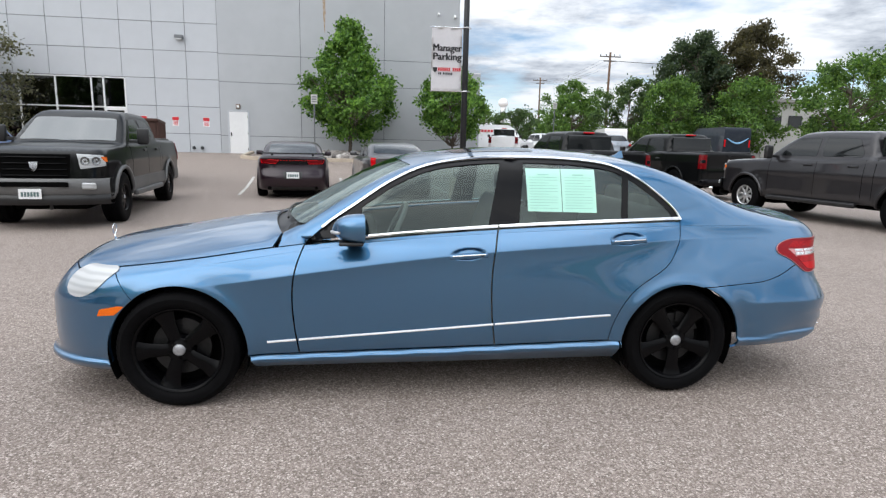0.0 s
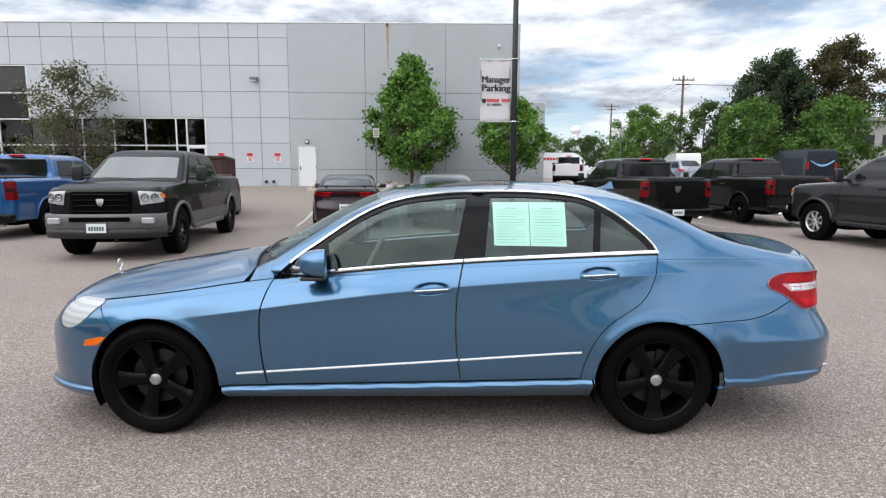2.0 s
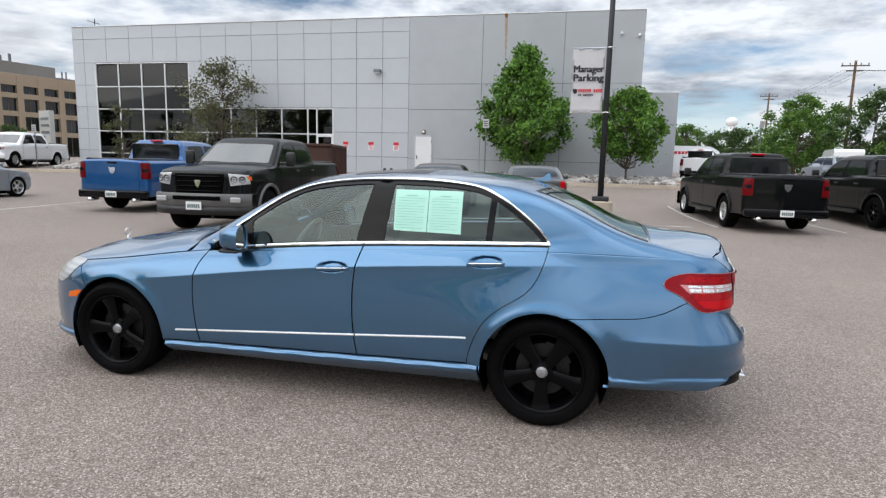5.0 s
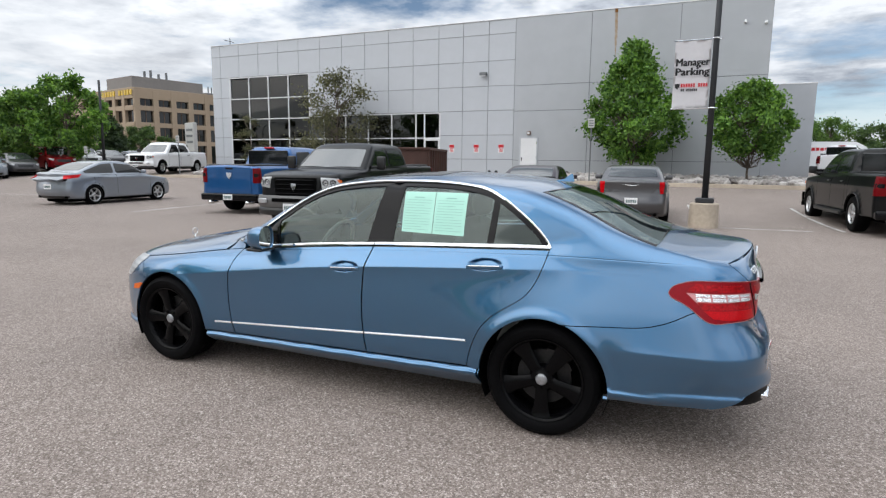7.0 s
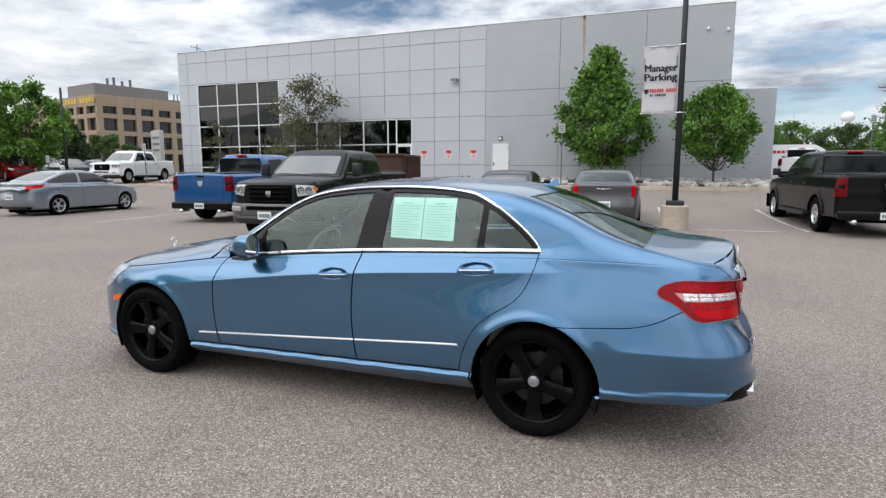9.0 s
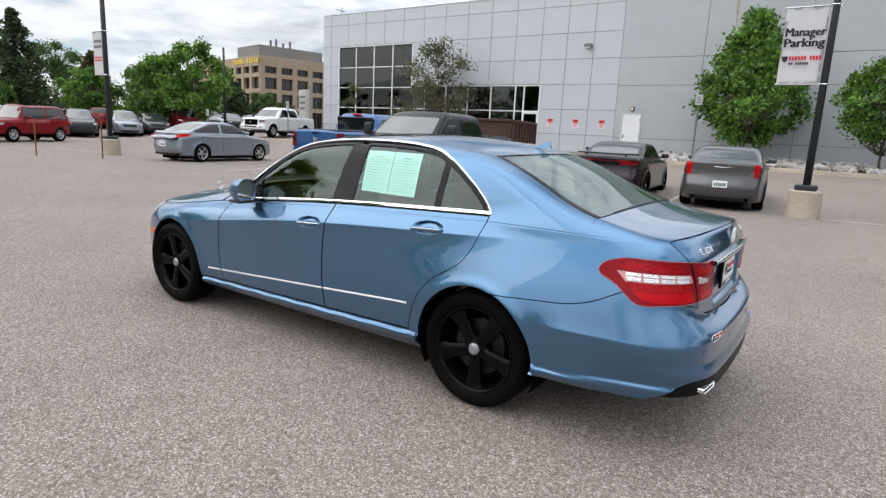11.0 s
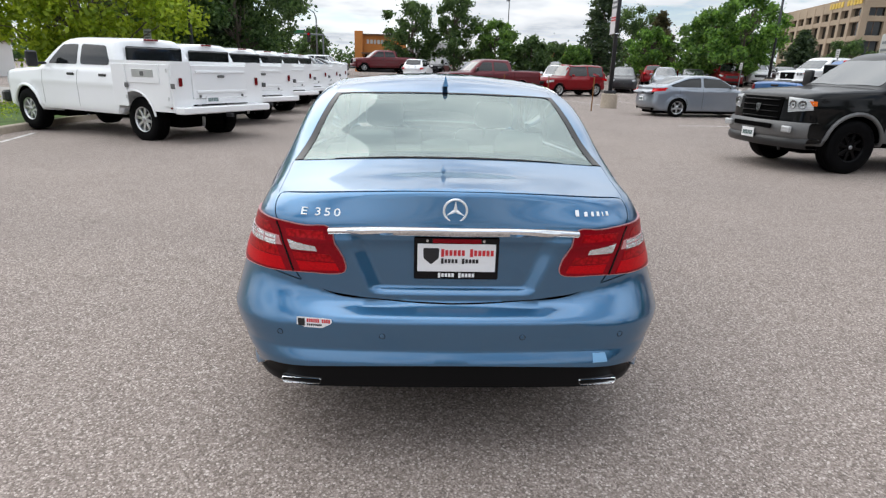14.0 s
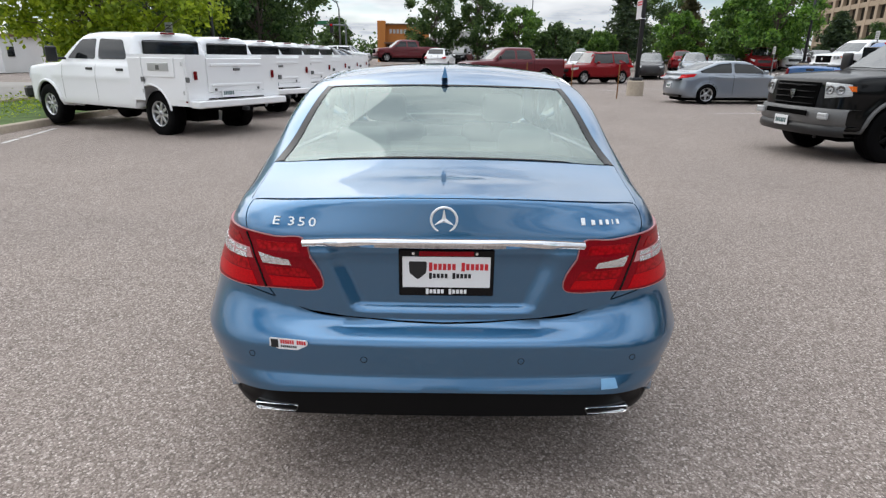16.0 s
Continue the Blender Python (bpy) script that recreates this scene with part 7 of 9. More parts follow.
def sedan_spec(L, wb, H, half, fo, hood, deck, belt, ws0, ws1, rs1, rs0, r=0.34, rim=0.235, rim_mat=None, style="wide", spokes=5, hatch=False):
    xf = -wb / 2 - fo
    xr = xf + L
    a, b = xf + ws0, xf + ws1
    c, d = xf + rs1, xf + rs0
    g = belt + 0.03
    m = (b + c) / 2
    return dict(
        xf=xf, xr=xr, half=half, base=0.20, wb=wb, r=r, tw=0.23, rim=rim, arch=r + 0.035,
        top=([xf, xf + 0.18, xf + 0.7, a, m, d, (d + xr) / 2 + 0.05, xr], [hood - 0.22, hood - 0.13, hood - 0.03, hood + 0.04, belt, deck, deck + 0.005, deck - 0.03]),
        roof=([a, b - 0.2, b + 0.25, m + 0.1, c, d], [H - 0.42, H - 0.09, H - 0.01, H, H - 0.055, H - 0.22]),
        ws=(a, hood + 0.04, b, H - 0.06), rs=(d, deck, c, H - 0.06), belt=belt, gw=half - 0.135, tumble=0.26, line=belt - 0.14, kf=0.26, kr=0.17, ks=0.06, tail=([0.18, 0.30, 0.42, 0.56, 0.63, 0.70, deck - 0.16, deck], [-0.22, -0.09, -0.02, 0.0, -0.025, -0.06, -0.085, -0.05]), front=([0.18, 0.30, 0.45, hood - 0.25, hood], [0.14, 0.03, 0.0, 0.05, 0.22]),
        taper_f=0.10, taper_r=0.10, bow_f=0.24, bow_r=0.24, lean_f=0.06, rim_mat=rim_mat or M["alloy"], style=style, spokes=spokes,
        side_glass=[("fg", [(a + 0.30, g), (b + 0.02, H - 0.14), (m + 0.02, H - 0.095), (m + 0.0, g)]), ("rg", [(m + 0.10, g), (m + 0.11, H - 0.095), (c - 0.12, H - 0.13), (d - 0.20 if not hatch else d - 0.34, g + 0.06), (d - 0.26 if not hatch else d - 0.40, g)])],
        ws_loop=[(a + 0.10, -half * 0.74), (b + 0.06, -half * 0.64), (b - 0.02, 0), (b + 0.06, half * 0.64), (a + 0.10, half * 0.74), (a - 0.04, 0)],
        rs_loop=[(d - 0.16, -half * 0.66), (c + 0.0, -half * 0.60), (c + 0.03, 0), (c + 0.0, half * 0.60), (d - 0.16, half * 0.66), (d - 0.10, 0)],
        hood=hood, deck=deck, H=H, a=a, b=b, m=m)


def make_sedan(name, m, label, o, key, paint_mat, detail=1, group="parked cars", lamp="pair", category="car", spoiler=False, plate=True, lamps=None):
    car = thing(name, m, label, category, group)
    F = vehicle_parts(car, o, key, paint_mat, detail)
    NV, TV = Round(o["xf"] + 0.9, -1), Round(o["xr"] - 0.9, 1)
    xf, xr, dk, hd = o["xf"], o["xr"], o["deck"], o["hood"]
    end_panel(car, F, NV, [(-28, hd - 0.26), (28, hd - 0.26), (24, hd - 0.44), (-24, hd - 0.44)], M["black_plastic"], "grille", "", 0.006)
    end_panel(car, F, NV, [(-36, 0.40), (36, 0.40), (30, 0.27), (-30, 0.27)], M["black_plastic"], "lower_intake", "", 0.006)
    end_panel(car, F, NV, [(36, hd - 0.22), (62, hd - 0.16), (60, hd - 0.27), (38, hd - 0.34)], M["headlamp"], "headlamp", "clear headlamp", 0.006, True)
    if lamp == "bar":
        end_panel(car, F, TV, [(-54, dk - 0.09), (54, dk - 0.09), (50, dk - 0.22), (-50, dk - 0.22)], M["gloss_black"], "lamp_panel", "", 0.004)
        end_panel(car, F, TV, [(24, dk - 0.115), (53, dk - 0.105), (49, dk - 0.20), (28, dk - 0.205)], M["dark_red_lens"], "tail_lamp", "dark red tail lamp", 0.008, True)
        for s in (-1, 1):
            ring = on_end(F, TV, [(s * a, z) for a, z in ((23, dk - 0.118), (38, dk - 0.110), (52, dk - 0.107), (50.5, dk - 0.15), (49, dk - 0.195), (38, dk - 0.200), (28, dk - 0.203))])
            bm = bmesh.new()
            add_tube(bm, [tuple(p + [0.012, 0, 0]) for p in ring], 0.009, 6, True)
            part("lamp_ring", bm, M["red_lens"], car, smooth=60)
        for a in range(-20, 21, 5):
            end_panel(car, F, TV, [(a - 1.6, dk - 0.116), (a + 1.6, dk - 0.116), (a + 1.6, dk - 0.126), (a - 1.6, dk - 0.126)], M["red_lens"], "lamp_segment", "", 0.010)
    elif lamp == "tall":
        end_panel(car, F, TV, [(42, dk - 0.05), (51, dk - 0.05), (49, dk - 0.34), (44, dk - 0.34)], M["red_lens"], "tail_lamp", "upright red tail lamp", 0.010, True)
        bm = bmesh.new()
        pts = on_end(F, TV, [(14, dk - 0.12), (5, dk - 0.135), (0, dk - 0.14), (-5, dk - 0.135), (-14, dk - 0.12)])
        add_tube(bm, [tuple(p + [0.006, 0, 0]) for p in pts], [0.004, 0.009, 0.014, 0.009, 0.004], 6)
        part("boot_emblem", bm, M["chrome"], car, "chrome winged emblem", smooth=60)
    else:
        end_panel(car, F, TV, [(36, dk - 0.10), (68, dk - 0.07), (62, dk - 0.17), (38, dk - 0.22)], M["red_lens"], "tail_lamp", "red tail lamp", 0.010, True)
    end_panel(car, F, TV, [(-45, 0.30), (45, 0.30), (40, 0.215), (-40, 0.215)], M["black_plastic"], "rear_valance", "", 0.006)
    if plate:
        pz = 0.60 if detail else dk - 0.33
        c = on_end(F, TV, [(0, pz)])[0]
        plate_part(car, float(c[0]) + 0.012, 0, pz, 1)
        end_panel(car, F, TV, [(-16, pz + 0.09), (16, pz + 0.09), (14, pz - 0.09), (-14, pz - 0.09)], M["black_plastic"] if lamp == "bar" else paint_mat, "plate_recess", "", 0.004)
    if detail:
        for s in (-1, 1):
            bm = bmesh.new()
            add_tube(bm, [(xr - 0.45, s * 0.58, 0.27), (xr - 0.14, s * 0.58, 0.265)], 0.040, 14)
            part("tail_pipe", bm, M["hollow"], car, smooth=60)
        # joints
        for jx, z1 in ((o["a"] + 0.10, o["belt"] - 0.03), (o["m"] + 0.05, o["belt"]), (o["m"] + 0.93, o["belt"])):
            zz = np.linspace(0.32, z1, 10)
            pts = SIDE.lift(F, np.stack([np.full(10, jx), zz], -1))
            for s in (False, True):
                panel_part("door_joint", strip(F, SIDE, pts, 0.008, 0.001, 0.004, 2), M["hollow"], car, "", s)
    if spoiler:
        bm = bmesh.new()
        pts = [(xr - 0.13 - 0.16 * (y / 0.8) ** 2, y, dk + 0.055) for y in np.linspace(-0.78, 0.78, 11)]
        add_tube(bm, pts, 0.030, 8)
        bmesh.ops.scale(bm, vec=(1.6, 1, 0.6), space=Matrix.Translation((-(xr - 0.13), 0, -(dk + 0.055))), verts=bm.verts[:])
        part("spoiler", bm, M["gloss_black"], car, "gloss black boot spoiler", smooth=60)
        for y in (-0.5, 0.5):
            part("spoiler_foot", box(xr - 0.18, y, dk + 0.025, 0.08, 0.05, 0.06, 0.01), M["gloss_black"], car)
    for s in (-1, 1):
        bm = bmesh.new()
        add_box(bm, o["a"] + 0.46, s * (o["half"] + 0.05), o["belt"] + 0.07, 0.10, 0.20, 0.13, 0.035, None, 2)
        part("door_mirror", bm, paint_mat, car, smooth=45)
        part("mirror_arm", box(o["a"] + 0.46, s * (o["half"] - 0.06), o["belt"] + 0.03, 0.06, 0.12, 0.05, 0.01), M["black_plastic"], car)
        for hx in (o["m"] - 0.18, o["m"] + 0.72):
            y = float(SIDE.lift(F, np.array([[hx, o["belt"] - 0.10]]))[0, 1])
            part("door_handle", box(hx, s * (abs(y) + 0.010), o["belt"] - 0.10, 0.19, 0.025, 0.03, 0.008), paint_mat, car)
    return car


def parked(x, y, heading_x, heading_y, dz=0.0):
    """A pose for a vehicle whose nose points along the heading."""
    return Matrix.Translation((x, y, ground_z(x, y) + dz)) @ Matrix.Rotation(math.atan2(-heading_y, -heading_x), 4, "Z")


HEAVY = pickup_spec(True, M["black_wheel"], "wide", 8)
HEAVY_ALLOY = pickup_spec(True, M["alloy"], "wide", 8)
LIGHT = pickup_spec(False, M["alloy"], "wide", 6)
LIGHT_BLACK = pickup_spec(False, M["black_wheel"], "wide", 6)
UP = (-0.105, 0.994)
make_pickup("pickup_truck", parked(-5.83, 8.6, 0.118, -0.993), "black heavy-duty crew-cab pickup with grey lower trim", HEAVY, "heavy", M["paint_black"], M["two_tone"], tow_mirrors=True)
make_pickup("pickup_truck", parked(6.05, 14.3, *UP), "black crew-cab pickup with bright wheels, tail to the aisle", LIGHT, "light", M["paint_black"])
make_pickup("pickup_truck", parked(9.95, 15.4, *UP), "black crew-cab pickup with black wheels and bed cover", LIGHT_BLACK, "light_black", M["paint_black"])
make_pickup("pickup_truck", parked(10.05, 7.57, -0.16, 0.987), "dark grey heavy-duty crew-cab pickup with silver wheels", HEAVY_ALLOY, "heavy_alloy", M["paint_grey"])
make_pickup("pickup_truck", parked(-10.43, 11.75, *UP), "bright blue crew-cab pickup, tail to the aisle", LIGHT_BLACK, "light_black", M["paint_bright_blue"])
make_pickup("pickup_truck", parked(-29.6, 23.2, 0.26, -0.96), "white crew-cab pickup beside a rocky island", LIGHT, "light", M["paint_white"])
make_pickup("pickup_truck", parked(-29.9, 3.6, 0.35, -0.94), "dark red crew-cab pickup with bright wheels", LIGHT, "light", M["paint_dark_red"])
CHARGER = sedan_spec(5.04, 3.05, 1.46, 0.945, 0.93, 0.98, 1.09, 1.03, 1.50, 2.10, 3.55, 4.25, 0.35, 0.26, M["black_wheel"])
BIG = sedan_spec(5.04, 3.05, 1.49, 0.945, 0.93, 1.02, 1.12, 1.06, 1.52, 2.10, 3.65, 4.30, 0.35, 0.25, M["alloy"])
SMALL = sedan_spec(4.58, 2.70, 1.45, 0.895, 0.90, 0.93, 1.07, 1.00, 1.15, 1.95, 3.30, 4.08, 0.325, 0.22, M["alloy"])
make_sedan("sports_saloon", parked(-2.56, 13.72, *UP), "dark plum muscle saloon with a black boot spoiler", CHARGER, "charger", M["paint_plum"], lamp="bar", spoiler=True)
make_sedan("large_saloon", parked(0.19, 13.82, *UP), "steel grey large saloon with upright red lamps", BIG, "big", M["paint_steel"], lamp="tall")
SMALL["tail"] = ([0.18, 0.30, 0.45, 0.60, 0.80, SMALL["deck"]], [-0.20, -0.07, 0.0, -0.012, -0.045, -0.035])
make_sedan("compact_saloon", parked(-17.4, 10.3, -0.10, 0.995), "silver compact saloon with alloy wheels", SMALL, "small", M["paint_silver"])

# ---- trees ----
def leaf_material(name, dark, light):
    m, n, l, p = mat_new(name)
    g = n.new("ShaderNodeNewGeometry")
    c = add_ramp(n, l, g.outputs["Random Per Island"], [(0.0, dark), (0.6, tuple((a + b) / 2 for a, b in zip(dark, light))), (1.0, light)])
    v = add_noise(n, l, 0.7, 3, 0.5)
    k = add_ramp(n, l, v.outputs["Fac"], [(0.3, (0.7, 0.7, 0.7)), (0.7, (1.15, 1.15, 1.1))])
    col = blend(n, l, "MULTIPLY", 1.0, c, k)
    l.new(col, p.inputs["Base Color"])
    p.inputs["Roughness"].default_value = 0.5
    p.inputs["Specular IOR Level"].default_value = 0.35
    tr, ad = n.new("ShaderNodeBsdfTranslucent"), n.new("ShaderNodeMixShader")
    l.new(blend(n, l, "MULTIPLY", 1.0, col, (1.3, 1.25, 0.6)), tr.inputs["Color"])
    ad.inputs[0].default_value = 0.42
    l.new(p.outputs[0], ad.inputs[1])
    l.new(tr.outputs[0], ad.inputs[2])
    l.new(ad.outputs[0], n["Material Output"].inputs["Surface"])
    return m


M["leaf_green"] = leaf_material("green_leaves", (0.035, 0.092, 0.024), (0.19, 0.33, 0.080))
M["leaf_maple"] = leaf_material("fresh_maple_leaves", (0.032, 0.095, 0.022), (0.23, 0.42, 0.090))
M["leaf_bright"] = leaf_material("bright_yellow_green_leaves", (0.15, 0.24, 0.015), (0.50, 0.60, 0.06))
M["leaf_dark"] = leaf_material("dark_green_leaves", (0.024, 0.058, 0.022), (0.14, 0.225, 0.085))
M["leaf_grey"] = leaf_material("sparse_grey_green_leaves", (0.055, 0.062, 0.040), (0.20, 0.20, 0.13))
M["leaf_brown"] = leaf_material("brown_needles", (0.045, 0.045, 0.026), (0.145, 0.130, 0.075))
M["needles"] = leaf_material("dark_needles", (0.022, 0.044, 0.026), (0.095, 0.140, 0.075))
M["bark"] = plain("grey_brown_bark", (0.12, 0.095, 0.075), 0.9, 0, 0.3, 9, 0.01)


def branch_points(rng, start, end, n, wob):
    s, e = np.array(start, float), np.array(end, float)
    p = s + (e - s) * np.linspace(0, 1, n)[:, None]
    p[1:-1] += rng.normal(0, wob, (n - 2, 3))
    return p


def leaves_mesh(name, rng, centres, spreads, per, size, mat, flat=0.0):
    """Clumps of small folded leaves round the centres, in one mesh."""
    vs, fs = [], []
    for c, s in zip(centres, spreads):
        k = per
        d = rng.normal(0, 1, (k, 3)) * s * [1, 1, 0.75]
        pos_ = c + d
        u = rng.normal(0, 1, (k, 3))
        u[:, 2] *= 1 - flat
        u /= np.linalg.norm(u, axis=1, keepdims=True)
        w = np.cross(u, rng.normal(0, 1, (k, 3)))
        w /= np.linalg.norm(w, axis=1, keepdims=True)
        n = np.cross(u, w)
        sz = size * rng.uniform(0.6, 1.3, (k, 1))
        quad = np.stack([pos_ - u * sz, pos_ - w * sz * 0.55 + n * sz * 0.15, pos_ + u * sz, pos_ + w * sz * 0.55 + n * sz * 0.15], 1)
        b = len(vs) * 4
        vs.append(quad.reshape(-1, 3))
        base = sum(len(v) for v in vs[:-1])
        fs += [(base + 4 * i, base + 4 * i + 1, base + 4 * i + 2, base + 4 * i + 3) for i in range(k)]
    me = bpy.data.meshes.new(name)
    me.from_pydata(np.concatenate(vs).tolist(), [], fs)
    me.materials.append(mat)
    return me


def broad_tree(name, m, label, height, crown_r, crown_low, mat, seed, clumps=120, per=70, leaf=0.10, trunk_r=0.09, lop=0.25, pointed=0.5, group="trees", tuft=1.0, per_head=11, low_wide=False):
    """A tapered trunk with limbs, and a crown of leaf clumps with gaps and an uneven outline."""
    rng = np.random.default_rng(seed)
    tree = thing(name, m, label, "tree", group)
    bm = bmesh.new()
    tp = branch_points(rng, (0, 0, -0.1), (rng.normal(0, 0.1), rng.normal(0, 0.1), height * 0.86), 8, 0.05)
    add_tube(bm, tp.tolist(), list(np.linspace(trunk_r, trunk_r * 0.15, 8)), 8)
    centres, spreads = [], []
    mid = (height + crown_low) / 2
    hh = (height - crown_low) / 2
    nl = max(8, clumps // per_head)
    heads = []
    for k in range(nl):
        t = -0.90 + 1.86 * ((k + rng.uniform(0, 1)) / nl)
        if low_wide:
            prof = math.sqrt(max(0.05, 1 - ((t + 0.35) / 0.68) ** 2)) if t < -0.35 else max(0.10, 1 - ((t + 0.35) / 1.36) ** 1.15)
        else:
            prof = math.sqrt(max(0.05, 1 - abs(t) ** 2.4)) * (1 - pointed * max(0, t) ** 1.2)
        a = 2.4 * k + rng.uniform(-0.5, 0.5)
        rr = crown_r * prof * min(1.20, rng.uniform(0.40, 0.95) * (1 + lop * rng.normal(0, 0.6)))
        heads.append((np.array([rr * math.cos(a), rr * math.sin(a), mid + hh * min(t, 0.95)]), tuft * crown_r * rng.uniform(0.20, 0.36) * (1 - 0.45 * max(0, t))))
    for k in range(clumps):
        hc, hr = heads[k % nl]
        v = rng.normal(0, 1, 3)
        v /= np.linalg.norm(v)
        c = hc + v * hr * rng.uniform(0.5, 1.0) * [1, 1, 0.8]
        z = c[2]
        centres.append(c)
        spreads.append(rng.uniform(0.07, 0.13) * crown_r * min(1.0, 0.45 + 0.6 * tuft))
        if k % 3 == 0:
            s = tp[min(7, max(2, int((z - crown_low * 0.6) / height * 8)))]
            s = s * [1, 1, 1]
            q = branch_points(rng, s - [0, 0, 0.15 * hh], c, 5, 0.05 * crown_r)
            add_tube(bm, q.tolist(), list(np.linspace(trunk_r * 0.35, 0.008, 5)), 5)
    part("trunk", bm, M["bark"], tree, "grey-brown trunk and limbs", smooth=60)
    me = leaves_mesh("crown", rng, centres, spreads, per, leaf, mat)
    ob = new("crown", me)
    ob.parent = tree
    ob["kind"] = "stuff"
    return tree


def conifer(name, m, label, height, radius, mat, seed, tiers=16, per=60, leaf=0.16, low=0.15, group="trees"):
    rng = np.random.default_rng(seed)
    tree = thing(name, m, label, "tree", group)
    bm = bmesh.new()
    add_tube(bm, [(0, 0, -0.1), (0.05, 0, height * 0.5), (0, 0.05, height * 0.97)], [0.22, 0.14, 0.02], 8)
    centres, spreads = [], []
    for i in range(tiers):
        t = i / (tiers - 1)
        z = height * (low + (0.97 - low) * t)
        R = radius * (1 - t) ** 0.75 * rng.uniform(0.75, 1.1) + 0.25
        n = int(5 + 6 * (1 - t))
        for k in range(n):
            if rng.uniform() < 0.12:
                continue
            a = 2 * math.pi * (k + rng.uniform(-0.3, 0.3)) / n
            L = R * rng.uniform(0.7, 1.1)
            tip = np.array([L * math.cos(a), L * math.sin(a), z - 0.10 * L + rng.normal(0, 0.15)])
            add_tube(bm, [(0, 0, z), tuple(tip)], [0.04, 0.01], 5)
            for s in (0.35, 0.6, 0.82, 1.0):
                centres.append(np.array([0, 0, z]) * (1 - s) + tip * s)
                spreads.append(0.13 * R * (1.1 - 0.4 * s) + 0.09)
    part("trunk", bm, M["bark"], tree, smooth=60)
    me = leaves_mesh("crown", rng, centres, spreads, per // 4 + 4, leaf, mat, 0.5)
    ob = new("crown", me)
    ob.parent = tree
    ob["kind"] = "stuff"
    return tree


def at_ground(x, y, dz=0.0, turn=0.0):
    return Matrix.Translation((x, y, ground_z(x, y) + dz)) @ Matrix.Rotation(turn, 4, "Z")


broad_tree("maple_tree", at_ground(-1.3, 25.2), "full green maple standing in the rock bed by the wall", 6.30, 2.65, 0.80, M["leaf_maple"], 11, 420, 50, 0.100, 0.09, 0.66, 0.55, "trees", 0.48, 7, True)
broad_tree("young_maple_tree", at_ground(3.65, 24.3), "small rounded green maple in the rock bed", 4.15, 2.0, 1.20, M["leaf_maple"], 5, 300, 42, 0.085, 0.055, 0.30, 0.30, "trees", 0.55, 6)
broad_tree("thin_tree", at_ground(-18.2, 25.6), "thin-leaved grey-green tree against the showroom glass", 5.7, 2.8, 0.4, M["leaf_grey"], 21, 190, 34, 0.08, 0.08, 0.35, 0.5)
broad_tree("thin_tree", at_ground(-24.6, 25.4), "thin young tree in front of the showroom glass", 3.6, 1.2, 0.3, M["leaf_grey"], 23, 60, 26, 0.06, 0.05, 0.3, 0.6)

# woods and street trees further off
FAR = [
    ("broad", 24.2, 67.0, 8.6, 4.2, "leaf_green"), ("broad", 15.5, 84.0, 6.4, 4.2, "leaf_green"), ("broad", 20.5, 78.0, 5.6, 4.0, "leaf_dark"), ("broad", 12.0, 92.0, 8.5, 5.0, "leaf_green"),
    ("broad", 8.0, 100.0, 10.0, 5.5, "leaf_dark"), ("broad", 26.5, 55.0, 7.6, 3.6, "leaf_dark"), ("broad", 25.6, 44.5, 6.6, 3.2, "leaf_green"), ("broad", 30.2, 41.0, 6.4, 3.5, "leaf_green"),
    ("broad", 35.0, 36.5, 7.6, 4.1, "leaf_green"), ("broad", 37.0, 30.0, 10.5, 4.6, "leaf_green"), ("broad", 40.0, 24.0, 8.0, 4.0, "leaf_green"), ("broad", 30.6, 50.2, 11.4, 3.6, "needles"),
    ("broad", 34.4, 47.6, 12.0, 3.4, "leaf_brown"), ("broad", 32.6, 52.0, 10.6, 3.4, "needles"), ("broad", 44.5, 44.0, 9.0, 4.2, "leaf_green"), ("broad", 22.0, 60.0, 6.4, 3.4, "leaf_green"),
    ("broad", -39.5, 23.4, 6.5, 3.0, "leaf_maple"), ("broad", -42.8, 22.4, 5.6, 2.8, "leaf_green"), ("broad", -48.0, 25.5, 5.6, 3.4, "leaf_dark"), ("broad", -52.5, 21.5, 4.7, 2.6, "leaf_maple"),
    ("conifer", -50.0, 34.5, 4.6, 1.7, "needles"), ("conifer", -60.0, 19.0, 9.8, 2.9, "needles"), ("conifer", -57.0, 24.0, 6.5, 2.4, "leaf_brown"),
    ("broad", -62.0, 14.5, 3.4, 2.4, "leaf_dark"), ("broad", -55.3, -0.8, 6.6, 2.9, "leaf_dark"), ("broad", -55.8, 3.4, 7.3, 3.0, "leaf_dark"), ("broad", -55.0, 7.2, 5.2, 2.6, "leaf_green"),
    ("broad", -54.6, 10.8, 3.7, 2.2, "leaf_dark"), ("broad", -69.0, -12.5, 4.6, 2.6, "leaf_dark"), ("broad", -52.0, 14.2, 3.0, 1.8, "leaf_green"),
    ("broad", -26.0, -9.0, 8.4, 3.4, "leaf_dark"), ("broad", -25.0, -12.8, 8.8, 3.6, "leaf_dark"), ("broad", -31.0, -9.6, 8.2, 3.2, "leaf_dark"), ("conifer", -28.0, -11.5, 9.5, 2.8, "needles"),
    ("broad", -17.4, -11.9, 8.6, 4.0, "leaf_bright"), ("broad", -36.0, -18.0, 8.5, 4.0, "leaf_dark"), ("broad", -20.0, -22.0, 8.0, 3.6, "leaf_green"),
    ("broad", -70.0, 26.0, 8.0, 3.8, "leaf_dark"), ("broad", -76.0, 40.0, 6.0, 4.2, "leaf_green"), ("broad", -64.0, 36.0, 5.5, 3.4, "leaf_dark"), ("broad", -60.0, 46.0, 4.4, 2.6, "leaf_dark"),
]
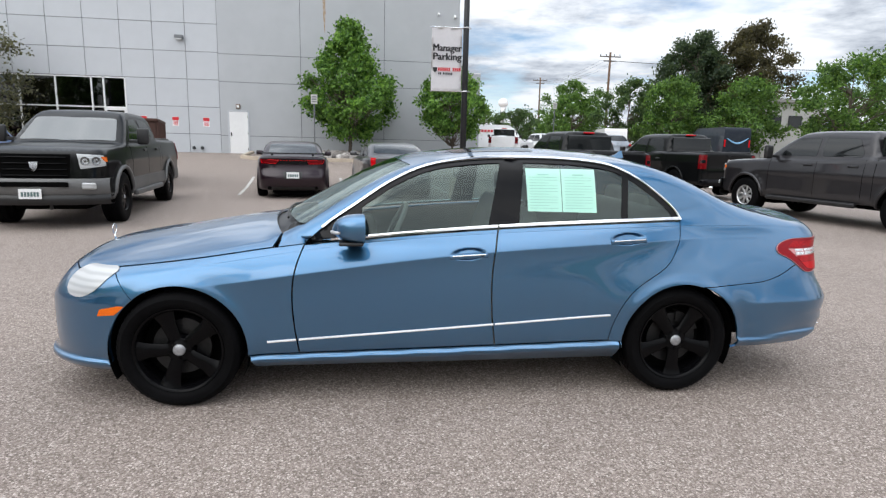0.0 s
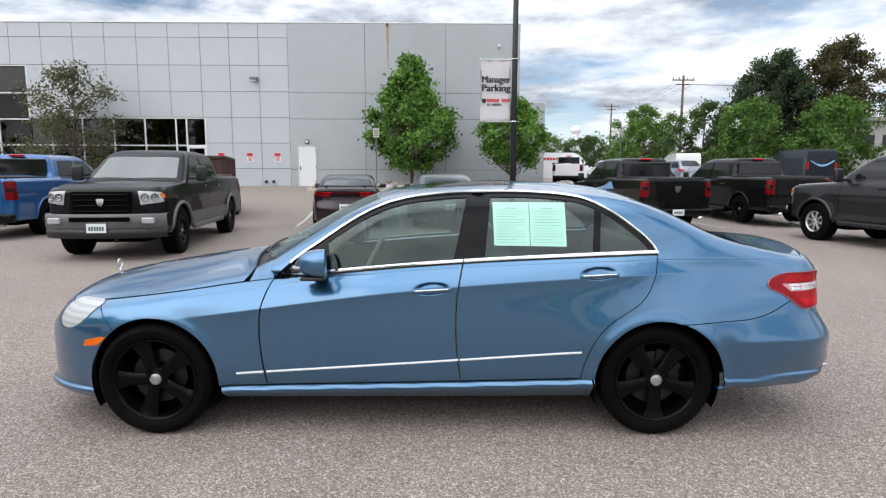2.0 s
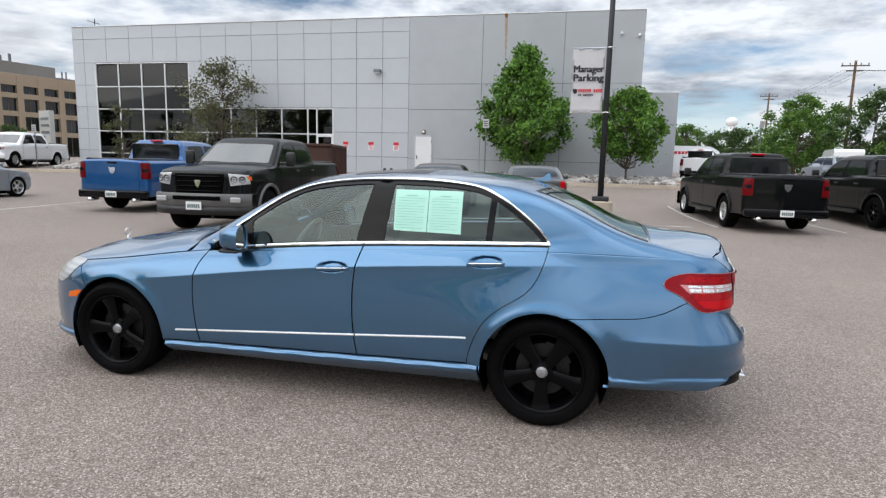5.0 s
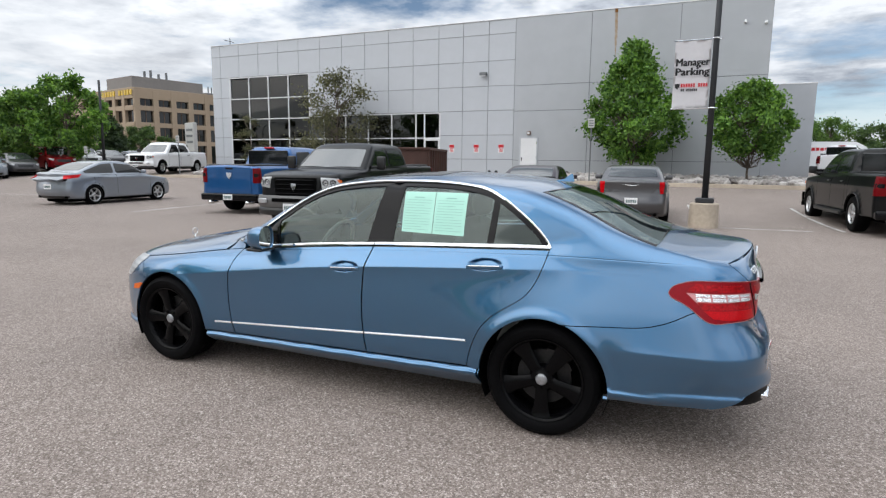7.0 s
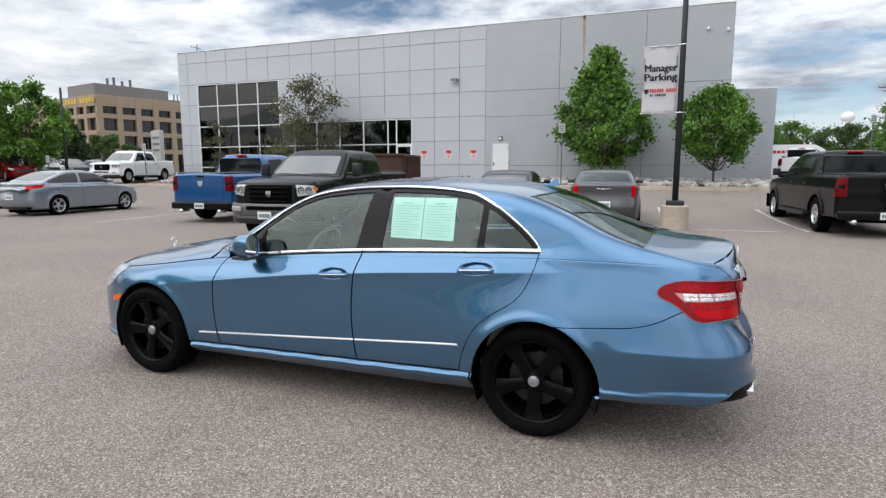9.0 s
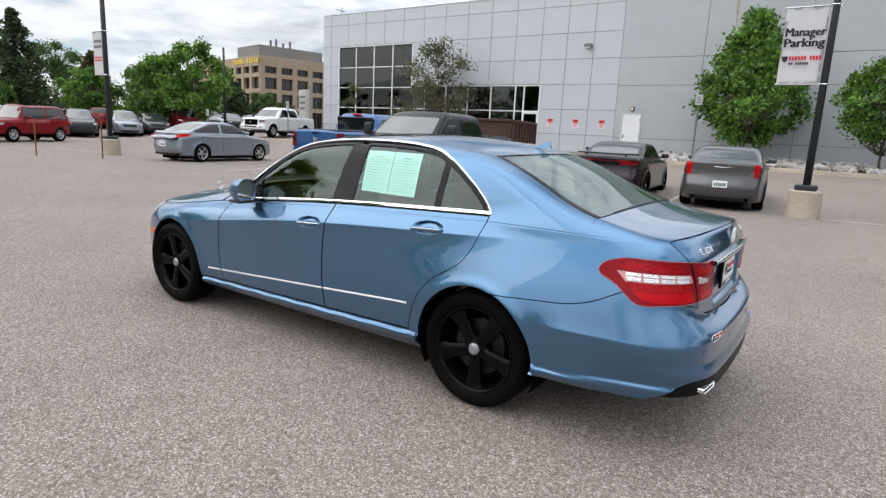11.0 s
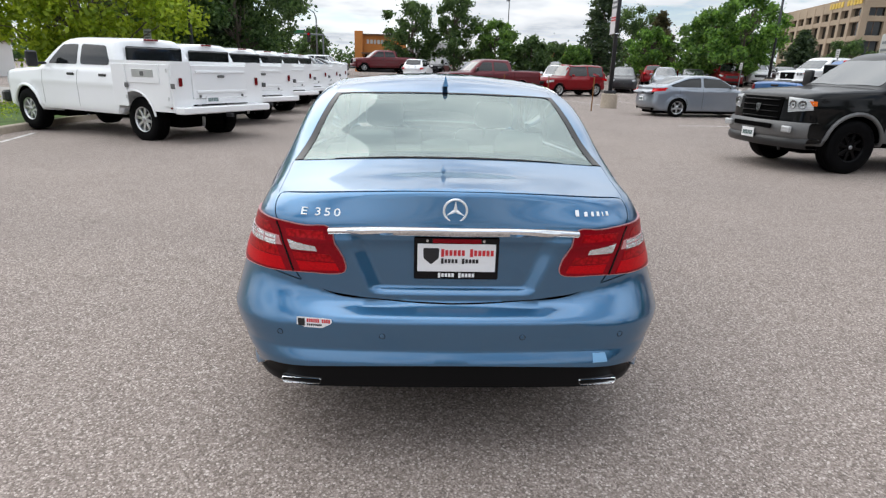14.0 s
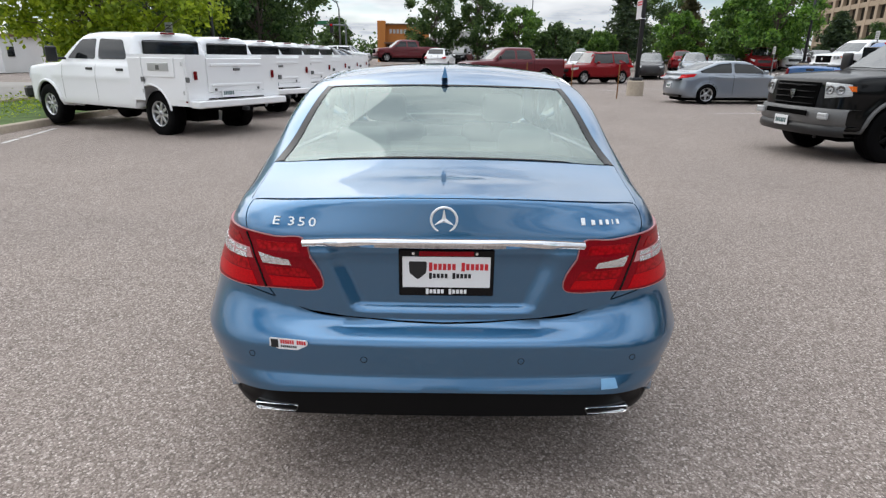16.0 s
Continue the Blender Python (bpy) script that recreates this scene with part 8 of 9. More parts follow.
WORDS = {"leaf_green": "green leafy tree at the edge of the lot", "leaf_dark": "dark green leafy tree beyond the lot", "leaf_maple": "fresh green leafy tree among the parked cars", "leaf_bright": "bright yellow-green leafy tree by the kerb", "needles": "tall dark conifer beyond the lot", "leaf_brown": "tall browning conifer beyond the lot"}
for n, (kind, x, y, h, r, mt) in enumerate(FAR):
    if kind == "broad":
        near_by = h / math.hypot(x - 2, y) > 0.25
        broad_tree("street_tree", at_ground(x, y), WORDS[mt], h, r, h * 0.16 if mt != "leaf_bright" else h * 0.10, M[mt], 100 + n, {"needles": 190, "leaf_brown": 190, "leaf_bright": 280}.get(mt, 150), (120 if mt in ("needles", "leaf_brown") else 60) if not near_by else 120, 0.14 if not near_by else 0.11, 0.13, 0.4, 0.3, "trees beyond the lot", 0.9 if mt in ("needles", "leaf_brown") else 0.62, 5)
    else:
        conifer("conifer_tree", at_ground(x, y), WORDS[mt], h, r, M[mt], 100 + n, 17, 60, 0.17, 0.12, "conifers beyond the lot")


def water_tower(x, y, z, r):
    """A far white ball tank on a flared stem."""
    tower = thing("water_tower", Matrix.Translation((x, y, 0)), "white ball-shaped water tower on a stem beyond the trees", "water tower")
    bm = bmesh.new()
    bmesh.ops.create_uvsphere(bm, u_segments=24, v_segments=14, radius=r)
    bmesh.ops.scale(bm, vec=(1, 1, 0.86), verts=bm.verts[:])
    bmesh.ops.translate(bm, vec=(0, 0, z), verts=bm.verts[:])
    part("tank", bm, M["paint_white"], tower, smooth=60)
    bm = bmesh.new()
    add_tube(bm, [(0, 0, 0), (0, 0, 4), (0, 0, z * 0.6), (0, 0, z - r * 0.75)], [r * 0.7, r * 0.35, r * 0.28, r * 0.55], 16)
    part("stem", bm, M["paint_white"], tower, smooth=60)
    return tower


def tree_belt(x0, y0, x1, y1, n, h, mat, seed):
    """A far belt of woods, too thick to count."""
    rng = np.random.default_rng(seed)
    c, s = [], []
    for k in range(n):
        t = rng.uniform()
        top = h * rng.uniform(0.55, 1.0) * (0.8 + 0.2 * math.sin(t * 23 + seed))
        for _ in range(4):
            c.append(np.array([x0 + (x1 - x0) * t + rng.normal(0, 1.5), y0 + (y1 - y0) * t + rng.normal(0, 1.5), rng.uniform(0.3, top)]))
            s.append(rng.uniform(0.7, 1.2))
    me = leaves_mesh("far_woods", rng, c, s, 22, 0.38, mat)
    ob = new("far_woods", me)
    return tagged(ob, "distant belt of mixed green trees", "woods", kind="stuff")


tree_belt(-10, 130, 45, 95, 120, 8.5, M["leaf_dark"], 3)
tree_belt(45, 95, 75, 30, 120, 9.5, M["leaf_green"], 4)
tree_belt(75, 30, 85, -40, 90, 9.0, M["leaf_dark"], 5)
tree_belt(-120, 60, -120, -40, 150, 7.5, M["leaf_dark"], 6)
tree_belt(-120, 62, -60, 130, 90, 9.5, M["leaf_green"], 8)
tree_belt(-110, -45, 60, -90, 170, 9.0, M["leaf_dark"], 7)


# ---- lamp post with banner, and others ----
def lamp_post(x, y, height, base_h, banner, label, r=0.085, base_r=0.32, arms=True, lettered=False, banner_z=4.45, square=True):
    post = thing("lamp_post", at_ground(x, y), label, "lamp post", "lamp posts")
    bm = bmesh.new()
    add_lathe(bm, [(0.001, base_h), (base_r - 0.03, base_h), (base_r, base_h - 0.03), (base_r + 0.015, 0.0), (base_r + 0.015, -0.15)], 28, "z")
    part("concrete_base", bm, M["concrete"], post, "round weathered concrete base", smooth=30)
    part("foot_plate", box(0, 0, base_h + 0.06, r * 4.0, r * 4.0, 0.12, 0.02), M["black_steel"], post)
    bm = bmesh.new()
    add_tube(bm, [(0, 0, base_h), (0, 0, height)], [r, r * 0.75], 4 if square else 12)
    part("shaft", bm, M["black_steel"], post, "dark steel shaft", smooth=30)
    if arms:
        for s in (-1, 1):
            part("lamp_arm", box(s * 0.45, 0, height, 0.9, 0.07, 0.06, 0.01), M["black_steel"], post)
            part("lamp_head", box(s * 1.05, 0, height - 0.02, 0.6, 0.32, 0.10, 0.03), M["black_steel"], post)
    if banner:
        w, h = banner
        for z in (banner_z, banner_z - h):
            bm = bmesh.new()
            add_tube(bm, [(0, 0, z), (-w - 0.12, 0, z)], 0.014, 6)
            part("banner_rod", bm, M["chrome"], post)
            bm = bmesh.new()
            add_tube(bm, [(r * 1.15 * math.cos(a), r * 1.15 * math.sin(a), z) for a in np.linspace(0, 2 * math.pi, 12)[:-1]], 0.012, 5, True)
            part("banner_clamp", bm, M["chrome"], post)
        bm = bmesh.new()
        nx, nz = 12, 20
        g = []
        for i in range(nx + 1):
            g.append([bm.verts.new((-0.10 - w * i / nx, 0.008 * math.sin(i * 0.5 + j * 0.3) * math.sin(math.pi * j / nz), banner_z - 0.01 - (h - 0.02) * j / nz)) for j in range(nz + 1)])
        for i in range(nx):
            for j in range(nz):
                bm.faces.new((g[i][j], g[i + 1][j], g[i + 1][j + 1], g[i][j + 1]))
        bmesh.ops.solidify(bm, geom=bm.faces[:], thickness=0.004)
        part("banner", bm, M["banner_cloth"], post, "white cloth banner with black lettering" if lettered else "white cloth banner", smooth=60)
        if lettered:
            for k, (word, z) in enumerate((("Manager", 0.52), ("Parking", 0.74))):
                bm = text_mesh(word, 0.27, 0.002)
                xs = [v.co.x for v in bm.verts]
                k2 = 0.74 / (max(xs) - min(xs))
                plain_geom = bm.verts[:] + bm.edges[:] + bm.faces[:]
                for dx, dz in ((0.012, 0.0), (0.024, 0.0), (0.012, 0.006)):
                    twin = bmesh.ops.duplicate(bm, geom=plain_geom)["geom"]
                    bmesh.ops.translate(bm, vec=(dx, 0.02 * dx, dz), verts=[v for v in twin if isinstance(v, bmesh.types.BMVert)])
                bmesh.ops.scale(bm, vec=(k2, 1, 0.92), verts=bm.verts[:])
                ob = part("lettering", bm, M["black_print"], post, "black lettering")
                ob.location = (-0.10 - w / 2, -0.026, banner_z - z)
            bm = bmesh.new()
            add_prism(bm, [(-0.06, 0.06), (0.06, 0.06), (0.05, -0.02), (0, -0.07), (-0.05, -0.02)], -0.002, 0.002)
            ob = part("banner_emblem", bm, M["black_print"], post)
            ob.location = (-0.10 - w / 2 - 0.30, -0.026, banner_z - 1.07)
            for k in range(11):
                if k != 6:
                    part("print_bar", box(-0.10 - w / 2 - 0.20 + 0.055 * k, -0.026, banner_z - 1.05, 0.04, 0.004, 0.085), M["red_print"], post)
            for k in range(9):
                if k != 2:
                    part("print_bar", box(-0.10 - w / 2 - 0.20 + 0.042 * k, -0.026, banner_z - 1.16, 0.03, 0.004, 0.055), M["black_print"], post)
        else:
            for z in (0.35, 0.55, 0.95, 1.05):
                part("print_bar", box(-0.10 - w / 2, -0.02, banner_z - z, w * 0.7, 0.004, 0.10 if z < 0.9 else 0.06), M["lamp_grey"] if z < 0.9 else M["red_print"], post)
    return post


M["banner_cloth"] = plain("white_banner_cloth", (0.80, 0.785, 0.80), 0.8, 0, 0.05, 3, 0.0005)
lamp_post(2.13, 11.75, 8.3, 0.60, (0.80, 1.60), "dark lamp post with lettered white banner on concrete base", 0.105, 0.33, True, True, 4.46)
p2 = lamp_post(-20.9, 8.0, 8.3, 0.60, (0.80, 1.60), "dark lamp post with a white banner on a concrete base", 0.105, 0.33, True, False, 4.6)
lamp_post(-36.9, 24.2, 6.2, 0.60, None, "dark lamp post among the parked cars", 0.10, 0.33, False)
lamp_post(-15.8, -10.3, 9.0, 0.10, None, "dark slim lamp post behind the white trucks", 0.08, 0.2)
lamp_post(-19.6, -8.9, 9.0, 0.10, None, "dark slim lamp post behind the white trucks", 0.08, 0.2)
lamp_post(-64.0, 9.6, 8.0, 0.1, None, "dark slim lamp post across the road", 0.08, 0.2)

# ---- power line ----
for x, y, h in ((28.3, 65.5, 12.0), (30.5, 102.0, 13.0), (25.0, 70.0, 7.0)):
    pole = thing("power_pole", at_ground(x, y), "brown wooden power pole with cross-arm", "pole", "power poles")
    bm = bmesh.new()
    add_tube(bm, [(0, 0, 0), (0, 0, h)], [0.17, 0.12], 10)
    part("pole_shaft", bm, M["pole_wood"] if "pole_wood" in M else M["bark"], pole, smooth=40)
    if h > 8:
        for z, w in ((h - 0.5, 2.6), (h - 1.0, 1.6)):
            part("cross_arm", box(0, 0, z, w, 0.12, 0.12, 0.01), M["bark"], pole)
        for xx in (-1.2, -0.5, 0.5, 1.2):
            bm = bmesh.new()
            add_lathe(bm, [(0.001, 0.25), (0.05, 0.22), (0.06, 0.10), (0.03, 0.0)], 8, "z")
            ob = part("insulator", bm, M["lamp_grey"], pole)
            ob.location = (xx, 0, h - 0.44)
for k, xx in enumerate((-1.2, -0.5, 0.5, 1.2)):
    bm = bmesh.new()
    pts = [(28.3 + xx + (30.5 - 28.3) * t, 65.5 + 36.5 * t, 11.8 + 1.0 * t - 1.4 * 4 * t * (1 - t) * 0.5) for t in np.linspace(0, 1, 12)]
    add_tube(bm, pts, 0.012, 4)
    pts2 = [(28.3 + xx + 60 * t, 65.5 - 20 * t, 11.8 - 3.0 * 4 * t * (1 - t) * 0.4) for t in np.linspace(0, 1, 14)]
    add_tube(bm, pts2, 0.012, 4)
    tagged(finish("power_cable", bm, M["black_plastic"]), "thin black power cable between the poles", "cable", "power cables")

# ---- rock bed, kerbs and lines ----
def rock_bed(x0, x1, y0, y1, n, seed, label, size=0.16):
    rng = np.random.default_rng(seed)
    vs, fs = [], []
    ico = bmesh.new()
    bmesh.ops.create_icosphere(ico, subdivisions=1, radius=1)
    bv = np.array([v.co for v in ico.verts])
    bf = [[v.index for v in f.verts] for f in ico.faces]
    ico.free()
    for k in range(n):
        x, y = rng.uniform(x0, x1), rng.uniform(y0, y1)
        s = size * rng.uniform(0.5, 1.4) * np.array([1.2, 1.0, 0.75]) * rng.uniform(0.8, 1.2, 3)
        a = rng.uniform(0, 6.28)
        rot = np.array([[math.cos(a), -math.sin(a), 0], [math.sin(a), math.cos(a), 0], [0, 0, 1]])
        p = (bv * (1 + rng.normal(0, 0.10, (len(bv), 1)))) * s @ rot.T + [x, y, ground_z(x, y) + 0.10 + s[2] * 0.3]
        b = k * len(bv)
        vs.append(p)
        fs += [[i + b for i in f] for f in bf]
    me = bpy.data.meshes.new("rock_bed")
    me.from_pydata(np.concatenate(vs).tolist(), [], fs)
    me.materials.append(M["rock"])
    return tagged(new("rock_bed", me), label, "rocks", kind="stuff")


def rock_material():
    m, n, l, p = mat_new("pale_river_rock")
    g = n.new("ShaderNodeNewGeometry")
    c = add_ramp(n, l, g.outputs["Random Per Island"], [(0.0, (0.20, 0.18, 0.17)), (0.5, (0.40, 0.37, 0.35)), (1.0, (0.58, 0.55, 0.53))])
    v = add_noise(n, l, 9, 5, 0.6)
    k = add_ramp(n, l, v.outputs["Fac"], [(0.3, (0.75, 0.75, 0.75)), (0.7, (1.1, 1.1, 1.1))])
    l.new(blend(n, l, "MULTIPLY", 1.0, c, k), p.inputs["Base Color"])
    p.inputs["Roughness"].default_value = 0.85
    add_bump(n, l, p, v.outputs["Fac"], 0.5, 0.01)
    return m


M["rock"] = rock_material()
rock_bed(-5.0, 7.2, 23.0, 26.9, 900, 1, "bed of pale river rocks along the showroom wall")
rock_bed(-26.5, -21.5, 22.0, 24.6, 260, 2, "bed of pale rocks in a parking island")
rock_bed(-33.0, -30.6, 20.0, 21.6, 120, 4, "bed of pale rocks in a parking island")


def kerb(points, name="kerb", w=0.16, h=0.15, label="worn pale concrete kerb"):
    bm = bmesh.new()
    pts = [Vector((x, y, ground_z(x, y))) for x, y in points]
    rows = []
    for i, p in enumerate(pts):
        d = (pts[min(i + 1, len(pts) - 1)] - pts[max(i - 1, 0)]).normalized()
        s = Vector((-d.y, d.x, 0)).normalized()
        rows.append([bm.verts.new(p + s * a + Vector((0, 0, b))) for a, b in ((-w / 2 - 0.02, -0.05), (-w / 2, h - 0.02), (-w / 2 + 0.02, h), (w / 2 - 0.02, h), (w / 2, h - 0.02), (w / 2 + 0.02, -0.05))])
    for a, b in zip(rows, rows[1:]):
        for k in range(5):
            bm.faces.new((a[k], a[k + 1], b[k + 1], b[k]))
    bm.faces.new(rows[0])
    bm.faces.new(rows[-1][::-1])
    bmesh.ops.recalc_face_normals(bm, faces=bm.faces[:])
    return tagged(finish(name, bm, M["concrete"], smooth=30), label, "kerb", kind="structure")


kerb([(-6.2, 26.9), (-6.0, 23.4), (-5.4, 22.8), (-4.6, 22.7), (0, 22.7), (4, 22.7), (7.0, 22.7), (7.6, 23.2), (7.8, 26.9)])
kerb([(-28.5, 20.6), (-26.5, 21.0), (-21.6, 21.6), (-20.8, 22.2), (-20.8, 25.5)])
kerb([(-40, -8.95), (-30, -8.95), (-20, -8.95), (-9.8, -8.95), (-6.0, -8.95), (6, -8.95), (20, -8.95)])


def line(x0, y0, x1, y1, w=0.10, seed=0):
    """A worn painted line, broken where the paint has gone."""
    rng = np.random.default_rng(seed + int(100 * abs(x0 + y0)))
    d = Vector((x1 - x0, y1 - y0, 0))
    L = d.length
    d.normalize()
    s = Vector((-d.y, d.x, 0))
    bm = bmesh.new()
    t = 0.0
    while t < L:
        n = rng.uniform(0.3, 1.3)
        e = min(L, t + n)
        k = max(2, int((e - t) / 0.25) + 1)
        rows = []
        for u in np.linspace(t, e, k):
            p = Vector((x0, y0, 0)) + d * u
            a, b = w / 2 * rng.uniform(0.8, 1.0), w / 2 * rng.uniform(0.8, 1.0)
            z = ground_z(p.x, p.y) + 0.006
            rows.append((bm.verts.new((p.x + s.x * a, p.y + s.y * a, z)), bm.verts.new((p.x - s.x * b, p.y - s.y * b, z))))
        for a, b in zip(rows, rows[1:]):
            bm.faces.new((a[0], a[1], b[1], b[0]))
        t = e + (rng.uniform(0.02, 0.12) if rng.uniform() < 0.6 else 0.005)
    return tagged(finish("parking_line", bm, M["line_paint"]), "worn white parking line on the asphalt", "line", "parking lines", kind="structure")


for k in range(7):
    x = -7.4 + 3.0 * k
    line(x + 0.55, 12.2, x, 17.4)
line(2.55, 11.76, 4.5, 11.95)
line(-12.9, 7.6, -13.5, 13.0)
for k in range(6):
    line(-21.5 - 0.4 * k, 8.6 + 2.9 * k, -26.4 - 0.4 * k, 7.4 + 2.9 * k)
line(-8.5, -5.4 - 3.0, -6.2, -7.9)

# ---- verge, road and street beyond ----
bm = bmesh.new()
ys = [-9.03, -10.0, -11.0, -12.0, -13.0]
xs = list(np.linspace(-60, 40, 51))
g = [[bm.verts.new((x, y, ground_z(x, y) + 0.13 + 0.03 * math.sin(x * 0.7) * (k in (1, 2, 3)))) for k, y in enumerate(ys)] for x in xs]
for i in range(len(xs) - 1):
    for j in range(len(ys) - 1):
        bm.faces.new((g[i][j], g[i + 1][j], g[i + 1][j + 1], g[i][j + 1]))
tagged(finish("verge", bm, M["grass"], smooth=60), "narrow mown grass verge behind the kerb", "grass", kind="structure")
rng = np.random.default_rng(9)
c = [np.array([rng.uniform(-24, 2), rng.uniform(-12.9, -9.1), 0.06]) for _ in range(420)]
me = leaves_mesh("grass", rng, c, [0.22] * len(c), 22, 0.035, M["leaf_grass"] if "leaf_grass" in M else M["leaf_bright"])
tagged(new("grass", me), "short green mown grass", "grass", kind="stuff")
kerb([(-60, -13.1), (-30, -13.1), (0, -13.1), (30, -13.1)], "kerb", label="pale concrete kerb of the street")
bm = box(-20, -18.5, -0.085, 240, 9.0, 0.06)
tagged(finish("road", bm, M["road_grey"] if "road_grey" in M else M["concrete"]), "pale grey concrete street", "road", kind="structure")

# ---- service trucks ----
def service_truck(m, detail, first):
    o = SERVICE
    car = thing("service_truck", m, "white crew-cab service truck with side tool lockers" if first else "white service truck parked in a row", "truck", "row of service trucks")
    F = vehicle_parts(car, o, "service", M["paint_white"], 1 if detail else 0)
    b, xr, base = o["b"], 2.98, 0.62
    bx0 = b + 0.16
    for s in (-1, 1):
        # lockers over and round the rear wheel
        bm = bmesh.new()
        prof = [(bx0, 0.62), (bx0, 1.52), (xr, 1.52), (xr, 0.62)] + [(x, z) for x, z in arc(o["wb"] / 2, o["r"], 0.55, 20, 160, 12)]
        add_prism(bm, prof, s * 0.68, s * 1.10)
        part("tool_locker", bm, M["paint_white"], car, "white steel tool lockers")
        for x0, x1, z0, z1 in ((bx0 + 0.04, bx0 + 0.42, 0.68, 1.46), (bx0 + 0.46, bx0 + 1.36, 1.12, 1.46), (bx0 + 1.40, xr - 0.04, 0.72, 1.46)):
            ob = part("locker_door", box((x0 + x1) / 2, s * 1.108, (z0 + z1) / 2, x1 - x0, 0.02, z1 - z0, 0.006), M["paint_white"], car)
            part("latch", box((x0 + x1) / 2 + (0.0 if x1 - x0 > 0.9 else 0.2), s * 1.122, (z0 + z1) / 2, 0.11, 0.014, 0.09, 0.006), M["two_tone"], ob)
        part("locker_slot", box(bx0 + 0.92, s * 1.121, 1.30, 0.60, 0.012, 0.14, 0.004), M["alloy"], car, "grey recessed handle panel")
        part("tail_lamp", box(xr + 0.02, s * 0.93, 1.16, 0.03, 0.07, 0.15, 0.01), M["dark_red_lens"], car, "dark red tail lamp")
        bm = bmesh.new()
        add_tube(bm, [(x, s * 1.10, z) for x, z in arc(o["wb"] / 2, o["r"], 0.55, 10, 170, 14)], 0.02, 6)
        part("arch_trim", bm, M["paint_white"], car)
        for x, z in ((bx0 + 0.40, 0.86), (xr - 0.10, 0.86), (xr - 0.10, 1.36)):
            part("locker_hinge", box(x, s * 1.121, z, 0.03, 0.016, 0.07, 0.004), M["alloy"], car)
        part("side_marker", box(xr - 0.06, s * 1.112, 0.70, 0.05, 0.012, 0.03, 0.004), M["dark_red_lens"], car)
    for y in (-0.52, 0.52):
        part("cargo_hook", box(xr + 0.03, y, 0.90, 0.03, 0.05, 0.05, 0.01), M["two_tone"], car)
    part("hitch", box(xr + 0.20, 0, 0.54, 0.16, 0.07, 0.07, 0.008), M["black_steel"], car)
    part("load_floor", box((bx0 + xr) / 2, 0, 0.80, xr - bx0, 1.36, 0.10), M["paint_white"], car)
    part("front_wall", box(bx0 + 0.02, 0, 1.12, 0.04, 1.36, 0.70), M["paint_white"], car)
    tg = part("tailgate", box(xr - 0.01, 0, 1.16, 0.06, 1.34, 0.60, 0.01), M["paint_white"], car)
    for z in (0.98, 1.34):
        part("tailgate_rib", box(0, 0, 0, 0.03, 1.20, 0.05, 0.008), M["paint_white"], tg).location = (xr + 0.025, 0, z)
    part("tailgate_latch", box(xr + 0.03, 0, 1.26, 0.03, 0.16, 0.05, 0.01), M["two_tone"], tg)
    part("step_bumper", box(xr + 0.10, 0, 0.66, 0.26, 2.16, 0.13, 0.02), M["paint_white"], car)
    plate_part(car, xr + 0.045, -0.25, 0.84, 1)
    part("chassis", box((bx0 + xr) / 2, 0, 0.60, xr - bx0 + 0.1, 0.9, 0.16), M["hollow"], car)
    part("rear_window", box(b + 0.015, 0, 1.63, 0.05, 1.30, 0.30, 0.03), M["shut_glass"], car, "dark rear cab window")
    part("brake_lamp", box(b - 0.06, 0, o["H"] - 0.045, 0.08, 0.30, 0.035, 0.01), M["dark_red_lens"], car, "high red brake lamp")
    for s in (-1, 1):
        mx = o["a"] + 0.28
        part("door_mirror", box(mx, s * 1.18, o["belt"] + 0.14, 0.10, 0.22, 0.32, 0.03), M["black_plastic"], car)
        part("mirror_arm", box(mx, s * 1.02, o["belt"] + 0.05, 0.06, 0.22, 0.05, 0.01), M["black_plastic"], car)
        for hx in (o["a"] + 1.18, o["a"] + 2.22):
            y = float(SIDE.lift(F, np.array([[hx, o["belt"] - 0.14]]))[0, 1])
            part("door_handle", box(hx, s * (abs(y) + 0.012), o["belt"] - 0.14, 0.22, 0.03, 0.05, 0.01), M["black_plastic"], car)
        for jx in (o["a"] + 0.16, o["a"] + 1.38):
            zz = np.linspace(o["base"] + 0.12, o["belt"], 8)
            pts = SIDE.lift(F, np.stack([np.full(8, jx), zz], -1))
            panel_part("door_joint", strip(F, SIDE, pts, 0.010, 0.0012, 0.004, 2), M["two_tone"], car, "", s > 0)
    NV = Round(o["xf"] + 0.9, -1)
    end_panel(car, F, NV, [(-30, o["hz"] - 0.13), (30, o["hz"] - 0.13), (28, 0.80), (-28, 0.80)], M["black_plastic"], "grille", "", 0.012)
    end_panel(car, F, NV, [(33, o["hz"] - 0.12), (52, o["hz"] - 0.12), (54, 0.95), (33, 0.92)], M["headlamp"], "headlamp", "", 0.012, True)
    part("front_bumper", box(o["xf"] - 0.02, 0, 0.66, 0.20, 1.9, 0.26, 0.05), M["black_plastic"], car)
    return car


SERVICE = dict(pickup_spec(True, M["alloy"], "wide", 8))
SERVICE["xr"] = SERVICE["b"] + 0.10
SERVICE["top"] = ([SERVICE["xf"], SERVICE["xf"] + 0.25, SERVICE["xf"] + 0.7, SERVICE["a"], SERVICE["a"] + 0.6, SERVICE["b"]], [1.20, 1.27, 1.32, 1.36, 1.36, 1.37])
for k in range(6):
    service_truck(parked(-8.95 - 3.35 * k, -6.6 - 0.03 * k, -0.5, -0.866), k < 2, k == 0)

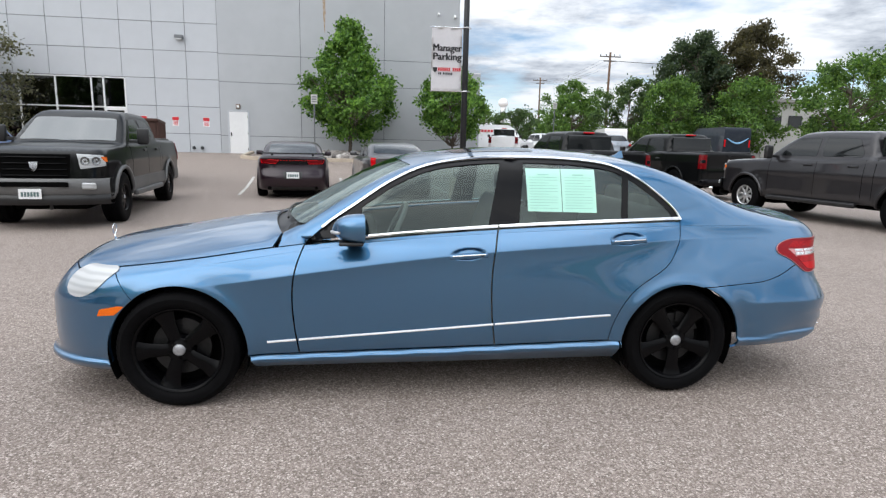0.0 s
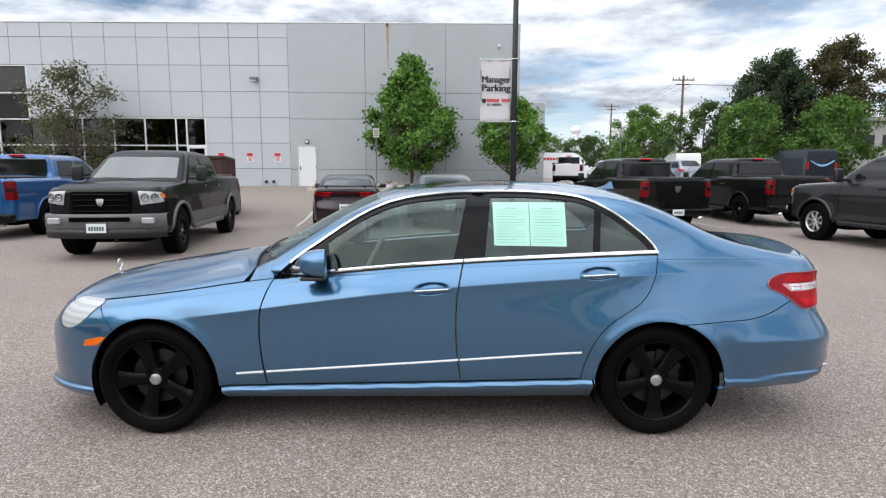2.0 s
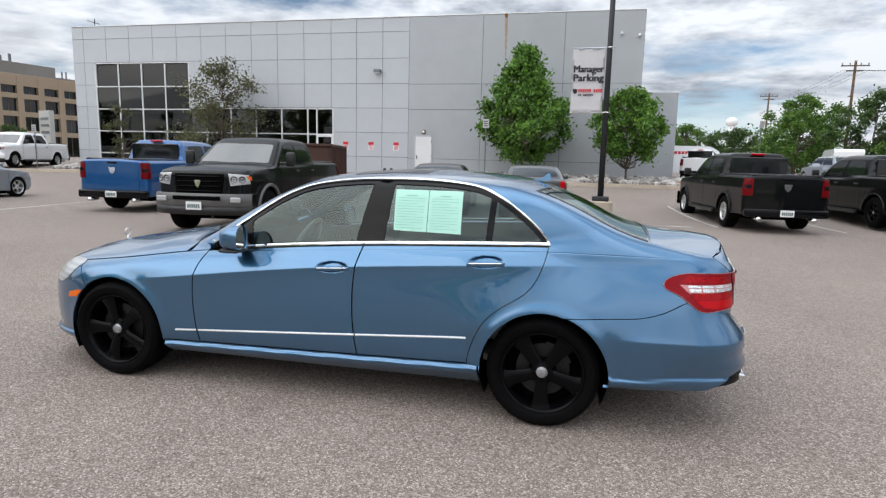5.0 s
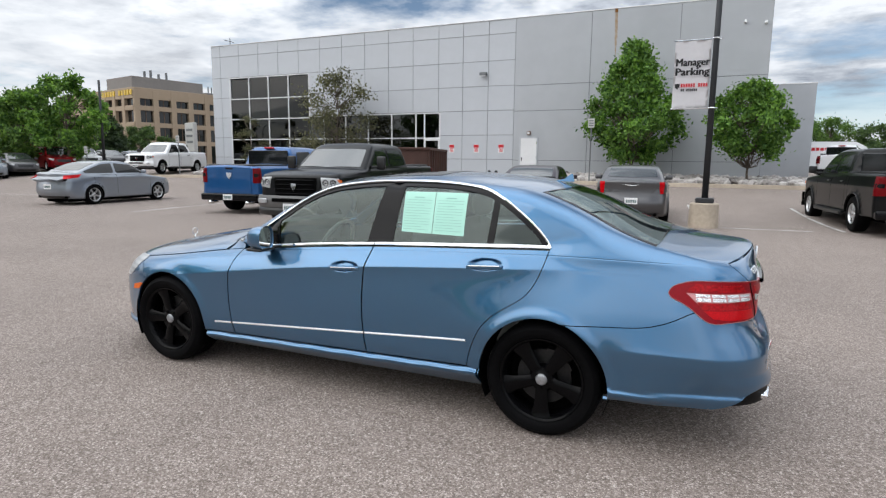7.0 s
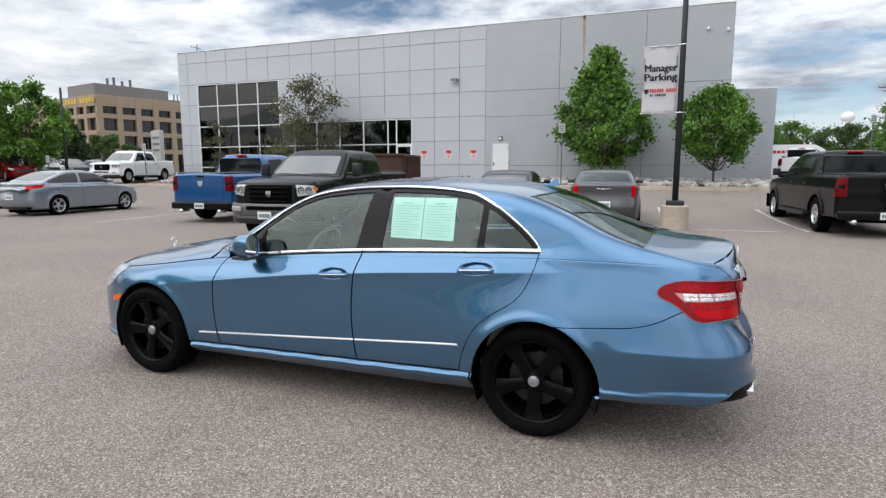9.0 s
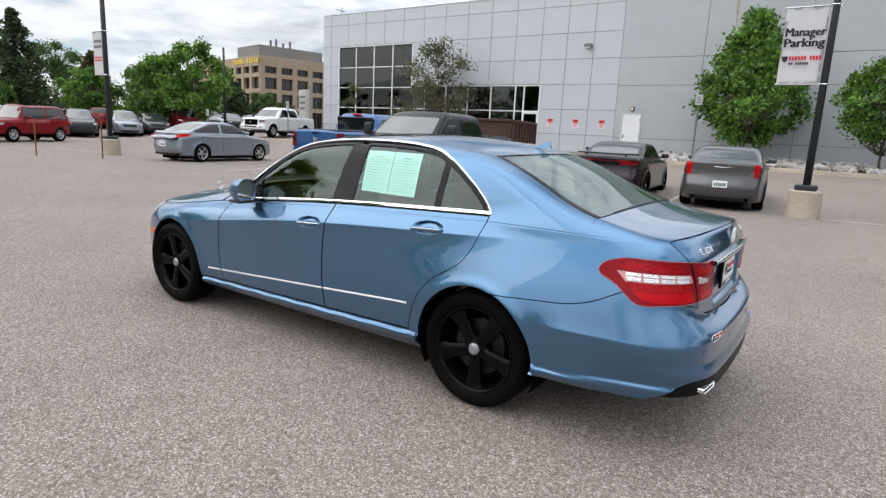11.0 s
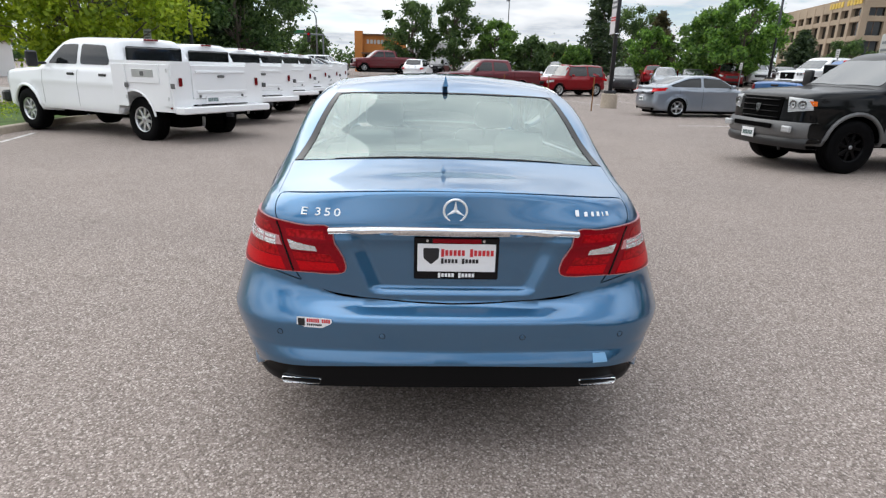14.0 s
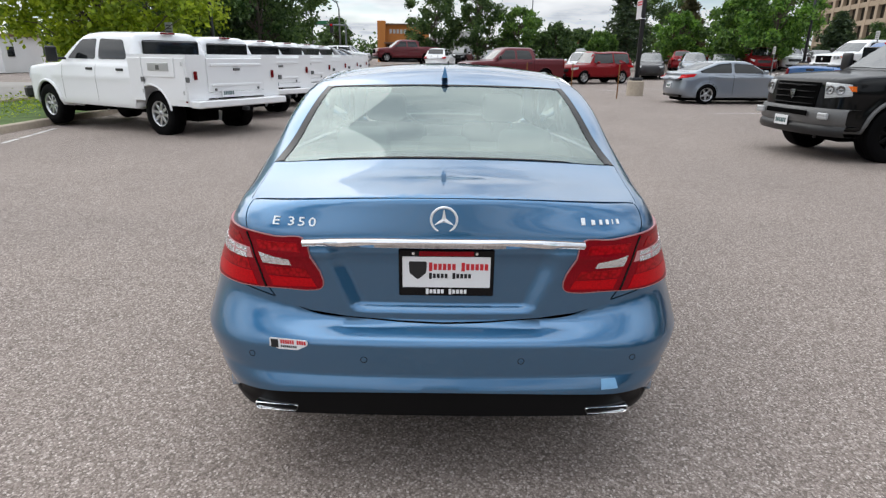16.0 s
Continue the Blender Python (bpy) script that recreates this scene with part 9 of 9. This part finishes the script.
# ---- tipping trailer behind the black pickup ----
M["trailer_brown"] = plain("rust_brown_painted_steel", (0.085, 0.040, 0.030), 0.7, 0.1, 0.25, 5, 0.002)
tr = thing("tipping_trailer", Matrix.Translation((-7.79, 15.15, ground_z(-7.79, 15.15))) @ Matrix.Rotation(radians(90 + 15), 4, "Z"), "rust-brown steel tipping trailer with ribbed sides", "trailer")
for s in (-1, 1):
    part("side_wall", box(0, s * 1.0, 1.33, 3.7, 0.05, 1.10, 0.008), M["trailer_brown"], tr)
    for x in np.linspace(-1.8, 1.8, 9):
        part("side_rib", box(x, s * 1.05, 1.33, 0.07, 0.07, 1.06, 0.01), M["trailer_brown"], tr)
    part("top_rail", box(0, s * 1.03, 1.90, 3.76, 0.12, 0.08, 0.012), M["trailer_brown"], tr)
    for x in (0.35, 1.15):
        bm = bmesh.new()
        add_lathe(bm, [(0.18, 0.0), (0.30, -0.02), (0.38, 0.02), (0.39, 0.12), (0.38, 0.2), (0.18, 0.22)], 28)
        ob = part("trailer_tyre", bm, M["rubber"], tr, smooth=40)
        ob.matrix_basis = Matrix.Translation((x, s * 1.12 - 0.11, 0.39))
        bm = bmesh.new()
        add_lathe(bm, [(0.001, -0.01), (0.10, 0.0), (0.18, 0.02), (0.185, 0.2)], 20)
        ob = part("trailer_rim", bm, M["lamp_grey"], tr, smooth=40)
        ob.matrix_basis = Matrix.Translation((x, s * 1.12 - 0.11, 0.39))
    part("mudguard", box(0.75, s * 1.12, 0.83, 1.75, 0.26, 0.04, 0.01), M["trailer_brown"], tr)
part("front_wall", box(-1.85, 0, 1.33, 0.05, 2.0, 1.10, 0.008), M["trailer_brown"], tr)
part("front_rail", box(-1.88, 0, 1.90, 0.12, 2.1, 0.08, 0.01), M["trailer_brown"], tr)
part("rear_gate", box(1.85, 0, 1.33, 0.05, 2.0, 1.10, 0.008), M["trailer_brown"], tr)
part("floor_plate", box(0, 0, 0.78, 3.7, 1.98, 0.08), M["trailer_brown"], tr)
part("chassis", box(-0.3, 0, 0.64, 4.4, 0.9, 0.14), M["hollow"], tr)
part("drawbar", box(-2.5, 0, 0.62, 1.6, 0.14, 0.12, 0.01), M["trailer_brown"], tr)

# ---- red off-roader ----
JEEP = sedan_spec(4.45, 2.69, 1.78, 0.90, 0.85, 1.08, 1.12, 1.10, 1.25, 1.62, 4.15, 4.38, 0.365, 0.23, M["alloy"], "wide", 6, True)
JEEP["base"], JEEP["kf"], JEEP["kr"], JEEP["rs_loop"] = 0.36, 0.12, 0.12, [(x, y) for x, y in JEEP["rs_loop"]]
JEEP["top"] = (JEEP["top"][0], [1.02, 1.05, 1.07, 1.10, 1.10, 1.12, 1.12, 1.10])
JEEP["roof"] = (JEEP["roof"][0], [1.55, 1.72, 1.77, 1.78, 1.76, 1.74])
make_sedan("off_road_car", parked(-31.6, 8.9, 0.40, -0.917), "red square-bodied off-road estate car with alloy wheels", JEEP, "jeep", M["paint_red"], detail=0)

# ---- rows of cars further off ----
CAR_F = sedan_spec(4.70, 2.78, 1.45, 0.90, 0.92, 0.95, 1.06, 1.00, 1.20, 1.95, 3.40, 4.10)
SUV_F = sedan_spec(4.65, 2.70, 1.70, 0.93, 0.92, 1.05, 1.12, 1.10, 1.25, 1.85, 3.95, 4.50, 0.36, 0.23, None, "wide", 5, True)
SUV_F["roof"] = (SUV_F["roof"][0], [1.36, 1.62, 1.69, 1.70, 1.66, 1.58])
rng = np.random.default_rng(77)
TINTS = [("paint_white", "white"), ("paint_silver", "silver"), ("paint_grey", "dark grey"), ("paint_red", "red"), ("paint_navy", "blue-grey"), ("paint_black", "black"), ("paint_white", "white"), ("paint_steel", "grey")]
LOT = []
for k in range(9):
    LOT.append((-36.5 - 0.9 * k, 8.8 + 2.9 * k, 1))
for k in (0, 1, 2, 3, 7):
    LOT.append((-48.0 - 0.6 * k, 12.0 + 2.9 * k, -1))
for k in range(6):
    LOT.append((-58.0, -1.0 + 3.0 * k, 1))
for k in range(5):
    LOT.append((-47.0 - 3.0 * k, -9.6, 2))
masters = {}
for n, (x, y, way) in enumerate(LOT):
    tint, word = TINTS[int(rng.integers(0, len(TINTS)))]
    kind = ["saloon", "suv"][int(rng.integers(0, 2))]
    jx, jy = x + rng.normal(0, 0.2), y + rng.normal(0, 0.15)
    h = {1: (0.95, -0.31), -1: (-0.95, 0.31), 2: (0.0, 1.0)}[way]
    m = parked(jx, jy, *h)
    key = (kind, tint)
    if key in masters:
        ob = copy_thing(masters[key], m)
    else:
        ob = make_sedan("parked_car" if kind == "saloon" else "parked_suv", m, "%s %s parked in the far lot" % (word, "saloon car" if kind == "saloon" else "sport utility car"), CAR_F if kind == "saloon" else SUV_F, "far_" + kind, M[tint], 0, "cars in the far lot", plate=False)
        masters[key] = ob
red_pick = make_pickup("pickup_truck", parked(-50.8, 26.6, -0.5, -0.868), "bright red pickup in the far lot", LIGHT, "light_far", M["paint_red"], detail=0, group="cars in the far lot", plate=False)
make_pickup("pickup_truck", parked(-52.0, -3.6, 0.3, -0.95, 0.35), "red pickup raised on a display mound", LIGHT, "light_far", M["paint_dark_red"], detail=0, group="cars in the far lot", plate=False)
make_sedan("parked_suv", parked(-46.0, -0.2, -0.9, 0.2), "small white car parked by the cones", SUV_F, "far_suv", M["paint_white"], 0, "cars in the far lot", plate=False)
make_pickup("pickup_truck", parked(9.2, 37.2, 0.25, 0.97), "white pickup parked behind the showroom", LIGHT, "light_far", M["paint_white"], detail=0, plate=False)


M["paint_van"] = paint("dark_navy_van_paint", (0.008, 0.014, 0.024), 0.1, 0.35, 0.0, 0.03, 0.5)


def cargo_van(x, y, hx, hy, label, stripe, coat="paint_white"):
    van = thing("cargo_van", parked(x, y, hx, hy), label, "van", "vans behind the showroom")
    bm = bmesh.new()
    prof = rounded2([(-2.9, 0.35), (-2.95, 0.95), (-2.45, 1.15), (-1.75, 2.05), (-1.2, 2.35), (2.8, 2.35), (2.95, 2.2), (2.95, 0.35)], 0.12, 4)
    add_prism(bm, [tuple(p) for p in prof], -1.0, 1.0)
    for v in bm.verts:
        v.co.y *= 1 - 0.10 * max(0, (v.co.z - 1.2) / 1.2)
    part("body", bm, M[coat], van, smooth=30)
    for s in (-1, 1):
        part("side_window", box(-1.55, s * 0.965, 1.55, 0.8, 0.03, 0.55, 0.01), M["shut_glass"], van)
        for x2 in (-1.9, 1.75):
            hub_wheel(van, x2, s * 0.98, 0.36, 0.22, 0.22, M["rubber"], M["lamp_grey"], M["silver_cap"], 6, 0, "wide")
        part("tail_lamp", box(2.96, s * 0.86, 1.25, 0.04, 0.10, 0.5, 0.01), M["red_lens"], van)
        if stripe:
            for k in range(8):
                part("print_bar", box(0.2 + 0.26 * k, s * 0.958, 1.85, 0.20, 0.01, 0.20), M["red_print"], van)
    part("windscreen", box(0, 0, 0, 1.02, 1.6, 0.02, 0.005), M["screen_glass"], van).matrix_basis = Matrix.Translation((-2.13, 0, 1.62)) @ Matrix.Rotation(radians(-52), 4, "Y")
    part("rear_bumper", box(3.0, 0, 0.48, 0.12, 1.9, 0.22, 0.03), M["black_plastic"], van)
    return van


water_tower(92.0, 400.0, 30.6, 3.6)
cargo_van(9.5, 43.5, 0.97, 0.1, "white high-roofed cargo van with red lettering", True)
cargo_van(20.6, 46.0, 0.2, 0.98, "white cargo van parked behind the pickups", False)
navy_van = cargo_van(25.2, 37.0, 0.1, 0.99, "dark navy delivery van among the parked trucks", False, "paint_van")
bm = bmesh.new()
add_tube(bm, [(2.98, -0.75 + 1.5 * t, 1.62 - 0.35 * math.sin(math.pi * t)) for t in np.linspace(0, 1, 12)], [0.02 + 0.05 * math.sin(math.pi * t) for t in np.linspace(0, 1, 12)], 6)
part("curved_mark", bm, M["blue_tape"], navy_van, "light blue curved mark")
for x, y, c in ((12.6, 40.0, "paint_white"), (17.0, 38.0, "paint_silver")):
    make_sedan("parked_suv", parked(x, y, -0.1, 0.99), {"paint_grey": "dark grey", "paint_black": "black", "paint_navy": "blue-grey", "paint_white": "white", "paint_silver": "silver"}[c] + " sport utility car parked in the back row", SUV_F, "far_suv", M[c], 0, "cars in the back row", plate=False)

# ---- office block ----
M["tan_stone"] = plain("tan_precast_concrete", (0.36, 0.28, 0.20), 0.85, 0, 0.08, 0.3, 0.004)
M["office_dark"] = plain("dark_office_recess", (0.02, 0.018, 0.017), 0.3, 0, 0.2, 1)
M["gold_print"] = plain("yellow_sign_letters", (0.62, 0.42, 0.05), 0.5, 0, 0.05, 2)


def make_office():
    ob = thing("office_block", Matrix.Translation((-82.6, 62.9, 0.7)) @ Matrix.Rotation(radians(78), 4, "Z"), "tan four-storey office block with rows of dark windows", "office building")
    L, D = 44.0, 30.0
    n, m = 14, 9
    bm = box(L / 2, D / 2, 5.8, L - 1.2, D - 1.2, 11.6)
    part("core", bm, M["office_dark"], ob)
    floors = [(0.0, 3.9, 0.9), (3.9, 6.6, 0.9), (6.6, 9.3, 0.9), (9.3, 11.9, 0.9)]
    for z, h in ((3.55, 0.75), (6.35, 0.75), (9.0, 0.75), (11.35, 1.7)):
        part("floor_band", box(L / 2, 0.25, z, L, 0.5, h, 0.03), M["tan_stone"], ob)
        part("floor_band", box(0.25, D / 2 + 0.25, z, 0.5, D - 0.5, h, 0.03), M["tan_stone"], ob)
        part("floor_band", box(L - 0.25, D / 2 + 0.25, z, 0.5, D - 0.5, h, 0.03), M["tan_stone"], ob)
    for k in range(n + 1):
        part("pier", box(0.45 + (L - 0.9) * k / n, 0.22, 5.9, 0.9, 0.56, 11.8, 0.03), M["tan_stone"], ob)
    for k in range(1, m + 1):
        part("pier", box(0.22, 0.45 + (D - 0.9) * k / m, 5.9, 0.56, 0.9, 11.8, 0.03), M["tan_stone"], ob)
    for z0, z1 in ((0.2, 3.2), (3.9, 6.0), (6.7, 8.65), (9.35, 10.55)):
        for k in range(n):
            w = new("window")
            w.parent = ob
            x = 0.45 + (L - 0.9) * (k + 0.5) / n
            part("pane", box(x, 0.50, (z0 + z1) / 2, (L - 0.9) / n - 0.95, 0.04, z1 - z0 + 0.1), M["shut_glass"], w)
            part("window_bar", box(x, 0.46, (z0 + z1) / 2, 0.08, 0.04, z1 - z0 + 0.1), M["brown_box"], w)
        for k in range(m):
            w = new("window")
            w.parent = ob
            y = 0.45 + (D - 0.9) * (k + 0.5) / m
            part("pane", box(0.50, y, (z0 + z1) / 2, 0.04, (D - 0.9) / m - 0.95, z1 - z0 + 0.1), M["shut_glass"], w)
            part("window_bar", box(0.46, y, (z0 + z1) / 2, 0.04, 0.08, z1 - z0 + 0.1), M["brown_box"], w)
    part("roof", box(L / 2, D / 2, 12.1, L - 0.3, D - 0.3, 0.25), M["roof_gravel"], ob)
    ph = part("penthouse", box(9.0, 10.0, 13.4, 13, 9, 2.5, 0.05), M["tan_grey"], ob, "grey rooftop plant room")
    part("penthouse", box(26.0, 12.0, 12.8, 17, 8, 1.3, 0.05), M["tan_grey"], ob)
    for x, h in ((5.5, 3.6), (6.6, 3.9), (8.0, 3.4), (9.4, 3.8), (17.5, 2.2), (18.2, 2.2)):
        bm = bmesh.new()
        add_tube(bm, [(x, 7.0, 12.2), (x, 7.0, 12.2 + h)], 0.22 if h > 3 else 0.12, 8)
        part("flue", bm, M["lamp_grey"], ob)
    for k in range(11):
        if k != 5:
            part("sign_letter", box(-0.05, 0.9 + 0.95 * k, 11.45, 0.1, 0.66, 0.8), M["gold_print"], ob)
    return ob


M["tan_grey"] = plain("grey_plant_screen", (0.22, 0.20, 0.185), 0.8, 0, 0.1, 0.6)
make_office()

# ---- shops across the street ----
M["orange_stucco"] = plain("orange_stucco", (0.50, 0.19, 0.045), 0.85, 0, 0.08, 0.6, 0.004)
M["pale_block"] = plain("pale_grey_block", (0.50, 0.50, 0.48), 0.8, 0, 0.06, 0.5)
M["shop_red"] = plain("red_shop_cladding", (0.36, 0.04, 0.035), 0.6, 0, 0.08, 0.8)
shop = thing("orange_shop", Matrix.Translation((-66.0, -7.2, 0.6)) @ Matrix.Rotation(radians(90), 4, "Z"), "orange stucco shop with a tower corner", "shop building")
part("shop_front", box(2.6, 2.6, 2.05, 4.6, 5.0, 4.1, 0.03), M["orange_stucco"], shop)
for x in (0.2, 5.1):
    part("corner_pier", box(x, -0.1, 2.25, 0.9, 0.9, 4.5, 0.03), M["orange_stucco"], shop)
part("parapet_cap", box(2.6, 0.0, 4.16, 4.4, 0.5, 0.14), M["brown_box"], shop)
part("awning", box(2.6, -0.45, 2.15, 4.2, 0.9, 0.16, 0.02), M["brown_box"], shop)
part("shop_window", box(2.6, 0.06, 1.05, 3.6, 0.08, 1.9), M["shut_glass"], shop)
for k in range(5):
    part("sign_mark", box(1.2 + 0.4 * k, 0.06, 3.4, 0.26, 0.06, 0.45), M["pale_block"], shop)
part("side_block", box(8.0, 2.6, 1.75, 4.6, 5.0, 3.5, 0.02), M["pale_block"], shop)
store = thing("red_store", Matrix.Translation((-72.0, 15.5, 0.6)) @ Matrix.Rotation(radians(90), 4, "Z"), "red and white striped store front", "shop building")
part("store_wall", box(3.0, 3.0, 1.7, 6.0, 6.0, 3.4, 0.02), M["shop_red"], store)
for z in (1.5, 2.3, 3.1):
    part("white_stripe", box(3.0, -0.02, z, 5.8, 0.08, 0.28), M["white_print"], store)
part("store_window", box(3.0, -0.04, 0.75, 5.0, 0.08, 1.1), M["shut_glass"], store)
house = thing("pale_house", Matrix.Translation((35.5, 45.5, 0.8)), "pale low house with dark windows behind the trees", "house")
part("house_wall", box(2.0, 2.0, 2.6, 6.0, 5.0, 5.0), M["pale_block"], house)
part("house_roof", box(2.0, 2.0, 5.2, 6.6, 5.6, 0.25), M["roof_gravel"], house)
for x in (0.0, 2.0, 4.0):
    part("house_window", box(x, -0.52, 3.4, 1.3, 0.08, 1.1), M["shut_glass"], house)
kiosk = thing("white_kiosk", at_ground(-36.0, -29.0), "small white roadside utility building", "building")
part("kiosk_wall", box(0, 0, 1.1, 4.0, 3.0, 2.2, 0.02), M["white_paint"], kiosk)
part("kiosk_roof", box(0, 0, 2.27, 4.4, 3.4, 0.15, 0.02), M["brown_box"], kiosk)
part("kiosk_window", box(1.2, 1.52, 1.3, 0.6, 0.05, 0.6), M["shut_glass"], kiosk)

# ---- cones, posts, signs, signals ----
M["sign_green"] = plain("green_sign_sheet", (0.02, 0.14, 0.06), 0.5, 0, 0.05, 3)
M["cone_orange"] = plain("orange_cone_plastic", (0.75, 0.11, 0.02), 0.55, 0, 0.08, 6)
cones = None
for x, y in ((-29.0, -3.8), (-30.1, -2.75), (-30.6, -1.6), (-30.5, -0.35)):
    m = at_ground(x, y)
    if cones is None:
        cones = thing("traffic_cone", m, "orange traffic cone with a pale collar", "traffic cone", "row of cones")
        bm = bmesh.new()
        add_lathe(bm, [(0.03, 0.78), (0.035, 0.78), (0.15, 0.04), (0.16, 0.03)], 20, "z")
        part("cone_body", bm, M["cone_orange"], cones, smooth=40)
        part("cone_base", box(0, 0, 0.02, 0.40, 0.40, 0.04, 0.01), M["cone_orange"], cones)
        bm = bmesh.new()
        add_lathe(bm, [(0.064, 0.58), (0.090, 0.42)], 20, "z")
        part("cone_collar", bm, M["white_print"], cones, "pale reflective collar")
    else:
        copy_thing(cones, m)
for x, y in ((-20.3, 5.2), (-18.6, 6.6), (-22.0, 3.6)):
    post = thing("marker_post", at_ground(x, y), "thin rusty upright marker post", "post", "marker posts")
    bm = bmesh.new()
    add_tube(bm, [(0, 0, 0), (0.02, 0, 1.25)], 0.025, 6)
    part("post_shaft", bm, M["rust"], post)
for x, y, h, turn, nm in ((-2.75, 22.9, 2.9, 0, "disabled"), (11.8, 34.2, 3.6, 10, "plain"), (-27.0, 21.9, 2.4, 0, "plain"), (-31.6, 19.3, 1.9, 0, "plain"), (-17.5, -9.6, 2.6, 80, "plain")):
    sg = thing("sign_post", at_ground(x, y, 0.0, radians(turn)), "small pale sign on a thin post", "sign", "small signs")
    bm = bmesh.new()
    add_tube(bm, [(0, 0, 0), (0, 0, h)], 0.03, 6)
    part("sign_shaft", bm, M["lamp_grey"], sg)
    part("sign_plate", box(0, -0.045, h - 0.22, 0.28, 0.02, 0.40, 0.005), M["pale_block"], sg)
    for z in (0.12, 0.22, 0.32):
        part("print_bar", box(0, -0.058, h - z, 0.20, 0.006, 0.05), M["lamp_grey"], sg)
mon = thing("monument_sign", at_ground(-38.0, 33.0, 0, radians(-20)), "pale grey monument sign with three lines", "sign")
part("sign_slab", box(0, 0, 1.9, 1.7, 0.35, 3.8, 0.04), M["pale_block"], mon)
for z in (2.2, 2.7, 3.2):
    part("print_bar", box(0.1, -0.19, z, 1.2, 0.03, 0.18), M["lamp_grey"], mon)
for x, y, aim in ((-64.5, -11.5, 1), (-62.0, -14.0, 1)):
    st = thing("street_lamp", at_ground(x, y), "tall grey street lamp with a curved arm", "street lamp", "street lamps")
    bm = bmesh.new()
    add_tube(bm, [(0, 0, 0), (0, 0, 5.5), (0, -0.2, 6.1), (0, -0.9, 6.5), (0, -2.4, 6.6)], [0.11, 0.08, 0.07, 0.06, 0.05], 8)
    part("lamp_column", bm, M["lamp_grey"], st, smooth=60)
    part("lamp_head", box(0, -2.7, 6.57, 0.3, 0.7, 0.14, 0.03), M["lamp_grey"], st)
sig = thing("traffic_signal", at_ground(-58.0, -9.8), "dark traffic signal on a long grey mast arm", "traffic signal")
bm = bmesh.new()
add_tube(bm, [(0, 0, 0), (0, 0, 3.6), (0, -4.2, 3.7)], [0.12, 0.10, 0.06], 8)
part("signal_mast", bm, M["lamp_grey"], sig)
for y in (-1.4, -3.8):
    part("signal_box", box(0.1, y, 3.35, 0.25, 0.34, 0.95, 0.03), M["black_plastic"], sig)
    part("signal_light", box(0.24, y, 3.62, 0.03, 0.20, 0.20, 0.02), M["red_lens"], sig)
part("street_sign", box(0.1, -0.6 - 1.9, 3.85, 0.05, 1.3, 0.32), M["sign_green"], sig)
